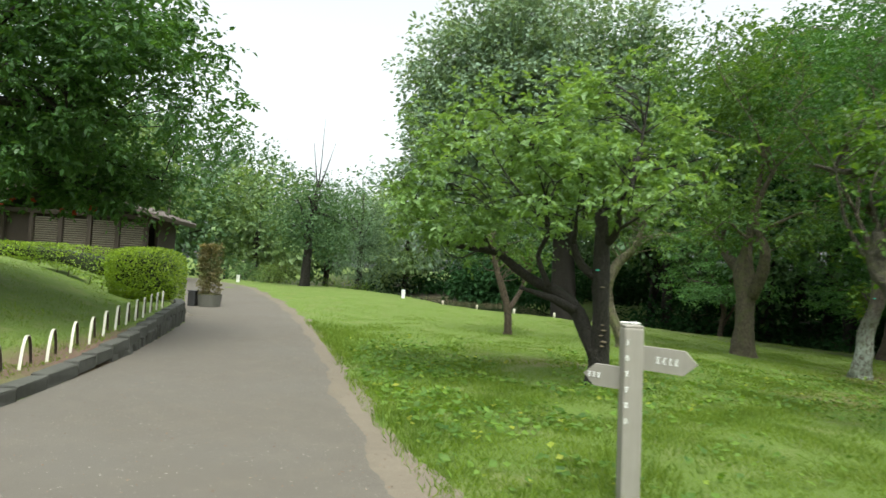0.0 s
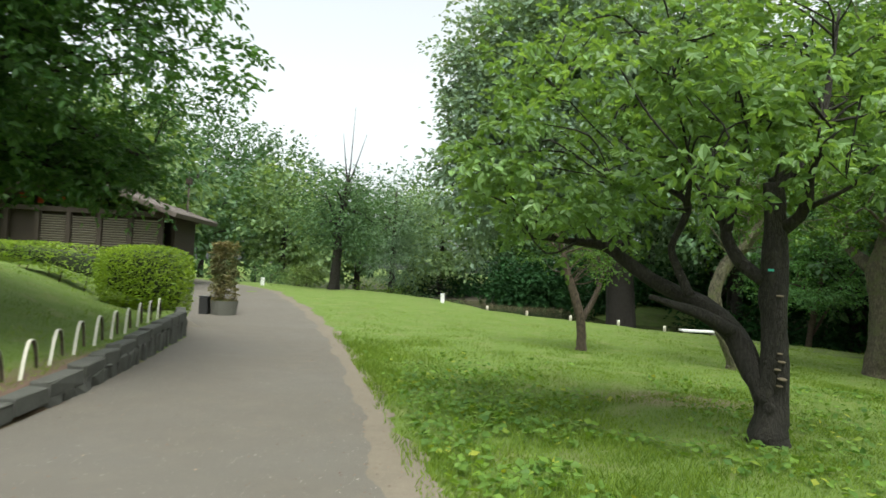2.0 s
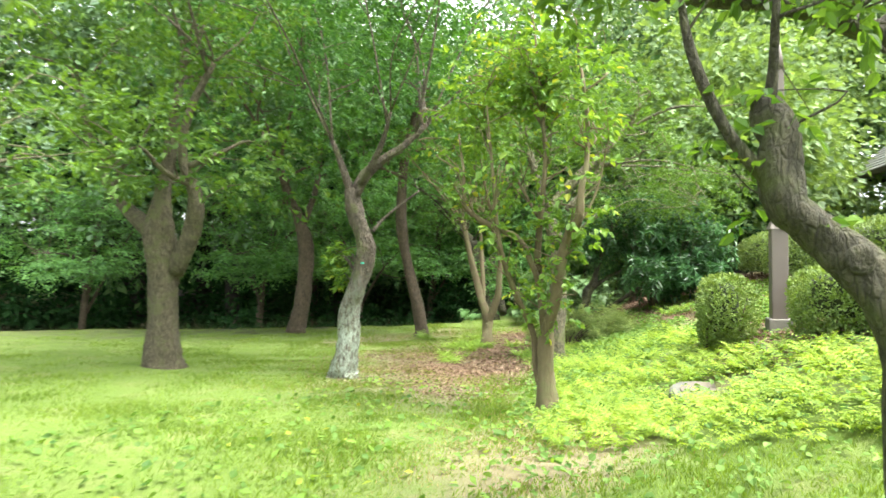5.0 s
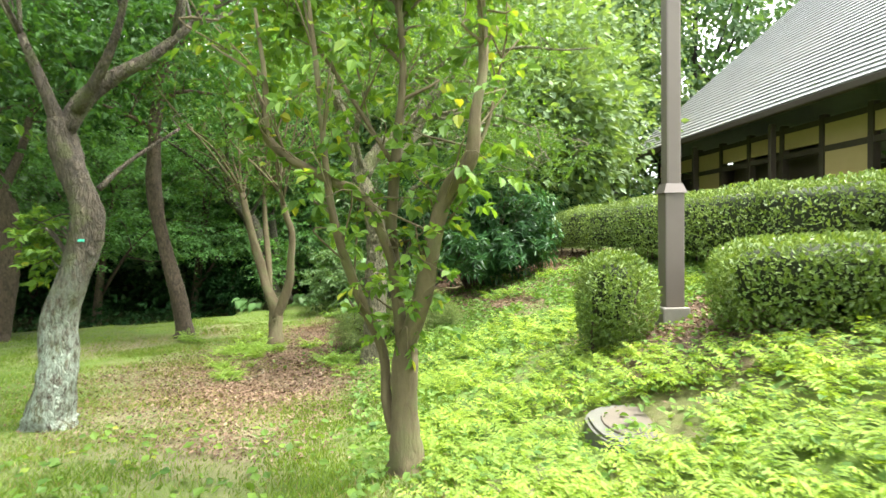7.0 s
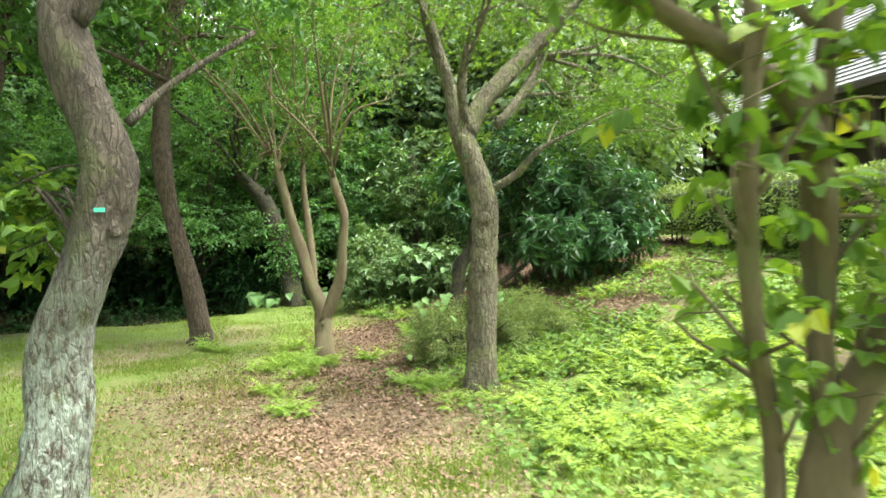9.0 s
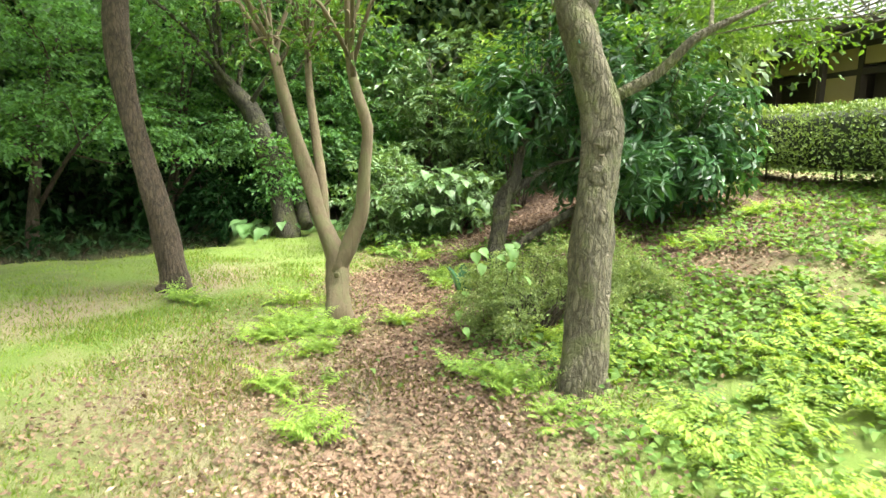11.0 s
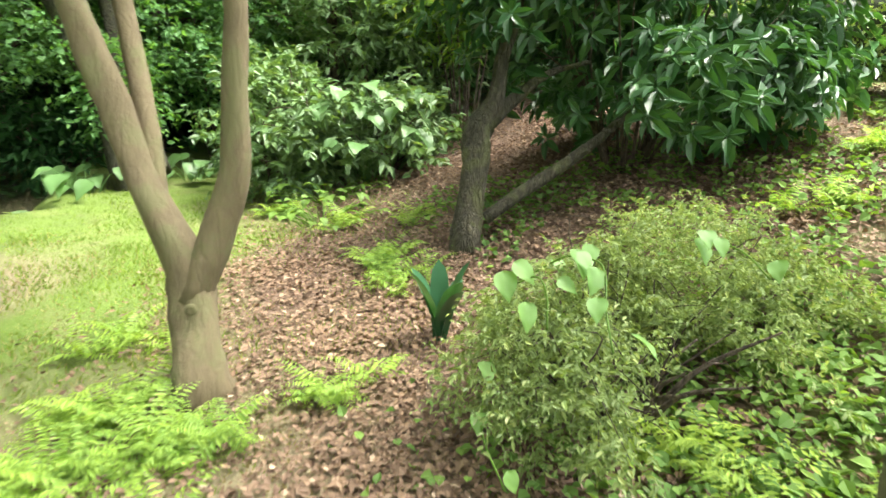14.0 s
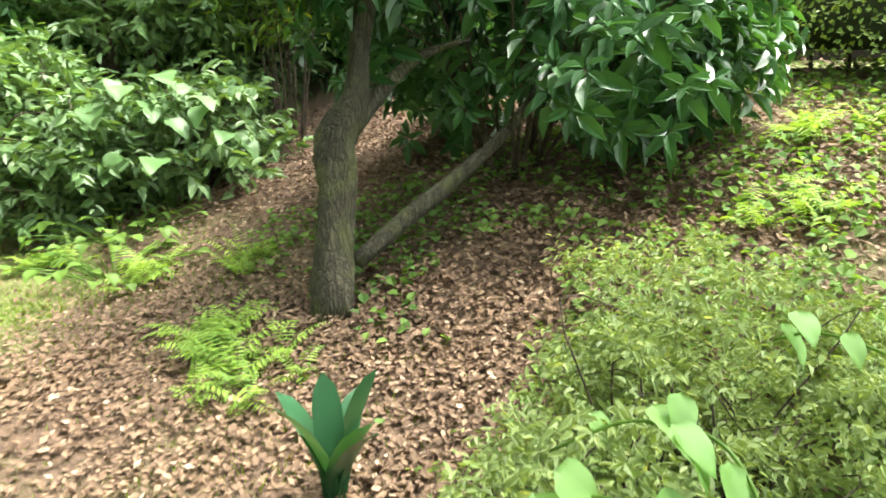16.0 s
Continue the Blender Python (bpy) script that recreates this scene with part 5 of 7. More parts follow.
# added bushes fill the black gap below the maples, shade in their colour
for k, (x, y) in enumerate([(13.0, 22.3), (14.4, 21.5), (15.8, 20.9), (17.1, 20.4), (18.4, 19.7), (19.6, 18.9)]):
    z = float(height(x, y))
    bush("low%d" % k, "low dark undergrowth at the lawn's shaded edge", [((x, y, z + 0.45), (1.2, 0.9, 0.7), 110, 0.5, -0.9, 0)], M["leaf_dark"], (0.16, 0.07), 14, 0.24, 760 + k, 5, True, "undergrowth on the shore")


# arc of added bushes that blocks bright sky gaps behind the woods
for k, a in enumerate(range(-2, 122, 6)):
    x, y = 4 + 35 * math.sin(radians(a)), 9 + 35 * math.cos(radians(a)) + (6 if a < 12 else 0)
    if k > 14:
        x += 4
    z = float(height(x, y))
    bush("screen%d" % k, "added near-black bush closing sky gaps behind the woods", [((x, y, z + 1.6), (2.8, 2.6, 2.4), 230, 0.5, -0.9, 0)], M["leaf_dark"], (0.34, 0.2), 13, 0.5, 860 + k, 5, True, "undergrowth on the shore")


# ---- big-leaved plants ----
def disc_leaf(length, width, heart=0.0, material=None, name="leaf"):
    """One broad leaf blade, base at the origin, tip along +y, cupped along its midrib."""
    n, m = 14, 3
    v, f = [], []
    for i in range(n + 1):
        t = i / n
        w = width * 0.5 * math.sin(math.pi * min(1, t ** (0.62 if not heart else 0.5))) ** (0.8 + 0.25 * heart) if 0 < t < 1 else 0.001
        for j in range(-m, m + 1):
            q = j / m
            lobe = heart * length * 0.24 * math.sin(min(1, abs(q) * 1.3) * math.pi / 2) * max(0, 1 - t * 2.2)
            wave = 0.03 * width * math.sin(t * 9 + q * 4) * abs(q)
            v.append((q * w, t * length - lobe, -0.22 * length * t * t + 0.2 * w * abs(q) ** 1.2 + wave))
    for i in range(n):
        for j in range(2 * m):
            a = i * (2 * m + 1) + j
            f.append((a, a + 1, a + 2 * m + 2, a + 2 * m + 1))
    me = bpy.data.meshes.new(name)
    me.from_pydata(v, [], f)
    me.materials.append(material)
    for p in me.polygons:
        p.use_smooth = True
    return me


def broad_plant(label, at, leaves, size, rise, seed, material, heart=0.0, spread=0.25, name="plant", group="", facing=0.0):
    z = float(height(at[0], at[1]))
    ob = thing(name, (at[0], at[1], z), label, "plant", group)
    me = disc_leaf(size, size * 0.85, heart, material)
    g = np.random.default_rng(seed)
    for i in range(leaves):
        a = g.uniform(0, 2 * math.pi)
        r = spread * math.sqrt(g.random())
        h = rise * g.uniform(0.35, 1.0)
        x, y = r * math.cos(a), r * math.sin(a)
        zz = float(height(at[0] + x * 0.3, at[1] + y * 0.3)) - z
        piece("stalk", tube_mesh("stalk", smooth_line([(x * 0.25, y * 0.25, zz - 0.04, 0.007), (x * 0.6, y * 0.6, h * 0.6, 0.005), (x, y, h, 0.003)], 3), material, 5, 0.02, i), ob)
        lf = piece("leaf", me, ob, at=(x, y, h), rot=(radians(g.uniform(-25, 25) - 38 * facing), radians(g.uniform(-18, 18)), (a - math.pi / 2) * (1 - facing) + 1.7 * facing + g.uniform(-0.7, 0.7)))
        s = g.uniform(0.65, 1.15)
        lf.scale = (s, s, s)
    return ob


broad_plant("shrubby plant with large pale round leaves", (18.1, 14.3), 44, 0.24, 1.15, 1, M["leaf_big"], 0.5, 0.7, facing=0.7)
bush("thicket6", "low leafy shrub under the large-leaved plant", [((18.4, 14.1, 0.0), (0.9, 0.95, 0.55), 170, 0.45, -0.7, 0), ((18.1, 15.0, -0.2), (0.6, 0.7, 0.45), 80, 0.45, -0.7, 0)], M["leaf_shrub"], (0.11, 0.055), 18, 0.14, 575, 8)
broad_plant("low plant with broad pale leaves at a tree foot", (17.9, 17.5), 16, 0.26, 0.35, 2, M["leaf_big"], 0.4, 0.5, group="broad-leaved plants", facing=0.6)
broad_plant("low plant with broad pale leaves at a tree foot", (18.9, 16.7), 13, 0.24, 0.32, 3, M["leaf_big"], 0.4, 0.45, group="broad-leaved plants", facing=0.6)
broad_plant("low plant with broad pale leaves in the shade", (17.1, 18.1), 12, 0.24, 0.30, 4, M["leaf_big"], 0.4, 0.4, group="broad-leaved plants", facing=0.6)


def vine(label, pts, size, seed, name="vine"):
    """A creeping shoot with heart-shaped leaves laid over a bush."""
    at = np.array(pts[0])
    ob = thing(name, tuple(at), label, "plant", "vines over the azalea")
    line = smooth_line([(*(np.array(p) - at), 0.004) for p in pts], 5)
    piece("stem", tube_mesh("stem", line, M["leaf_vine"], 5, 0.02, seed), ob)
    me = disc_leaf(size, size * 0.9, 1.0, M["leaf_heart"])
    g = np.random.default_rng(seed)
    for i in range(1, len(line), 4):
        lf = piece("leaf", me, ob, at=tuple(line[i, :3] + np.array([g.uniform(-0.04, 0.04), g.uniform(-0.09, 0.09), 0.03])), rot=(radians(g.uniform(-60, -20)), radians(g.uniform(-25, 25)), g.uniform(1.0, 2.6)))
        s = g.uniform(0.75, 1.2)
        lf.scale = (s, s, s)


vine("pale green creeper with heart-shaped leaves", [(13.24, 12.79, 0.0), (13.16, 12.68, 0.1), (13.10, 12.62, 0.12), (13.04, 12.56, 0.12), (12.95, 12.55, 0.09), (12.84, 12.56, 0.0), (12.72, 12.55, -0.1)], 0.09, 31)
vine("pale green creeper with heart-shaped leaves", [(13.06, 12.86, 0.02), (12.99, 12.79, 0.07), (12.93, 12.76, 0.02), (12.85, 12.76, -0.08)], 0.09, 34)
vine("pale green creeper with heart-shaped leaves", [(13.5, 12.05, 0.06), (13.40, 12.01, 0.12), (13.25, 11.95, 0.12), (13.1, 11.9, 0.06)], 0.09, 32)
vine("pale green creeper with heart-shaped leaves", [(12.95, 12.95, -0.25), (12.75, 12.98, -0.42), (12.5, 12.9, -0.5)], 0.09, 33)


def strap_plant(at, seed):
    z = float(height(at[0], at[1]))
    ob = thing("lily_plant", (at[0], at[1], z), "dark green plant with broad upright strap leaves", "plant")
    for i, (a, ln, lean, w) in enumerate([(2.2, 0.52, 0.42, 0.10), (0.3, 0.50, 0.14, 0.105), (-1.4, 0.52, 0.30, 0.12), (3.6, 0.50, 0.52, 0.11), (1.2, 0.46, 0.40, 0.11), (-0.5, 0.38, 0.6, 0.10), (-2.6, 0.44, 0.55, 0.10)]):
        v, f = [], []
        for k in range(9):
            t = k / 8
            r = ln * lean * t ** 1.8
            h = ln * (t - 0.12 * lean * t ** 3)
            ww = w * 0.5 * (0.35 + 0.65 * math.sin(math.pi * (0.15 + 0.62 * t))) * (1 if t < 0.85 else (1 - t) / 0.15 * 0.9 + 0.05)
            for s in (-1, 0, 1):
                v.append((r * math.cos(a) - s * ww * math.sin(a), r * math.sin(a) + s * ww * math.cos(a), h - 0.03 + abs(s) * ww * 0.35))
        for k in range(8):
            for j in range(2):
                q = k * 3 + j
                f.append((q, q + 1, q + 4, q + 3))
        me = bpy.data.meshes.new("leaf")
        me.from_pydata(v, [], f)
        me.materials.append(M["strap"])
        for p in me.polygons:
            p.use_smooth = True
        piece("leaf", me, ob)


strap_plant((14.05, 13.2), 1)


def palm(at, top, seed):
    t = new_tree("palm", at, "fan palm with spiky pale fronds in the thicket", M["bark_red"], "palm", name="palm")
    x, y, z = t["at"]
    limb(t, [(x, y, z, 0.09), (x, y, (z + top) / 2, 0.08), (x, y, top, 0.07)], 10)
    g = np.random.default_rng(seed)
    for i in range(9):
        a = i * 2.4
        el = g.uniform(-0.3, 0.8)
        d = np.array([math.cos(a) * math.cos(el), math.sin(a) * math.cos(el), math.sin(el)])
        e = np.array([x, y, top]) + d * 0.55
        piece("stalk", tube_mesh("stalk", [(x, y, top - 0.05, 0.015), (*((e + np.array([x, y, top])) / 2 + [0, 0, 0.04]), 0.01), (*e, 0.008)], M["leaf_mid"], 5, 0.02, i, t["at"]), t["ob"])
        side = unit(np.cross(d, [0, 0, 1]))
        nrm = np.cross(side, d)
        ang = np.linspace(-1.9, 1.9, 22)
        T = d[None] * np.cos(ang)[:, None] + side[None] * np.sin(ang)[:, None]
        lv, lf = leaf_geo(np.repeat(e[None], 22, 0), T, np.repeat(nrm[None], 22, 0), np.full(22, 0.42), np.full(22, 0.035), False, 0.3, 0.3)
        piece("frond", mesh_np("frond", lv - t["at"], lf, M["leaf_big"]), t["ob"])


broad_plant("low leafy weeds at the edge of the slope", (17.5, 14.6), 60, 0.11, 0.22, 6, M["leaf_vine"], 0.3, 0.7, group="weeds on the slope", facing=0.2)
broad_plant("low leafy weeds at the edge of the slope", (16.8, 14.5), 50, 0.10, 0.18, 7, M["leaf_vine"], 0.3, 0.6, group="weeds on the slope", facing=0.2)
palm((20.6, 15.2), 2.15, 3)
palm((21.8, 13.9), 2.7, 4)


# ---- ferns and ground cover ----
def fern_geo(at, fronds, length, seed, n=9, slim=0.36):
    """Arching fronds with paired leaflets."""
    g = np.random.default_rng(seed)
    P, T, N, L, W = [], [], [], [], []
    z = float(height(at[0], at[1]))
    for i in range(fronds):
        a = g.uniform(0, 2 * math.pi)
        ln = length * g.uniform(0.6, 1.15)
        d = np.array([math.cos(a), math.sin(a), 0])
        s = np.array([-d[1], d[0], 0])
        rise, bend = g.uniform(0.35, 1.1), g.uniform(-0.4, 0.4)
        for k in range(n):
            t = (k + 0.7) / n
            p = np.array([at[0], at[1], z + 0.02]) + d * ln * t + s * bend * ln * t * t + np.array([0, 0, ln * (rise * t * 1.5 - 0.9 * t * t)])
            w = ln * 0.34 * (1 - t) ** 0.7 * min(1, 0.45 + t * 2)
            for sg in (-1, 1):
                P.append(p)
                T.append(s * sg + d * 0.45 - np.array([0, 0, 0.15]) + g.normal(size=3) * 0.12)
                N.append(np.array([0, 0, 1.0]) - d * 0.3)
                L.append(w)
                W.append(w * slim)
    return leaf_geo(np.array(P), np.array(T), np.array(N), np.array(L), np.array(W), True, droop=0.12)


def bank_d(x, y):
    return (x - 6.5) * 0.42 - (y - 9.3) * 0.908


g = np.random.default_rng(21)
near_ferns = [(13.12, 14.53), (12.73, 14.4), (13.05, 14.12), (13.5, 13.7), (12.35, 14.05), (11.6, 13.9), (13.6, 16.0), (12.0, 12.5), (11.75, 12.35), (12.15, 12.75), (12.3, 11.5), (15.2, 13.65), (13.25, 14.7), (12.85, 14.65), (15.4, 13.72), (16.4, 13.6), (13.9, 14.9), (16.5, 14.3), (17.0, 15.0), (14.8, 10.8), (15.6, 10.1), (12.9, 14.25), (11.5, 12.0), (15.0, 13.5), (12.6, 14.75), (10.9, 13.5)]
for k, (x, y) in enumerate(near_ferns):
    z = float(height(x, y))
    v, f = joined([fern_geo((x + g.normal() * 0.11, y + g.normal() * 0.11), 9, g.uniform(0.16, 0.30), 700 + k * 6 + q, 14, 0.27) for q in range(6)])
    ob = thing("fern", (x, y, z), "bright green fern growing from the leaf litter", "fern", "ferns on the litter")
    piece("fronds", mesh_np("fronds", v - np.array([x, y, z]), f, M["leaf_frond"]), ob)
geos = []
while len(geos) < 850:
    x, y = g.uniform(6.5, 13.6), g.uniform(6.8, 12.6)
    d = float(bank_d(x, y))
    if d < -0.15 or d > 3.6 or float(fbm(x, y, 1.1, 2)) < (-0.75 if x < 10.6 else 0.3) or (x - 8.5) ** 2 + (y - 8.67) ** 2 < 0.24 or (10.1 < x < 11.6 and y < 8.9):
        continue
    geos.append(fern_geo((x, y), 7, g.uniform(0.15, 0.28), len(geos) + 1000))
v, f = joined(geos)
tagged(new("fern_bed", mesh_np("fern_bed", v, f, M["leaf_fern"])), "dense bed of bright green ferns covering the bank", "ferns", kind="stuff")


def scatter(name, label, category, material, n, box, keep, leaf, seed, lay=0.35, simple=False, lift=0.01, up=(0, 0.05), fold=0.18):
    g = np.random.default_rng(seed)
    x, y = g.uniform(box[0], box[1], n * 4), g.uniform(box[2], box[3], n * 4)
    k = keep(x, y, g)
    x, y = x[k][:n], y[k][:n]
    m = len(x)
    z = height(x, y) + lift + g.uniform(*up, m)
    a = g.uniform(0, 2 * np.pi, m)
    T = np.stack([np.cos(a), np.sin(a), g.normal(size=m) * lay], 1)
    N = np.stack([g.normal(size=m) * lay, g.normal(size=m) * lay, np.ones(m)], 1)
    s = g.uniform(0.55, 1.35, m)
    v, f = leaf_geo(np.stack([x, y, z], 1), T, N, leaf[0] * s, leaf[1] * s, simple, fold)
    return tagged(new(name, mesh_np(name, v, f, material)), label, category, kind="stuff")


def litter_here(x, y, g):
    q = np.exp(-(((x - 13.6) / 2.3) ** 2 + ((y - 13.0) / 0.85) ** 2)) + 0.9 * np.exp(-(((x - 15.8) / 2.3) ** 2 + ((y - 11.5) / 2.0) ** 2)) + 0.6 * np.exp(-(((x - 11.2) / 1.6) ** 2 + ((y - 12.7) / 0.7) ** 2)) \
        + 0.55 * np.exp(-(((x - 15.0) / 1.3) ** 2 + ((y - 14.3) / 0.6) ** 2)) + 0.5 * np.exp(-(((x - 18.5) / 2.0) ** 2 + ((y - 12.5) / 2) ** 2)) + 0.25 * np.exp(-(((x - 8.5) / 1.4) ** 2 + ((y - 11.7) / 0.5) ** 2)) + 0.6 * np.exp(-(((x - 10.8) / 1.2) ** 2 + ((y - 8.1) / 0.8) ** 2)) + 0.22 * np.exp(-(((x - 11.4) / 1.8) ** 2 + ((y - 14.0) / 1.3) ** 2)) + 0.12 * np.exp(-(((x - 9.5) / 2.0) ** 2 + ((y - 12.6) / 0.9) ** 2))
    return g.random(len(x)) < q * (0.75 + 0.35 * fbm(x, y, 1.9))


scatter("leaf_litter", "brown fallen leaves lying under the trees", "litter", M["litter"], 105000, (8, 20, 7.5, 15.5), litter_here, (0.038, 0.022), 41, 0.4, True)


def ivy_here(x, y, g):
    d = bank_d(x, y)
    q = np.where((d > 0.1) & (x > 11.3) & (x < 17), 0.75 * sm(0.1, 0.7, d) * (1 - 0.5 * sm(13.2, 14.8, x)), 0) * (fbm(x, y, 1.6, 5) > -0.5) + 0.5 * np.exp(-(((x - 12.9) / 0.8) ** 2 + ((y - 12.1) / 0.8) ** 2)) + 0.6 * np.exp(-(((x - 12.6) / 0.6) ** 2 + ((y - 11.7) / 0.6) ** 2))
    q = q + np.where((d > -0.5) & (x > 4.6) & (x <= 11.3), 0.08 + 0.1 * sm(7, 9, x), 0)
    return g.random(len(x)) < q


scatter("ivy", "ivy and small broad leaves creeping over the bank", "ivy", M["leaf_ivy"], 27000, (4.6, 17, 6.6, 13.6), ivy_here, (0.054, 0.046), 42, 0.4, up=(0.01, 0.09))


def lawn_here(x, y, g):
    e = x - edge_x(y)
    ok = (e > 0.02) & (y < pond_edge(x) - 0.1) & ((bank_d(x, y) < 0.4) | (x < 6.6)) | (x < kerb_x(y) - 0.25) & (y > 3) & (y < 17)
    t = np.clip((y - 2) / 11, 0, 1)
    dist = np.minimum(np.hypot(np.maximum(0, np.abs(x - (1.2 + 2.0 * t)) - 1.2), y - np.clip(y, 1, 8)), np.hypot(x - np.clip(x, 2, 12), y - (7.5 + (np.clip(x, 2, 12) - 2) * 0.55)))
    bare = 0.8 * np.exp(-(((x - 15.0) / 1.3) ** 2 + ((y - 14.3) / 0.6) ** 2)) + np.exp(-(((x - 13.3) / 2.3) ** 2 + ((y - 13.0) / 0.9) ** 2)) + 0.8 * np.exp(-(((x - 10.8) / 2.2) ** 2 + ((y - 12.7) / 0.8) ** 2)) + 0.7 * np.exp(-(((x - 7.2) / 1.3) ** 2 + ((y - 10.0) / 0.7) ** 2)) + 0.8 * np.exp(-(((x - 11.4) / 2.0) ** 2 + ((y - 14.0) / 1.2) ** 2)) + 0.5 * np.exp(-(((x - 5.8) / 0.8) ** 2 + ((y - 9.2) / 0.6) ** 2))
    return ok & (g.random(len(x)) < np.exp(-dist / 4.5) * (1 - bare) * (0.7 + 0.4 * fbm(x, y, 1.4, 3)))


def blades(name, label, n, box, keep, h, w, seed, material):
    g = np.random.default_rng(seed)
    x, y = g.uniform(box[0], box[1], n * 9), g.uniform(box[2], box[3], n * 9)
    k = keep(x, y, g)
    x, y = x[k][:n], y[k][:n]
    m = len(x)
    P = np.stack([x, y, height(x, y) - 0.01], 1)
    T = np.stack([g.normal(size=m) * 0.5, g.normal(size=m) * 0.5, np.ones(m)], 1)
    N = np.stack([g.normal(size=m), g.normal(size=m), np.full(m, 0.2)], 1)
    s = g.uniform(0.5, 1.4, m) * (0.8 + 0.4 * fbm(x, y, 2.1, 8))
    S = unit(np.cross(unit(T), N)) * w
    hh = (h * np.maximum(s, 0.35))[:, None]
    v = np.stack([P - S * 0.6, P + S * 0.6, P + unit(T) * hh], 1).reshape(-1, 3)
    f = np.arange(m * 3).reshape(-1, 3)
    return tagged(new(name, mesh_np(name, v, f, material)), label, "grass", kind="stuff")


blades("grass", "short green lawn grass", 300000, (-10, 18, 0.8, 27), lawn_here, 0.06, 0.009, 51, M["blade"])


def dry_here(x, y, g):
    q = np.exp(-(((x - 11.4) / 2.0) ** 2 + ((y - 14.0) / 1.2) ** 2)) + 0.8 * np.exp(-(((x - 10.4) / 2.4) ** 2 + ((y - 12.8) / 0.9) ** 2)) + 0.6 * np.exp(-(((x - 7.0) / 1.4) ** 2 + ((y - 10.0) / 0.8) ** 2)) + 0.5 * np.exp(-(((x - 5.8) / 0.8) ** 2 + ((y - 9.2) / 0.6) ** 2))
    return g.random(len(x)) < 0.8 * (q + 0.25 * np.exp(-(((x - 13.8) / 2.2) ** 2 + ((y - 16.3) / 1.2) ** 2))) * (0.7 + 0.4 * fbm(x, y, 2.3, 6))


blades("dry_grass", "sparse dry straw-coloured grass on worn ground", 48000, (4.5, 16.5, 8, 18), dry_here, 0.05, 0.009, 54, M["straw"])
blades("worn_grass", "thin green grass on worn ground", 22000, (4.5, 15.5, 8, 16.5), dry_here, 0.045, 0.009, 55, M["blade"])


def verge_here(x, y, g):
    e = x - edge_x(y)
    return (e > -0.1) & (e < 1.9) & (y < 16) & (y > 0.8) & (g.random(len(x)) < 0.5 * np.exp(-e * 1.0) * sm(-0.4, 0.2, e) + 0.25 * (fbm(x, y, 1.7, 1) > 0.4))


blades("long_grass", "longer ragged grass beside the path", 22000, (-4, 4, 0.8, 16), verge_here, 0.13, 0.009, 52, M["blade"])


def weeds_here(x, y, g):
    e = x - edge_x(y)
    q = np.where((e > 0.15) & (e < 4.2) & (y > 4) & (y < 17), 0.6 * np.exp(-(((e - 1.2) / 1.5) ** 2 + ((y - 8.8) / 3.2) ** 2)), 0) * (fbm(x, y, 1.5, 4) > -0.2)
    return g.random(len(x)) < q + np.where((x > 2) & (x < 9) & (y > 7.5) & (y < 13) & (bank_d(x, y) < 0), 0.10, 0)


scatter("weeds", "low broad-leaved weeds in the lawn", "weeds", M["leaf_vine"], 24000, (-4, 9, 3, 17), weeds_here, (0.075, 0.058), 53, 0.4, True, up=(0.01, 0.07))


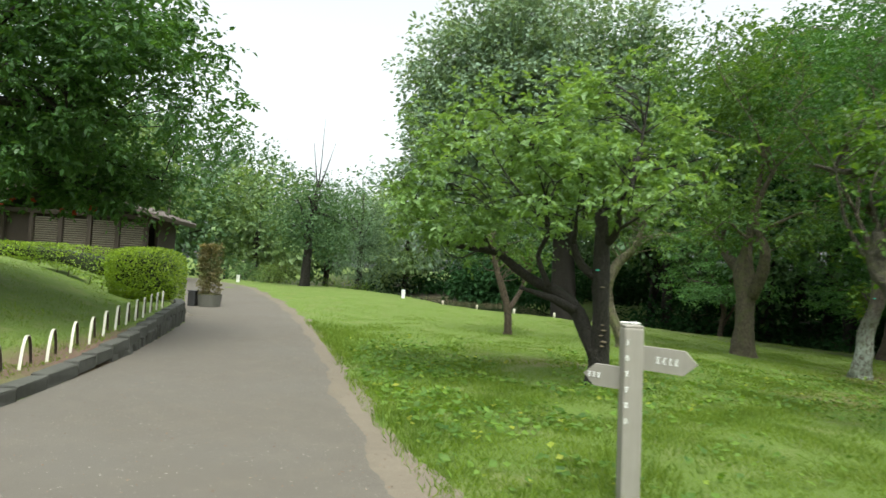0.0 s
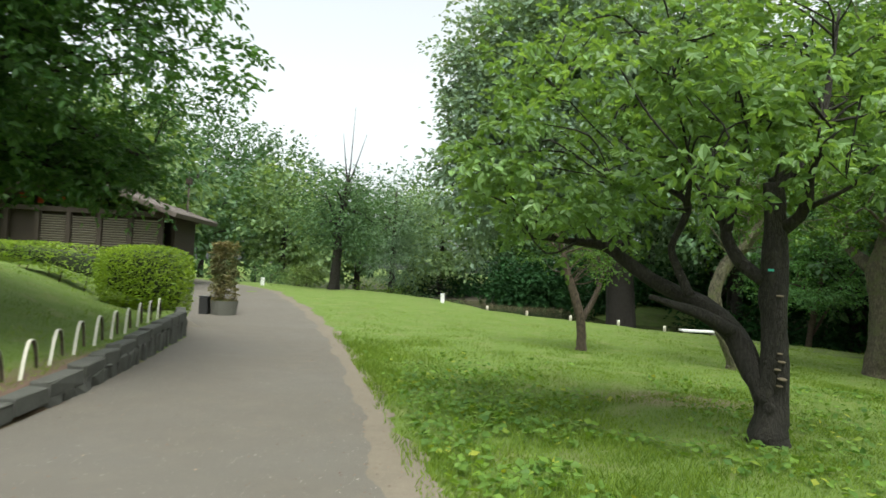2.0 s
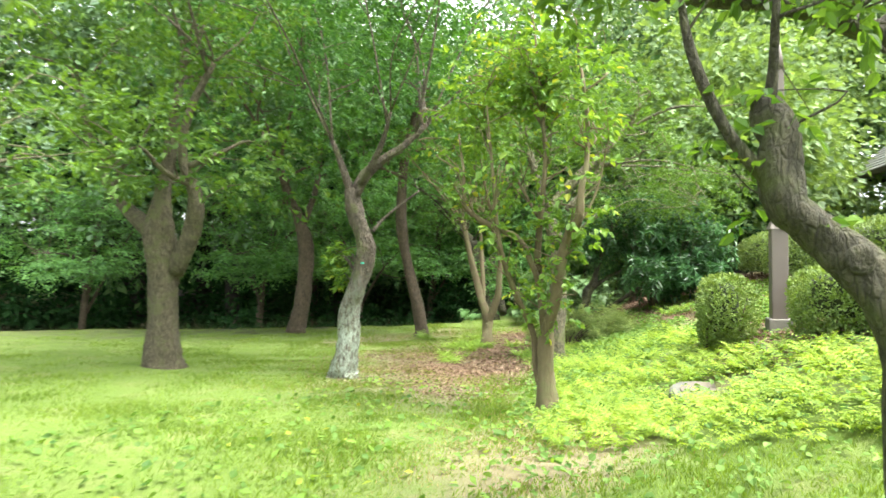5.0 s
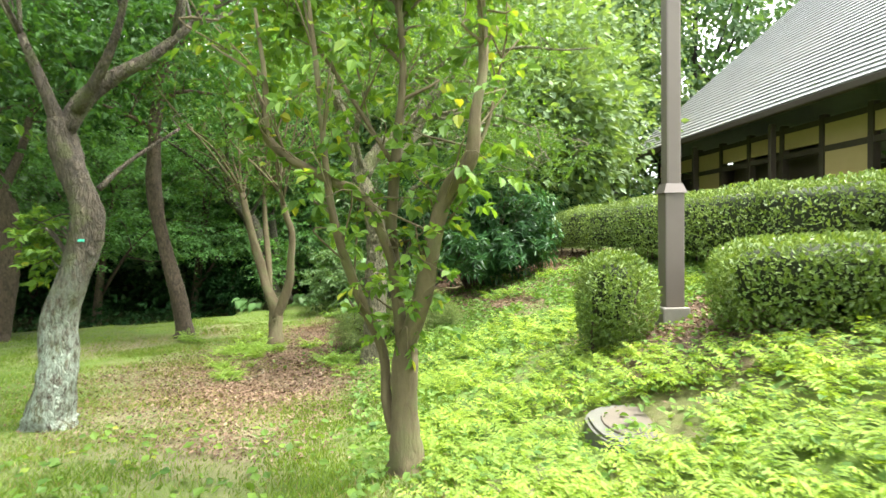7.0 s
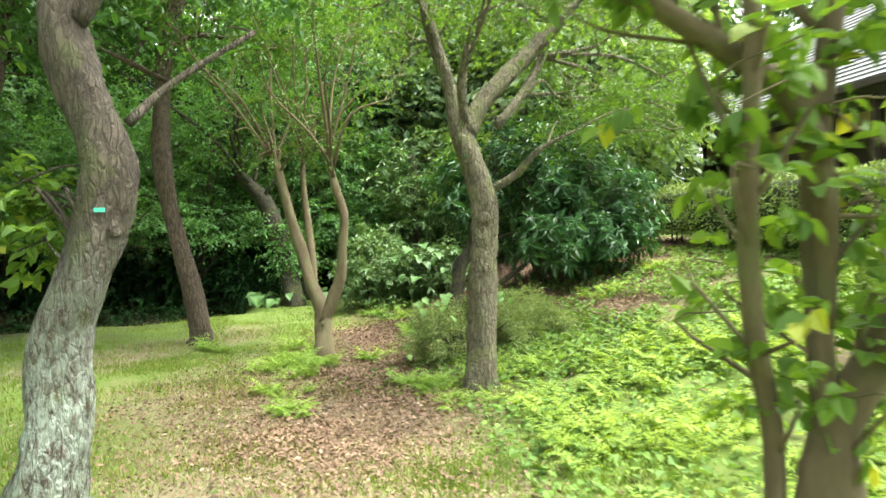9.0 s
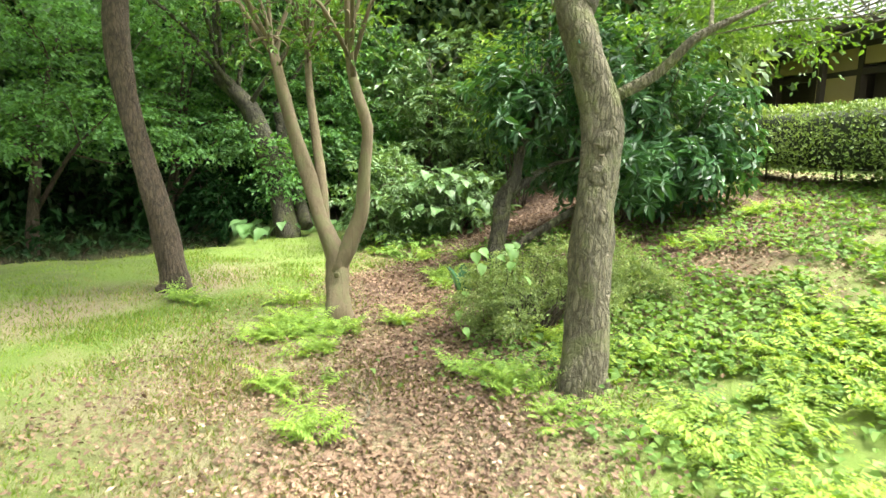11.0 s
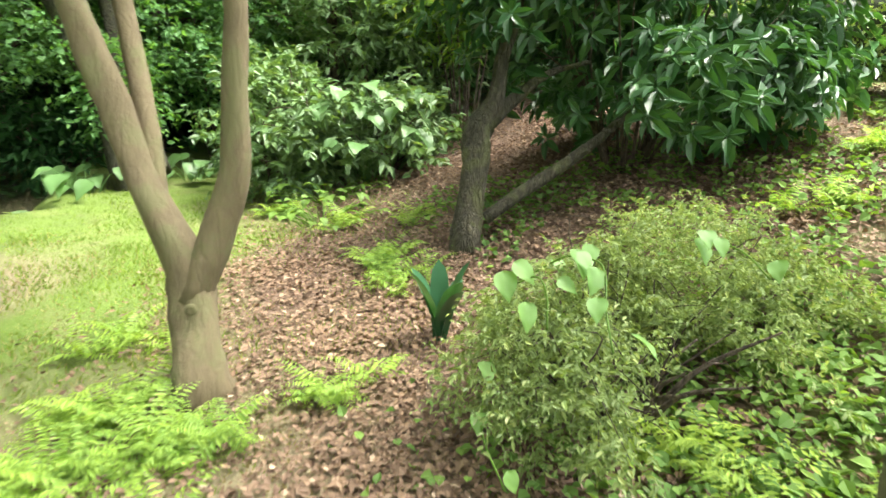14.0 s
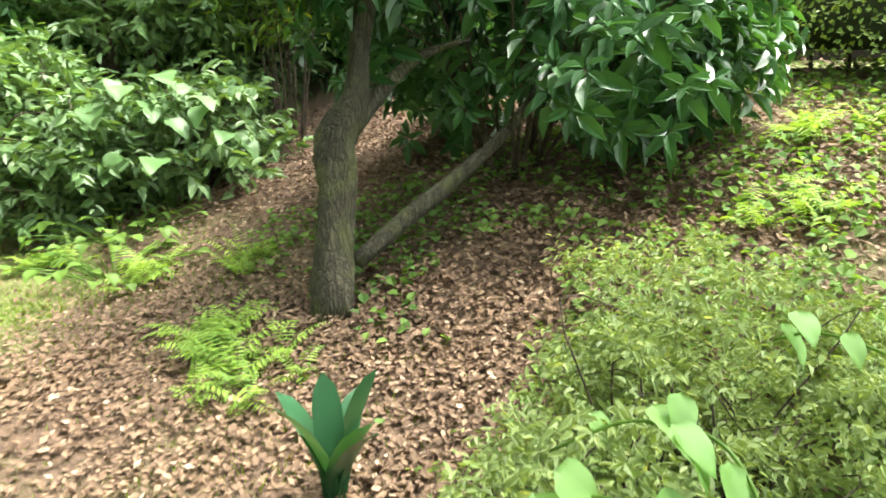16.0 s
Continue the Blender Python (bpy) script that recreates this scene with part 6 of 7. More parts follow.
# ---- signpost ----
def signpost():
    x, y = 1.42, 4.62
    z = float(height(x, y))
    ob = thing("signpost", (x, y, z), "weathered grey wooden signpost with two pointed arms", "signpost")
    ob.rotation_euler = (0, radians(-1.2), 0)
    bm = box_bm((0.125, 0.125, 1.36), (0, 0, 0.43), 0.012)
    piece("post", mesh_bm("post", bm, M["signwood"]), ob)
    bm = box_bm((0.118, 0.118, 0.02), (0, 0, 1.118), 0.008)
    piece("cap", mesh_bm("cap", bm, M["signwood"]), ob)
    bm = bmesh.new()
    bmesh.ops.create_uvsphere(bm, u_segments=8, v_segments=6, radius=0.014, matrix=Matrix.Translation((0.02, 0, 1.136)))
    piece("bolt", mesh_bm("bolt", bm, M["white"], True), ob, "pale metal bolt head")

    def arm(length, h, ang, zc, drop, bars, bar_at):
        pts = [(0.03, -h / 2), (length - h * 0.5, -h / 2), (length, 0), (length - h * 0.5, h / 2), (0.03, h / 2)]
        bm = bmesh.new()
        fr = [bm.verts.new((a, -0.018, b)) for a, b in pts]
        bk = [bm.verts.new((a, 0.018, b)) for a, b in pts]
        bm.faces.new(fr)
        bm.faces.new(bk[::-1])
        for i in range(5):
            j = (i + 1) % 5
            bm.faces.new((fr[j], fr[i], bk[i], bk[j]))
        me = mesh_bm("arm", bm, M["signwood"])
        a = piece("arm", me, ob, at=(0, 0, zc), rot=(0, radians(drop), ang))
        for k in range(bars):
            g = np.random.default_rng(k + int(zc * 100))
            bm = bmesh.new()
            for q in range(4):
                w = g.uniform(0.008, 0.026)
                box_bm((w, 0.003, 0.006), (bar_at + k * 0.036 + g.uniform(-0.006, 0.006), -0.0205, -0.018 + q * 0.012), 0, bm)
            box_bm((0.005, 0.003, 0.04), (bar_at + k * 0.036, -0.0205, 0), 0, bm)
            piece("lettering", mesh_bm("lettering", bm, M["white"]), a, "white painted letter")
        return a
    arm(0.40, 0.15, radians(-28), 0.93, 3, 4, 0.17)
    a = arm(0.30, 0.14, radians(152), 0.78, -3, 0, 0)
    for k in range(3):
        bm = bmesh.new()
        for q in range(3):
            box_bm((0.018, 0.003, 0.007), (0.20 + k * 0.03, 0.0205, -0.012 + q * 0.013), 0, bm)
        box_bm((0.005, 0.003, 0.036), (0.20 + k * 0.03, 0.0205, 0), 0, bm)
        piece("lettering", mesh_bm("lettering", bm, M["white"]), a, "white painted letter")
    for k in range(6):
        bm = bmesh.new()
        g = np.random.default_rng(k)
        for q in range(3):
            box_bm((g.uniform(0.012, 0.028), 0.003, 0.006), (-0.042, -0.064, 1.01 - k * 0.098 + q * 0.012), 0, bm)
        box_bm((0.005, 0.003, 0.036), (-0.046, -0.064, 1.02 - k * 0.098), 0, bm)
        piece("lettering", mesh_bm("lettering", bm, M["white"]), ob, "white painted letter")


signpost()


# ---- kerb wall and hoop fence ----
def kerb_h(y):
    return 0.13 + 0.30 * float(sm(6, 14, y))


kerb = tagged(new("kerb_wall"), "low dark stone kerb wall rising beside the path", "kerb wall", kind="structure")
gk = np.random.default_rng(61)
y = -1.0
while y < 15.4:
    ln = gk.uniform(0.5, 0.8)
    y0, y1 = y, min(y + ln, 15.6)
    x0, x1 = float(kerb_x(y0)), float(kerb_x(y1))
    h = kerb_h((y0 + y1) / 2)
    L = math.hypot(x1 - x0, y1 - y0)
    ang = math.atan2(y1 - y0, x1 - x0)
    bm = box_bm((L - 0.012, 0.17, 0.15), (0, 0, 0), 0.018)
    for v in bm.verts:
        v.co += Vector((gk.normal(), gk.normal(), gk.normal())) * 0.006
    piece("kerbstone", mesh_bm("kerbstone", bm, M["kerb"]), kerb, at=((x0 + x1) / 2 - 0.05, (y0 + y1) / 2, -0.32 + h - 0.072), rot=(0, 0, ang))
    if h > 0.2:
        s = 0.0
        while s < L:
            w = gk.uniform(0.16, 0.32)
            hh = h - 0.13
            bm = box_bm((w, 0.2, hh + 0.08), (0, 0, 0), 0.03)
            for v in bm.verts:
                v.co += Vector((gk.normal(), gk.normal(), gk.normal())) * 0.014
            t = (s + w / 2) / L
            piece("stone", mesh_bm("stone", bm, M["kerb"]), kerb, at=(x0 + (x1 - x0) * t - 0.06, y0 + (y1 - y0) * t, -0.32 + hh / 2 - 0.02), rot=(0, 0, ang + gk.uniform(-0.12, 0.12)))
            s += w + 0.015
    y = y1
for yy, xx in ((17.6, -8.3), (18.3, -8.7), (19.0, -9.1)):
    bm = box_bm((0.68, 0.2, 0.36), (0, 0, 0), 0.03)
    piece("kerbstone", mesh_bm("kerbstone", bm, M["kerb"]), kerb, at=(xx, yy, float(height(xx, yy)) + 0.06), rot=(0, 0, radians(120)))


def hoop(x, y, ang, w, h):
    z = min(float(height(x - 0.2, y - 0.2)), float(height(x + 0.1, y + 0.2))) - 0.04
    ob = thing("fence_hoop", (x, y, z), "pale bent bamboo hoop stuck in the grass", "fence", "hoop fence along the kerb")
    def strip_of(r, thick):
        bm = bmesh.new()
        rows = []
        for s in np.linspace(-0.5, 0.5, 17):
            up = (h - r) * (1 - abs(s * 2) ** 2.4)
            a = (w - 2 * r) * s
            e = []
            for wd, dp in ((-0.015, 0), (0.015, 0), (0.015, thick), (-0.015, thick)):
                k = 1 - dp / max(0.05, w * 0.5)
                e.append(bm.verts.new((math.cos(ang) * a * k - math.sin(ang) * wd, math.sin(ang) * a * k + math.cos(ang) * wd, up - dp * (1 - abs(s * 2)))))
            rows.append(e)
        for p, q in zip(rows, rows[1:]):
            for i in range(4):
                j = (i + 1) % 4
                bm.faces.new((p[i], p[j], q[j], q[i]))
        bm.faces.new(rows[0])
        bm.faces.new(rows[-1][::-1])
        return bm
    outer = piece("hoop", mesh_bm("hoop", strip_of(0.0, 0.009), M["bamboo"], False), ob)
    piece("inner_face", mesh_bm("inner_face", strip_of(0.011, 0.006), M["bark_red"], False), outer, "dark inner side of the split bamboo")


for k in range(17):
    yy = 4.3 + k * 0.62
    hoop(float(kerb_x(yy)) - 0.42, yy, radians(112), 0.6, 0.38)


# ---- planter with a clipped flowering column ----
def planter():
    x, y = -6.75, 19.2
    z = -0.31
    ob = thing("planter", (x, y, z), "concrete planter with a tall clipped rust-tipped plant", "planter")
    bm = bmesh.new()
    r = bmesh.ops.create_cone(bm, cap_ends=True, segments=20, radius1=0.30, radius2=0.34, depth=0.36, matrix=Matrix.Translation((0.12, 0, 0.18)))
    top = [f for f in bm.faces if f.normal.z > 0.9]
    bmesh.ops.inset_region(bm, faces=top, thickness=0.05)
    bmesh.ops.translate(bm, verts=list({v for f in top for v in f.verts}), vec=(0, 0, -0.08))
    piece("pot", mesh_bm("pot", bm, M["stone"]), ob)
    C, D = crown_points((0.08, 0, 1.1), (0.62, 0.62, 1.0), 520, 71, 0.45, -0.9, 0.12)
    C[:, 0] = np.clip(C[:, 0], -0.10, 0.28)
    C[:, 1] = np.clip(C[:, 1], -0.2, 0.2)
    C[:, 2] = np.clip(C[:, 2], 0.38, 1.74)
    v, f = leaves_round(C, D, 12, 0.05, 0.06, 0.03, 72)
    piece("leaves", mesh_np("leaves", v, f, M["leaf_rust"]), ob, "small leaves with rusty red tips", "stuff")
    piece("stem", tube_mesh("stem", [(0.1, 0, 0.3, 0.04), (0.1, 0, 0.8, 0.03), (0.08, 0, 1.7, 0.012)], M["bark_red"], 8), ob)
    b = thing("bin", (x - 0.32, y - 0.1, z), "small black bin beside the planter", "bin")
    piece("body", mesh_bm("body", box_bm((0.22, 0.22, 0.42), (0, 0, 0.21), 0.02), M["black"]), b)
    piece("lid", mesh_bm("lid", box_bm((0.24, 0.24, 0.03), (0, 0, 0.436), 0.01), M["black"]), b)


planter()
for k, (x, y) in enumerate([(-10.3, 33.0), (-1.75, 28.9)]):
    z = float(height(x, y))
    ob = thing("marker_post", (x, y, z), "short white marker post in the grass", "post", "white marker posts")
    piece("post", mesh_bm("post", box_bm((0.15, 0.1, 0.36), (0, 0, 0.16), 0.02), M["white"]), ob)
    piece("cap", mesh_bm("cap", box_bm((0.17, 0.12, 0.03), (0, 0, 0.354), 0.01), M["white"]), ob)
for k, s in enumerate(np.linspace(0.1, 1, 5)):
    x = -0.6 + s * 6.0
    y = float(pond_edge(x)) - 0.25
    z = float(height(x, y))
    ob = thing("edge_stake", (x, y, z), "small pale stake on the pond edge", "stake", "stakes along the pond")
    piece("stake", tube_mesh("stake", [(0, 0, -0.1, 0.045), (0, 0, 0.08, 0.045), (0, 0, 0.17, 0.04)], M["bamboo"], 8, 0.03, k), ob)
ob = thing("plank", (6.6, 24.3, float(height(6.6, 23.8)) - 0.02), "pale weathered plank bench by the water", "bench")
piece("board", mesh_bm("board", box_bm((1.15, 0.4, 0.06), (0, 0, 0.1), 0.012, rot=0.05), M["white"]), ob)
for s in (-0.4, 0.4):
    piece("foot", mesh_bm("foot", box_bm((0.12, 0.3, 0.3), (s, 0, -0.06), 0.01), M["concrete"]), ob)
for dx, h in ((-8.35, 1.3), (-8.3, 0.95)):
    z = float(height(dx, 12.5))
    ob = thing("stake", (dx, 12.5, z), "thin dark stake in the grass bank", "stake", "stakes on the bank")
    piece("stake", tube_mesh("stake", [(0, 0, -0.15, 0.018), (0.02, 0, h * 0.5, 0.016), (0.04, 0, h, 0.012)], M["bark_red"], 7, 0.04, 3), ob)


# ---- slatted pavilion behind the bank ----
def pavilion():
    x, y, z = -15.4, 27.9, 0.35
    ob = thing("pavilion", (x, y, z), "dark timber pavilion with slatted walls and tiled roof", "pavilion")
    W, Dp, H = 6.4, 4.0, 2.15
    piece("back_wall", mesh_bm("back_wall", box_bm((W, 0.12, H), (0, Dp / 2, H / 2)), M["darkwood"]), ob)
    piece("side_wall", mesh_bm("side_wall", box_bm((0.12, Dp, H), (-W / 2, 0, H / 2)), M["darkwood"]), ob)
    piece("side_wall", mesh_bm("side_wall", box_bm((0.12, Dp - 1.4, H), (W / 2, 0.7, H / 2)), M["darkwood"]), ob)
    piece("inner_wall", mesh_bm("inner_wall", box_bm((W - 0.2, 0.08, H), (0, -Dp / 2 + 0.25, H / 2)), M["darkwood"]), ob)
    for i in range(7):
        piece("post", mesh_bm("post", box_bm((0.16, 0.16, H), (-W / 2 + i * W / 6, -Dp / 2, H / 2), 0.01), M["darkwood"]), ob)
    sl = mesh_bm("slat", box_bm((W / 6 - 0.2, 0.03, 0.05), (0, 0, 0), 0.004, tilt=Matrix.Rotation(radians(30), 4, "X")), M["slat"])
    for i in range(6):
        for k in range(17):
            if i < 2:
                continue
            piece("slat", sl, ob, at=(-W / 2 + (i + 0.5) * W / 6, -Dp / 2 + 0.04, 0.55 + k * 0.088))
    piece("beam", mesh_bm("beam", box_bm((W + 0.2, 0.16, 0.18), (0, -Dp / 2, H + 0.05), 0.01), M["darkwood"]), ob)
    # roof: two tiled slopes, the ridge running away from the path
    rise, over = 1.05, 0.75
    for sgn in (-1, 1):
        ln = math.hypot(W / 2 + over, rise + 0.25)
        ang = math.atan2(rise + 0.25, W / 2 + over)
        bm = box_bm((ln, Dp + 1.6, 0.14), (0, 0, 0), 0.01)
        for q in range(26):
            r = bmesh.ops.create_cone(bm, cap_ends=True, segments=6, radius1=0.055, radius2=0.055, depth=ln, matrix=Matrix.Translation((0, -(Dp + 1.6) / 2 + 0.1 + q * (Dp + 1.4) / 25, 0.085)) @ Matrix.Rotation(radians(90), 4, "Y"))
        piece("roof_slope", mesh_bm("roof_slope", bm, M["tile"]), ob, at=(sgn * (W / 2 + over) / 2, 0, H + 0.15 + (rise - 0.25) / 2 + 0.12), rot=(0, sgn * ang, 0))
    piece("ridge", mesh_bm("ridge", box_bm((0.3, Dp + 1.7, 0.2), (0, 0, H + rise + 0.3), 0.05), M["tile"]), ob)
    for s in (0.35, 0.7):
        piece("barge_board", mesh_bm("barge_board", box_bm((0.12, Dp + 1.5, 0.12), (W / 2 * s + 0.9, 0, H + 0.42 - s * 0.5), 0.01), M["darkwood"]), ob)
    ob.rotation_euler = (0, 0, radians(8))


pavilion()
lp = thing("park_lamp", (-12.6, 29.8, float(height(-12.6, 29.8))), "slim dark park lamp beside the pavilion", "lamp")
piece("pole", tube_mesh("pole", [(0, 0, -0.1, 0.05), (0, 0, 2.0, 0.045), (0, 0, 4.2, 0.04)], M["darkwood"], 10, 0.0), lp)
piece("head", mesh_bm("head", box_bm((0.22, 0.22, 0.3), (0, 0, 4.3), 0.04), M["darkwood"]), lp)


# ---- red blossoms among the overhanging leaves ----
bl = thing("blossoms", (-6.4, 11.9, 2.0), "few red flowers hanging among the dark leaves", "flowers")
gb = np.random.default_rng(77)
for k in range(9):
    P = np.repeat(np.array([[gb.uniform(-1.6, 0.7), gb.uniform(-0.4, 0.4), gb.uniform(-0.25, 0.15)]]), 8, 0)
    T = gb.normal(size=(8, 3))
    v, f = leaf_geo(P, T, gb.normal(size=(8, 3)), np.full(8, 0.06), np.full(8, 0.045))
    piece("flower", mesh_np("flower", v, f, M["flower"]), bl)


# ---- lamp post on the bank ----
def lamp_post():
    x, y = 10.67, 8.39
    z = float(height(x, y))
    ob = thing("lamp_post", (x, y, z), "tall brown square steel lamp post on a concrete foot", "lamp post")
    ob.rotation_euler = (0, 0, radians(20))
    piece("foot", mesh_bm("foot", box_bm((0.27, 0.27, 0.3), (0, 0, 0.02), 0.015), M["concrete"]), ob)
    piece("base", mesh_bm("base", box_bm((0.19, 0.19, 1.12), (0, 0, 0.72), 0.015), M["steel"]), ob)
    bm = bmesh.new()
    bmesh.ops.create_cone(bm, cap_ends=True, segments=4, radius1=0.16, radius2=0.115, depth=0.09, matrix=Matrix.Translation((0, 0, 1.305)) @ Matrix.Rotation(radians(45), 4, "Z"))
    piece("collar", mesh_bm("collar", bm, M["steel"]), ob)
    piece("shaft", mesh_bm("shaft", box_bm((0.145, 0.145, 1.9), (0, 0, 2.25), 0.02), M["steel"]), ob)
    bm = bmesh.new()
    bmesh.ops.create_cone(bm, cap_ends=True, segments=16, radius1=0.095, radius2=0.04, depth=0.35, matrix=Matrix.Translation((0, 0, 3.37)))
    piece("taper", mesh_bm("taper", bm, M["steel"], True), ob)
    piece("pole", tube_mesh("pole", [(0, 0, 3.5, 0.04), (0, 0, 4.2, 0.035), (0, 0, 4.9, 0.035)], M["steel"], 12, 0.0), ob)
    bm = bmesh.new()
    bmesh.ops.create_uvsphere(bm, u_segments=20, v_segments=12, radius=0.2, matrix=Matrix.Translation((0, 0, 5.05)))
    piece("globe", mesh_bm("globe", bm, M["white"], True), ob, "white lamp globe")


lamp_post()


# ---- flat stone in the ferns ----
def slab():
    x, y = 8.45, 8.72
    z = float(height(x, y))
    ob = thing("stone_slab", (x + 0.06, y - 0.06, z - 0.075), "flat grey stone with a worn round top among ferns", "stone")
    ob.rotation_euler = (radians(2), radians(-4), radians(20))
    g = np.random.default_rng(81)
    bm = bmesh.new()
    bmesh.ops.create_cone(bm, cap_ends=True, segments=18, radius1=0.50, radius2=0.47, depth=0.2, matrix=Matrix.Diagonal((1, 0.8, 1, 1)))
    for v in bm.verts:
        v.co += Vector((g.normal(), g.normal(), 0)) * 0.018
    bmesh.ops.bevel(bm, geom=[e for e in bm.edges if abs(e.verts[0].co.z - e.verts[1].co.z) < 0.01], offset=0.02, segments=2, affect="EDGES")
    piece("stone", mesh_bm("stone", bm, M["stone"]), ob)
    bm = bmesh.new()
    bmesh.ops.create_cone(bm, cap_ends=True, segments=28, radius1=0.35, radius2=0.34, depth=0.02, matrix=Matrix.Translation((0.03, 0, 0.102)) @ Matrix.Diagonal((1, 0.85, 1, 1)))
    piece("round_top", mesh_bm("round_top", bm, M["slabtop"]), ob, "round brown worn top")


slab()


# ---- the thatch-shaped house with shingled hip roof ----
def house():
    c0 = np.array([28.6, 8.95])
    u = np.array([-0.941, -0.338]); u /= np.linalg.norm(u)
    n = np.array([-u[1], u[0]])
    n = n if n[0] > 0 else -n
    L, Dp, ze, rise = 22.0, 10.0, 3.75, 5.3
    ob = thing("house", (float(c0[0]), float(c0[1]), 0.3), "old farmhouse with grey shingled hip roof and ochre walls", "house")
    z0 = -0.3
    P = lambda a, b, z: Vector((*(u * a + n * b), z - 0.3))
    # shingle courses: each course one stepped board up the slope
    courses = 44
    half = Dp / 2
    for side in ("front", "end", "back"):
        for k in range(courses):
            bm = bmesh.new()
            t0, t1 = k / courses, (k + 1.25) / courses
            t1 = min(t1, 1.0)
            za, zb = ze + rise * t0, ze + rise * t1
            o0, o1 = half * t0, half * t1
            if side == "front":
                q = [P(o0, o0, za), P(L, o0, za), P(L, o1, zb), P(o1, o1, zb)]
            elif side == "end":
                q = [P(o0, Dp - o0, za), P(o0, o0, za), P(o1, o1, zb), P(o1, Dp - o1, zb)]
            else:
                q = [P(L, Dp - o0, za), P(o0, Dp - o0, za), P(o1, Dp - o1, zb), P(L, Dp - o1, zb)]
            e1, e2 = q[1] - q[0], q[3] - q[0]
            nr = e1.cross(e2).normalized()
            nr = nr if nr.z > 0 else -nr
            lo = [bm.verts.new(v + nr * (0.05 if i < 2 else 0.012)) for i, v in enumerate(q)]
            bo = [bm.verts.new(v - nr * 0.02) for v in q]
            bm.faces.new(lo)
            bm.faces.new(bo[::-1])
            for i in range(4):
                j = (i + 1) % 4
                bm.faces.new((lo[j], lo[i], bo[i], bo[j]))
            piece("shingle_course", mesh_bm("shingle_course", bm, M["roof"]), ob)
    # thick eave edge
    for a0, b0, a1, b1 in ((0, 0, L, 0), (0, Dp, 0, 0)):
        p0, p1 = P(a0, b0, ze - 0.08), P(a1, b1, ze - 0.08)
        d = p1 - p0
        bm = box_bm((d.length, 0.16, 0.14), tuple((p0 + p1) / 2), 0.02, rot=math.atan2(d.y, d.x))
        piece("eave", mesh_bm("eave", bm, M["darkwood"]), ob)
    rc, rr = P(half, half, ze + rise + 0.12), P(L, half, ze + rise + 0.12)
    d = rr - rc
    piece("ridge", mesh_bm("ridge", box_bm((d.length + 0.6, 0.7, 0.35), tuple((rc + rr) / 2), 0.08, rot=math.atan2(d.y, d.x)), M["tile"]), ob)
    # walls of ochre plaster between dark timbers, set back under the eaves
    ang = math.atan2(u[1], u[0])
    inset = 1.15
    H0, H1 = -0.2, ze - 0.3
    for a in np.arange(0.45, L - 0.5, 1.5):
        w = 1.5
        kind = int((a - 0.45) / 1.5 + 0.01)
        mid = P(a + w / 2, inset, (H0 + H1) / 2)
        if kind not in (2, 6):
            # open bay: dark shutter board stands in for the unlit room, plaster band above
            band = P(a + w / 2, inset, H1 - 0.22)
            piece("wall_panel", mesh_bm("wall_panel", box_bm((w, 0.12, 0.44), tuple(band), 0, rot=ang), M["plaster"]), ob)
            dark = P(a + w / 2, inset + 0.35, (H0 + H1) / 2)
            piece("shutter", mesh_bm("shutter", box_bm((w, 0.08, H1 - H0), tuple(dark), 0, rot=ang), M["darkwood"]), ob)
        else:
            piece("wall_panel", mesh_bm("wall_panel", box_bm((w, 0.12, H1 - H0), tuple(mid), 0, rot=ang), M["plaster"]), ob)
        post = P(a, inset - 0.02, (H0 + H1) / 2)
        piece("wall_post", mesh_bm("wall_post", box_bm((0.15, 0.17, H1 - H0 + 0.3), tuple(post), 0.01, rot=ang), M["darkwood"]), ob)
    for z in (2.85, H1):
        p = P(L / 2, inset - 0.01, z)
        piece("wall_beam", mesh_bm("wall_beam", box_bm((L - inset, 0.15, 0.13), tuple(p), 0.01, rot=ang), M["darkwood"]), ob)
    for b in np.arange(inset, Dp - 0.6, 1.5):
        mid = P(0.45, b + 0.75, (H0 + H1) / 2)
        piece("wall_panel", mesh_bm("wall_panel", box_bm((0.12, 1.5, H1 - H0), tuple(mid), 0, rot=ang), M["darkwood"]), ob)
        post = P(0.43, b, (H0 + H1) / 2)
        piece("wall_post", mesh_bm("wall_post", box_bm((0.17, 0.15, H1 - H0 + 0.3), tuple(post), 0.01, rot=ang), M["darkwood"]), ob)
    bk = P(L / 2, Dp - inset, (H0 + H1) / 2)
    piece("back_wall", mesh_bm("back_wall", box_bm((L - 2 * inset, 0.12, H1 - H0), tuple(bk), 0, rot=ang), M["plaster"]), ob)
    rm = P(L - 0.1, Dp / 2, (H0 + H1) / 2)
    piece("end_wall", mesh_bm("end_wall", box_bm((0.12, Dp - 2 * inset, H1 - H0), tuple(rm), 0, rot=ang), M["plaster"]), ob)
    for a in (4.5, 8.5):
        p = P(a, 0.5, (H0 + H1) / 2 - 0.1)
        piece("porch_post", mesh_bm("porch_post", box_bm((0.13, 0.13, H1 - H0 + 0.4), tuple(p), 0.01, rot=ang), M["darkwood"]), ob)


house()

# ---- marks on the trunks: tape tags, knots, bracket fungi ----
def on_tree(tree, name, me, at, rot=(0, 0, 0), label=""):
    p = np.array(at) - tree["at"]
    return piece(name, me, tree["ob"], label, at=tuple(p), rot=rot)


def trunk_hit(tree, z, ang):
    """The point on the trunk's skin at height z, towards the compass angle."""
    ln = tree["lines"][0]
    q = ln[np.argmin(np.abs(ln[:, 2] - z))]
    return (q[0] + math.cos(ang) * q[3] * 1.0, q[1] + math.sin(ang) * q[3] * 1.0, z)


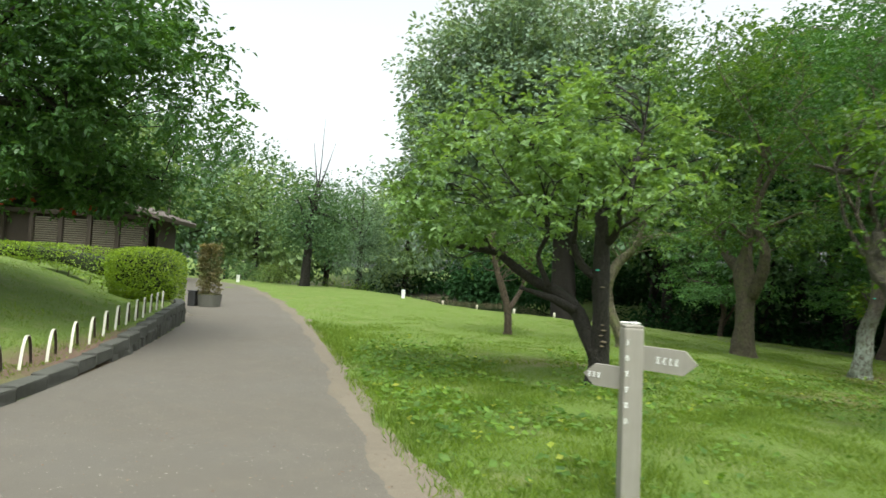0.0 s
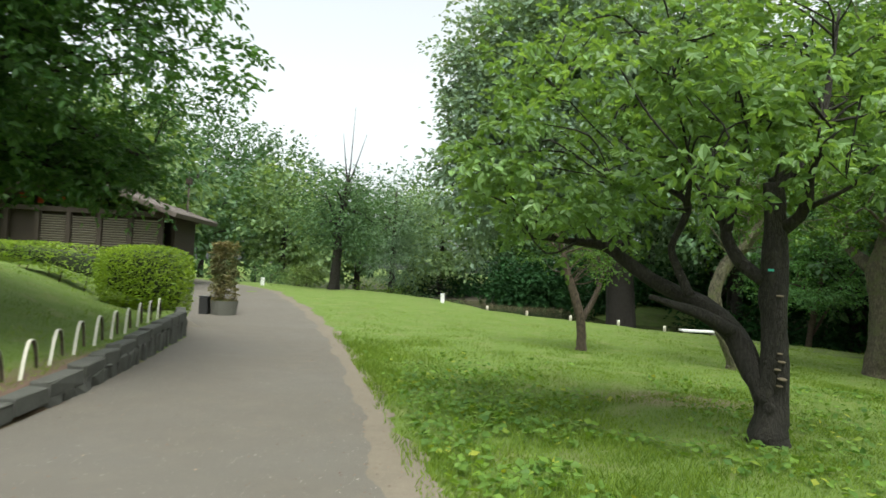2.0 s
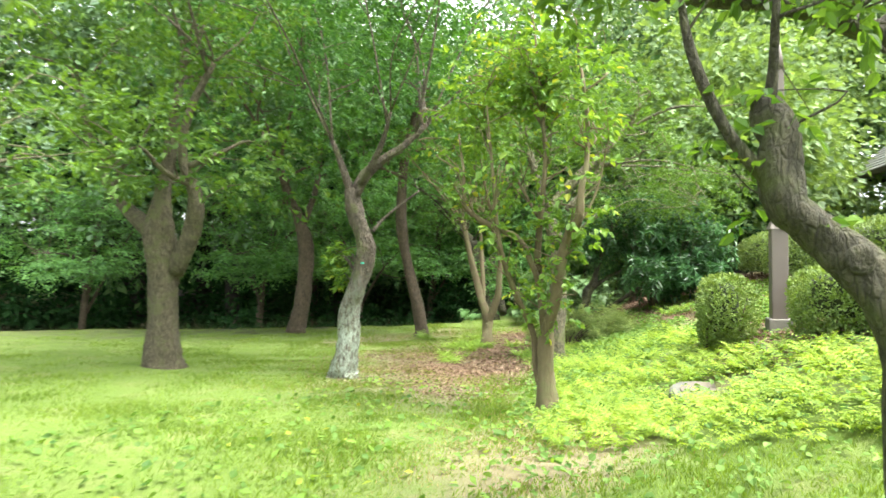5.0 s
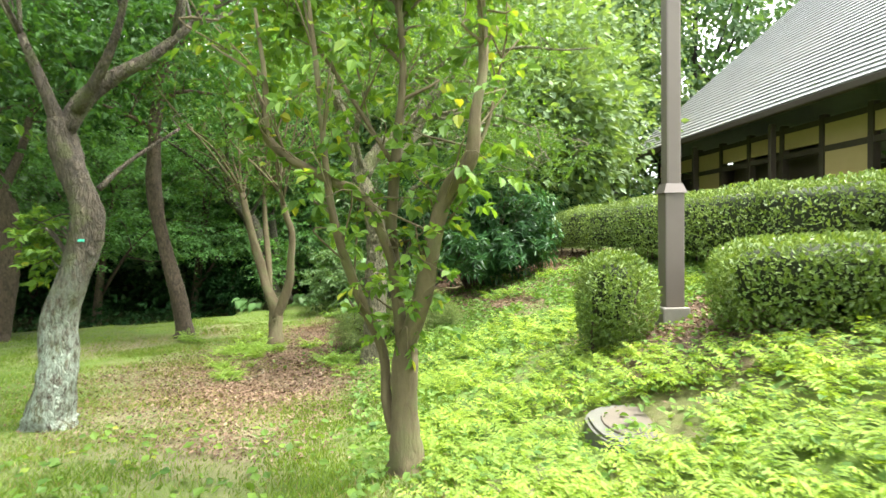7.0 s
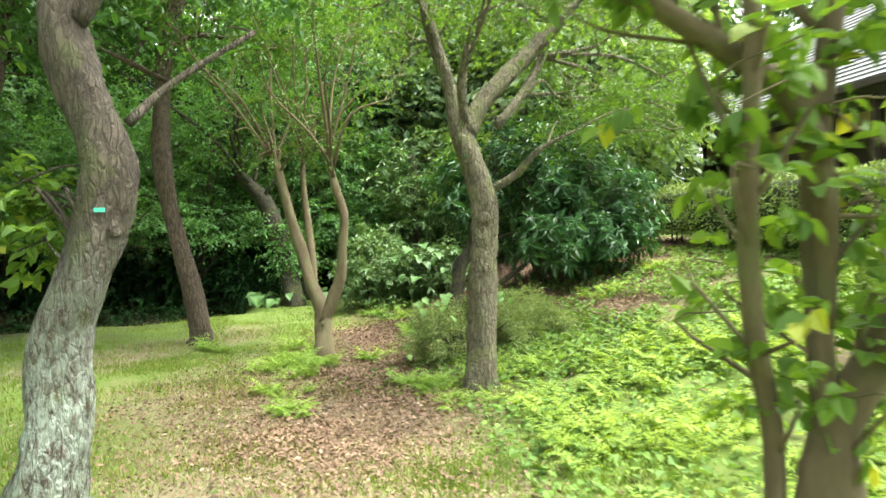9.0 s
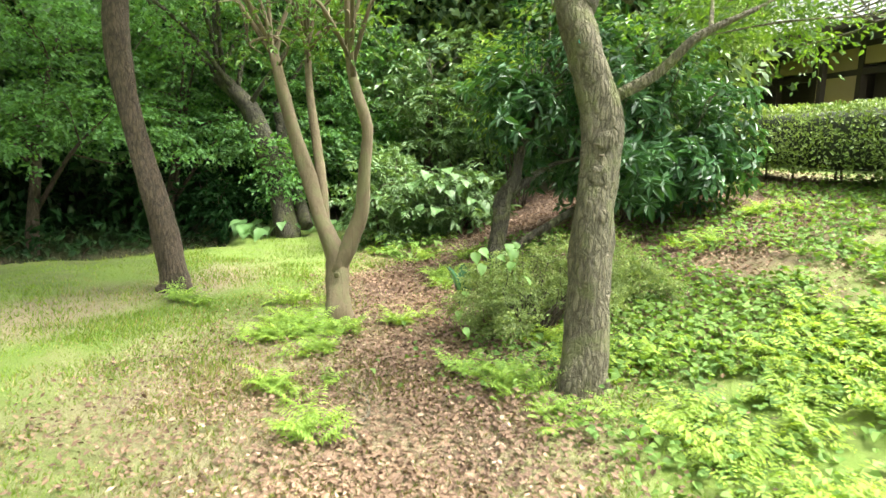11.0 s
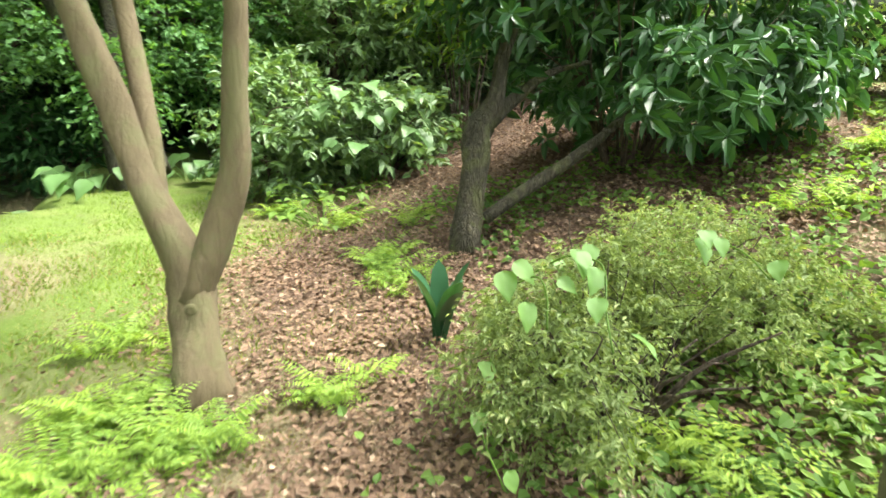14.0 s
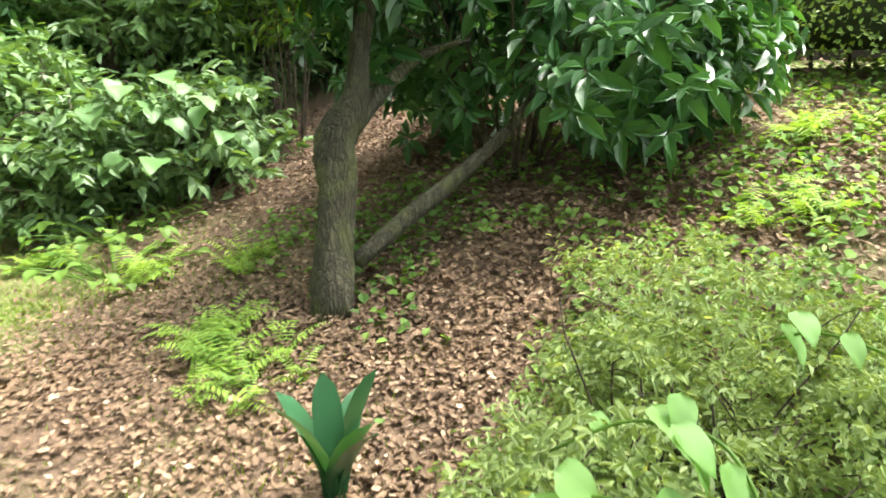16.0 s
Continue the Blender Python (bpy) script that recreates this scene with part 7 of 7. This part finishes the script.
def tag_mesh():
    return mesh_bm("tag", box_bm((0.008, 0.05, 0.022), (0, 0, 0), 0.002), M["tag"])


for t, z, a in ((tree_d, 1.04, 3.75), (tree_h, 1.62, 3.2), (tree_a, 1.22, 4.1)):
    on_tree(t, "tag", tag_mesh(), trunk_hit(t, z, a), (0, 0, a), "small green plastic tag")


def knot(tree, z, a, r):
    bm = bmesh.new()
    bmesh.ops.create_uvsphere(bm, u_segments=14, v_segments=8, radius=1.0)
    for v in bm.verts:
        d = math.hypot(v.co.y, v.co.z)
        v.co.x = v.co.x * 0.45 - (0.5 * max(0, 1 - d * 2.0) if v.co.x > 0 else 0)
        v.co *= r
    on_tree(tree, "knot", mesh_bm("knot", bm, tree["bark"], True), trunk_hit(tree, z, a), (0, 0, a), "round scar where a branch was cut")


for t, z, a, r in ((tree_h, 1.02, 3.35, 0.062), (tree_h, 0.80, 3.2, 0.07), (tree_h, 0.66, 2.9, 0.05), (tree_h, 0.55, 3.6, 0.045), (tree_d, 0.95, 4.6, 0.045), (tree_a, 0.02, 4.2, 0.05), (tree_g, -0.3, 3.4, 0.03), (tree_j, 1.1, 3.6, 0.06)):
    knot(t, z, a, r)


def bracket(tree, z, a, r):
    bm = bmesh.new()
    bmesh.ops.create_uvsphere(bm, u_segments=14, v_segments=8, radius=r)
    for v in bm.verts:
        v.co.z *= 0.28
        v.co.x = max(v.co.x, -r * 0.3)
    on_tree(tree, "bracket_fungus", mesh_bm("bracket_fungus", bm, M["fungus"], True), trunk_hit(tree, z, a), (0, radians(12), a), "pale cream bracket fungus")


for z, a, r in ((0.50, 4.6, 0.025), (0.43, 4.75, 0.035), (0.36, 4.5, 0.03), (0.28, 4.85, 0.042), (0.22, 4.7, 0.03), (1.0, 4.7, 0.035)):
    bracket(tree_a, z, a, r)
for z, a, r in ((1.0, 3.0, 0.03), (0.93, 3.25, 0.022)):
    bracket(tree_h, z, a, r)

ob = thing("branch", (11.1, 13.25, float(height(11.1, 13.25))), "thin curved fallen branch on the grass", "branch")
piece("stick", tube_mesh("stick", smooth_line([(-0.25, -0.1, 0.03, 0.008), (-0.05, 0.02, 0.03, 0.012), (0.15, 0.0, 0.03, 0.012), (0.4, 0.1, 0.04, 0.008), (0.5, 0.22, 0.02, 0.005)], 4), M["bark_grey"], 7, 0.08, 5), ob)


# ---- bits blown onto the path ----
def path_here(x, y, g):
    e = edge_x(y) - x
    return (e > 0) & (x > kerb_x(y) + 0.05) & (g.random(len(x)) < 0.25 + 0.75 * np.exp(-e * 1.6))


gp = np.random.default_rng(91)
px, py = gp.uniform(-5, 2, 9000), gp.uniform(1.0, 16, 9000)
ok = path_here(px, py, gp)
px, py = px[ok][:2600], py[ok][:2600]
n = len(px)
ta = gp.uniform(0, 6.28, n)
v, f = leaf_geo(np.stack([px, py, np.full(n, -0.306)], 1), np.stack([np.cos(ta), np.sin(ta), gp.normal(size=n) * 0.12], 1), np.stack([gp.normal(size=n) * 0.2, gp.normal(size=n) * 0.2, np.ones(n)], 1), gp.uniform(0.008, 0.03, n), gp.uniform(0.006, 0.016, n), True)
tagged(new("path_debris", mesh_np("path_debris", v, f, M["litter"])), "small dry bits scattered on the asphalt path", "litter", kind="stuff")
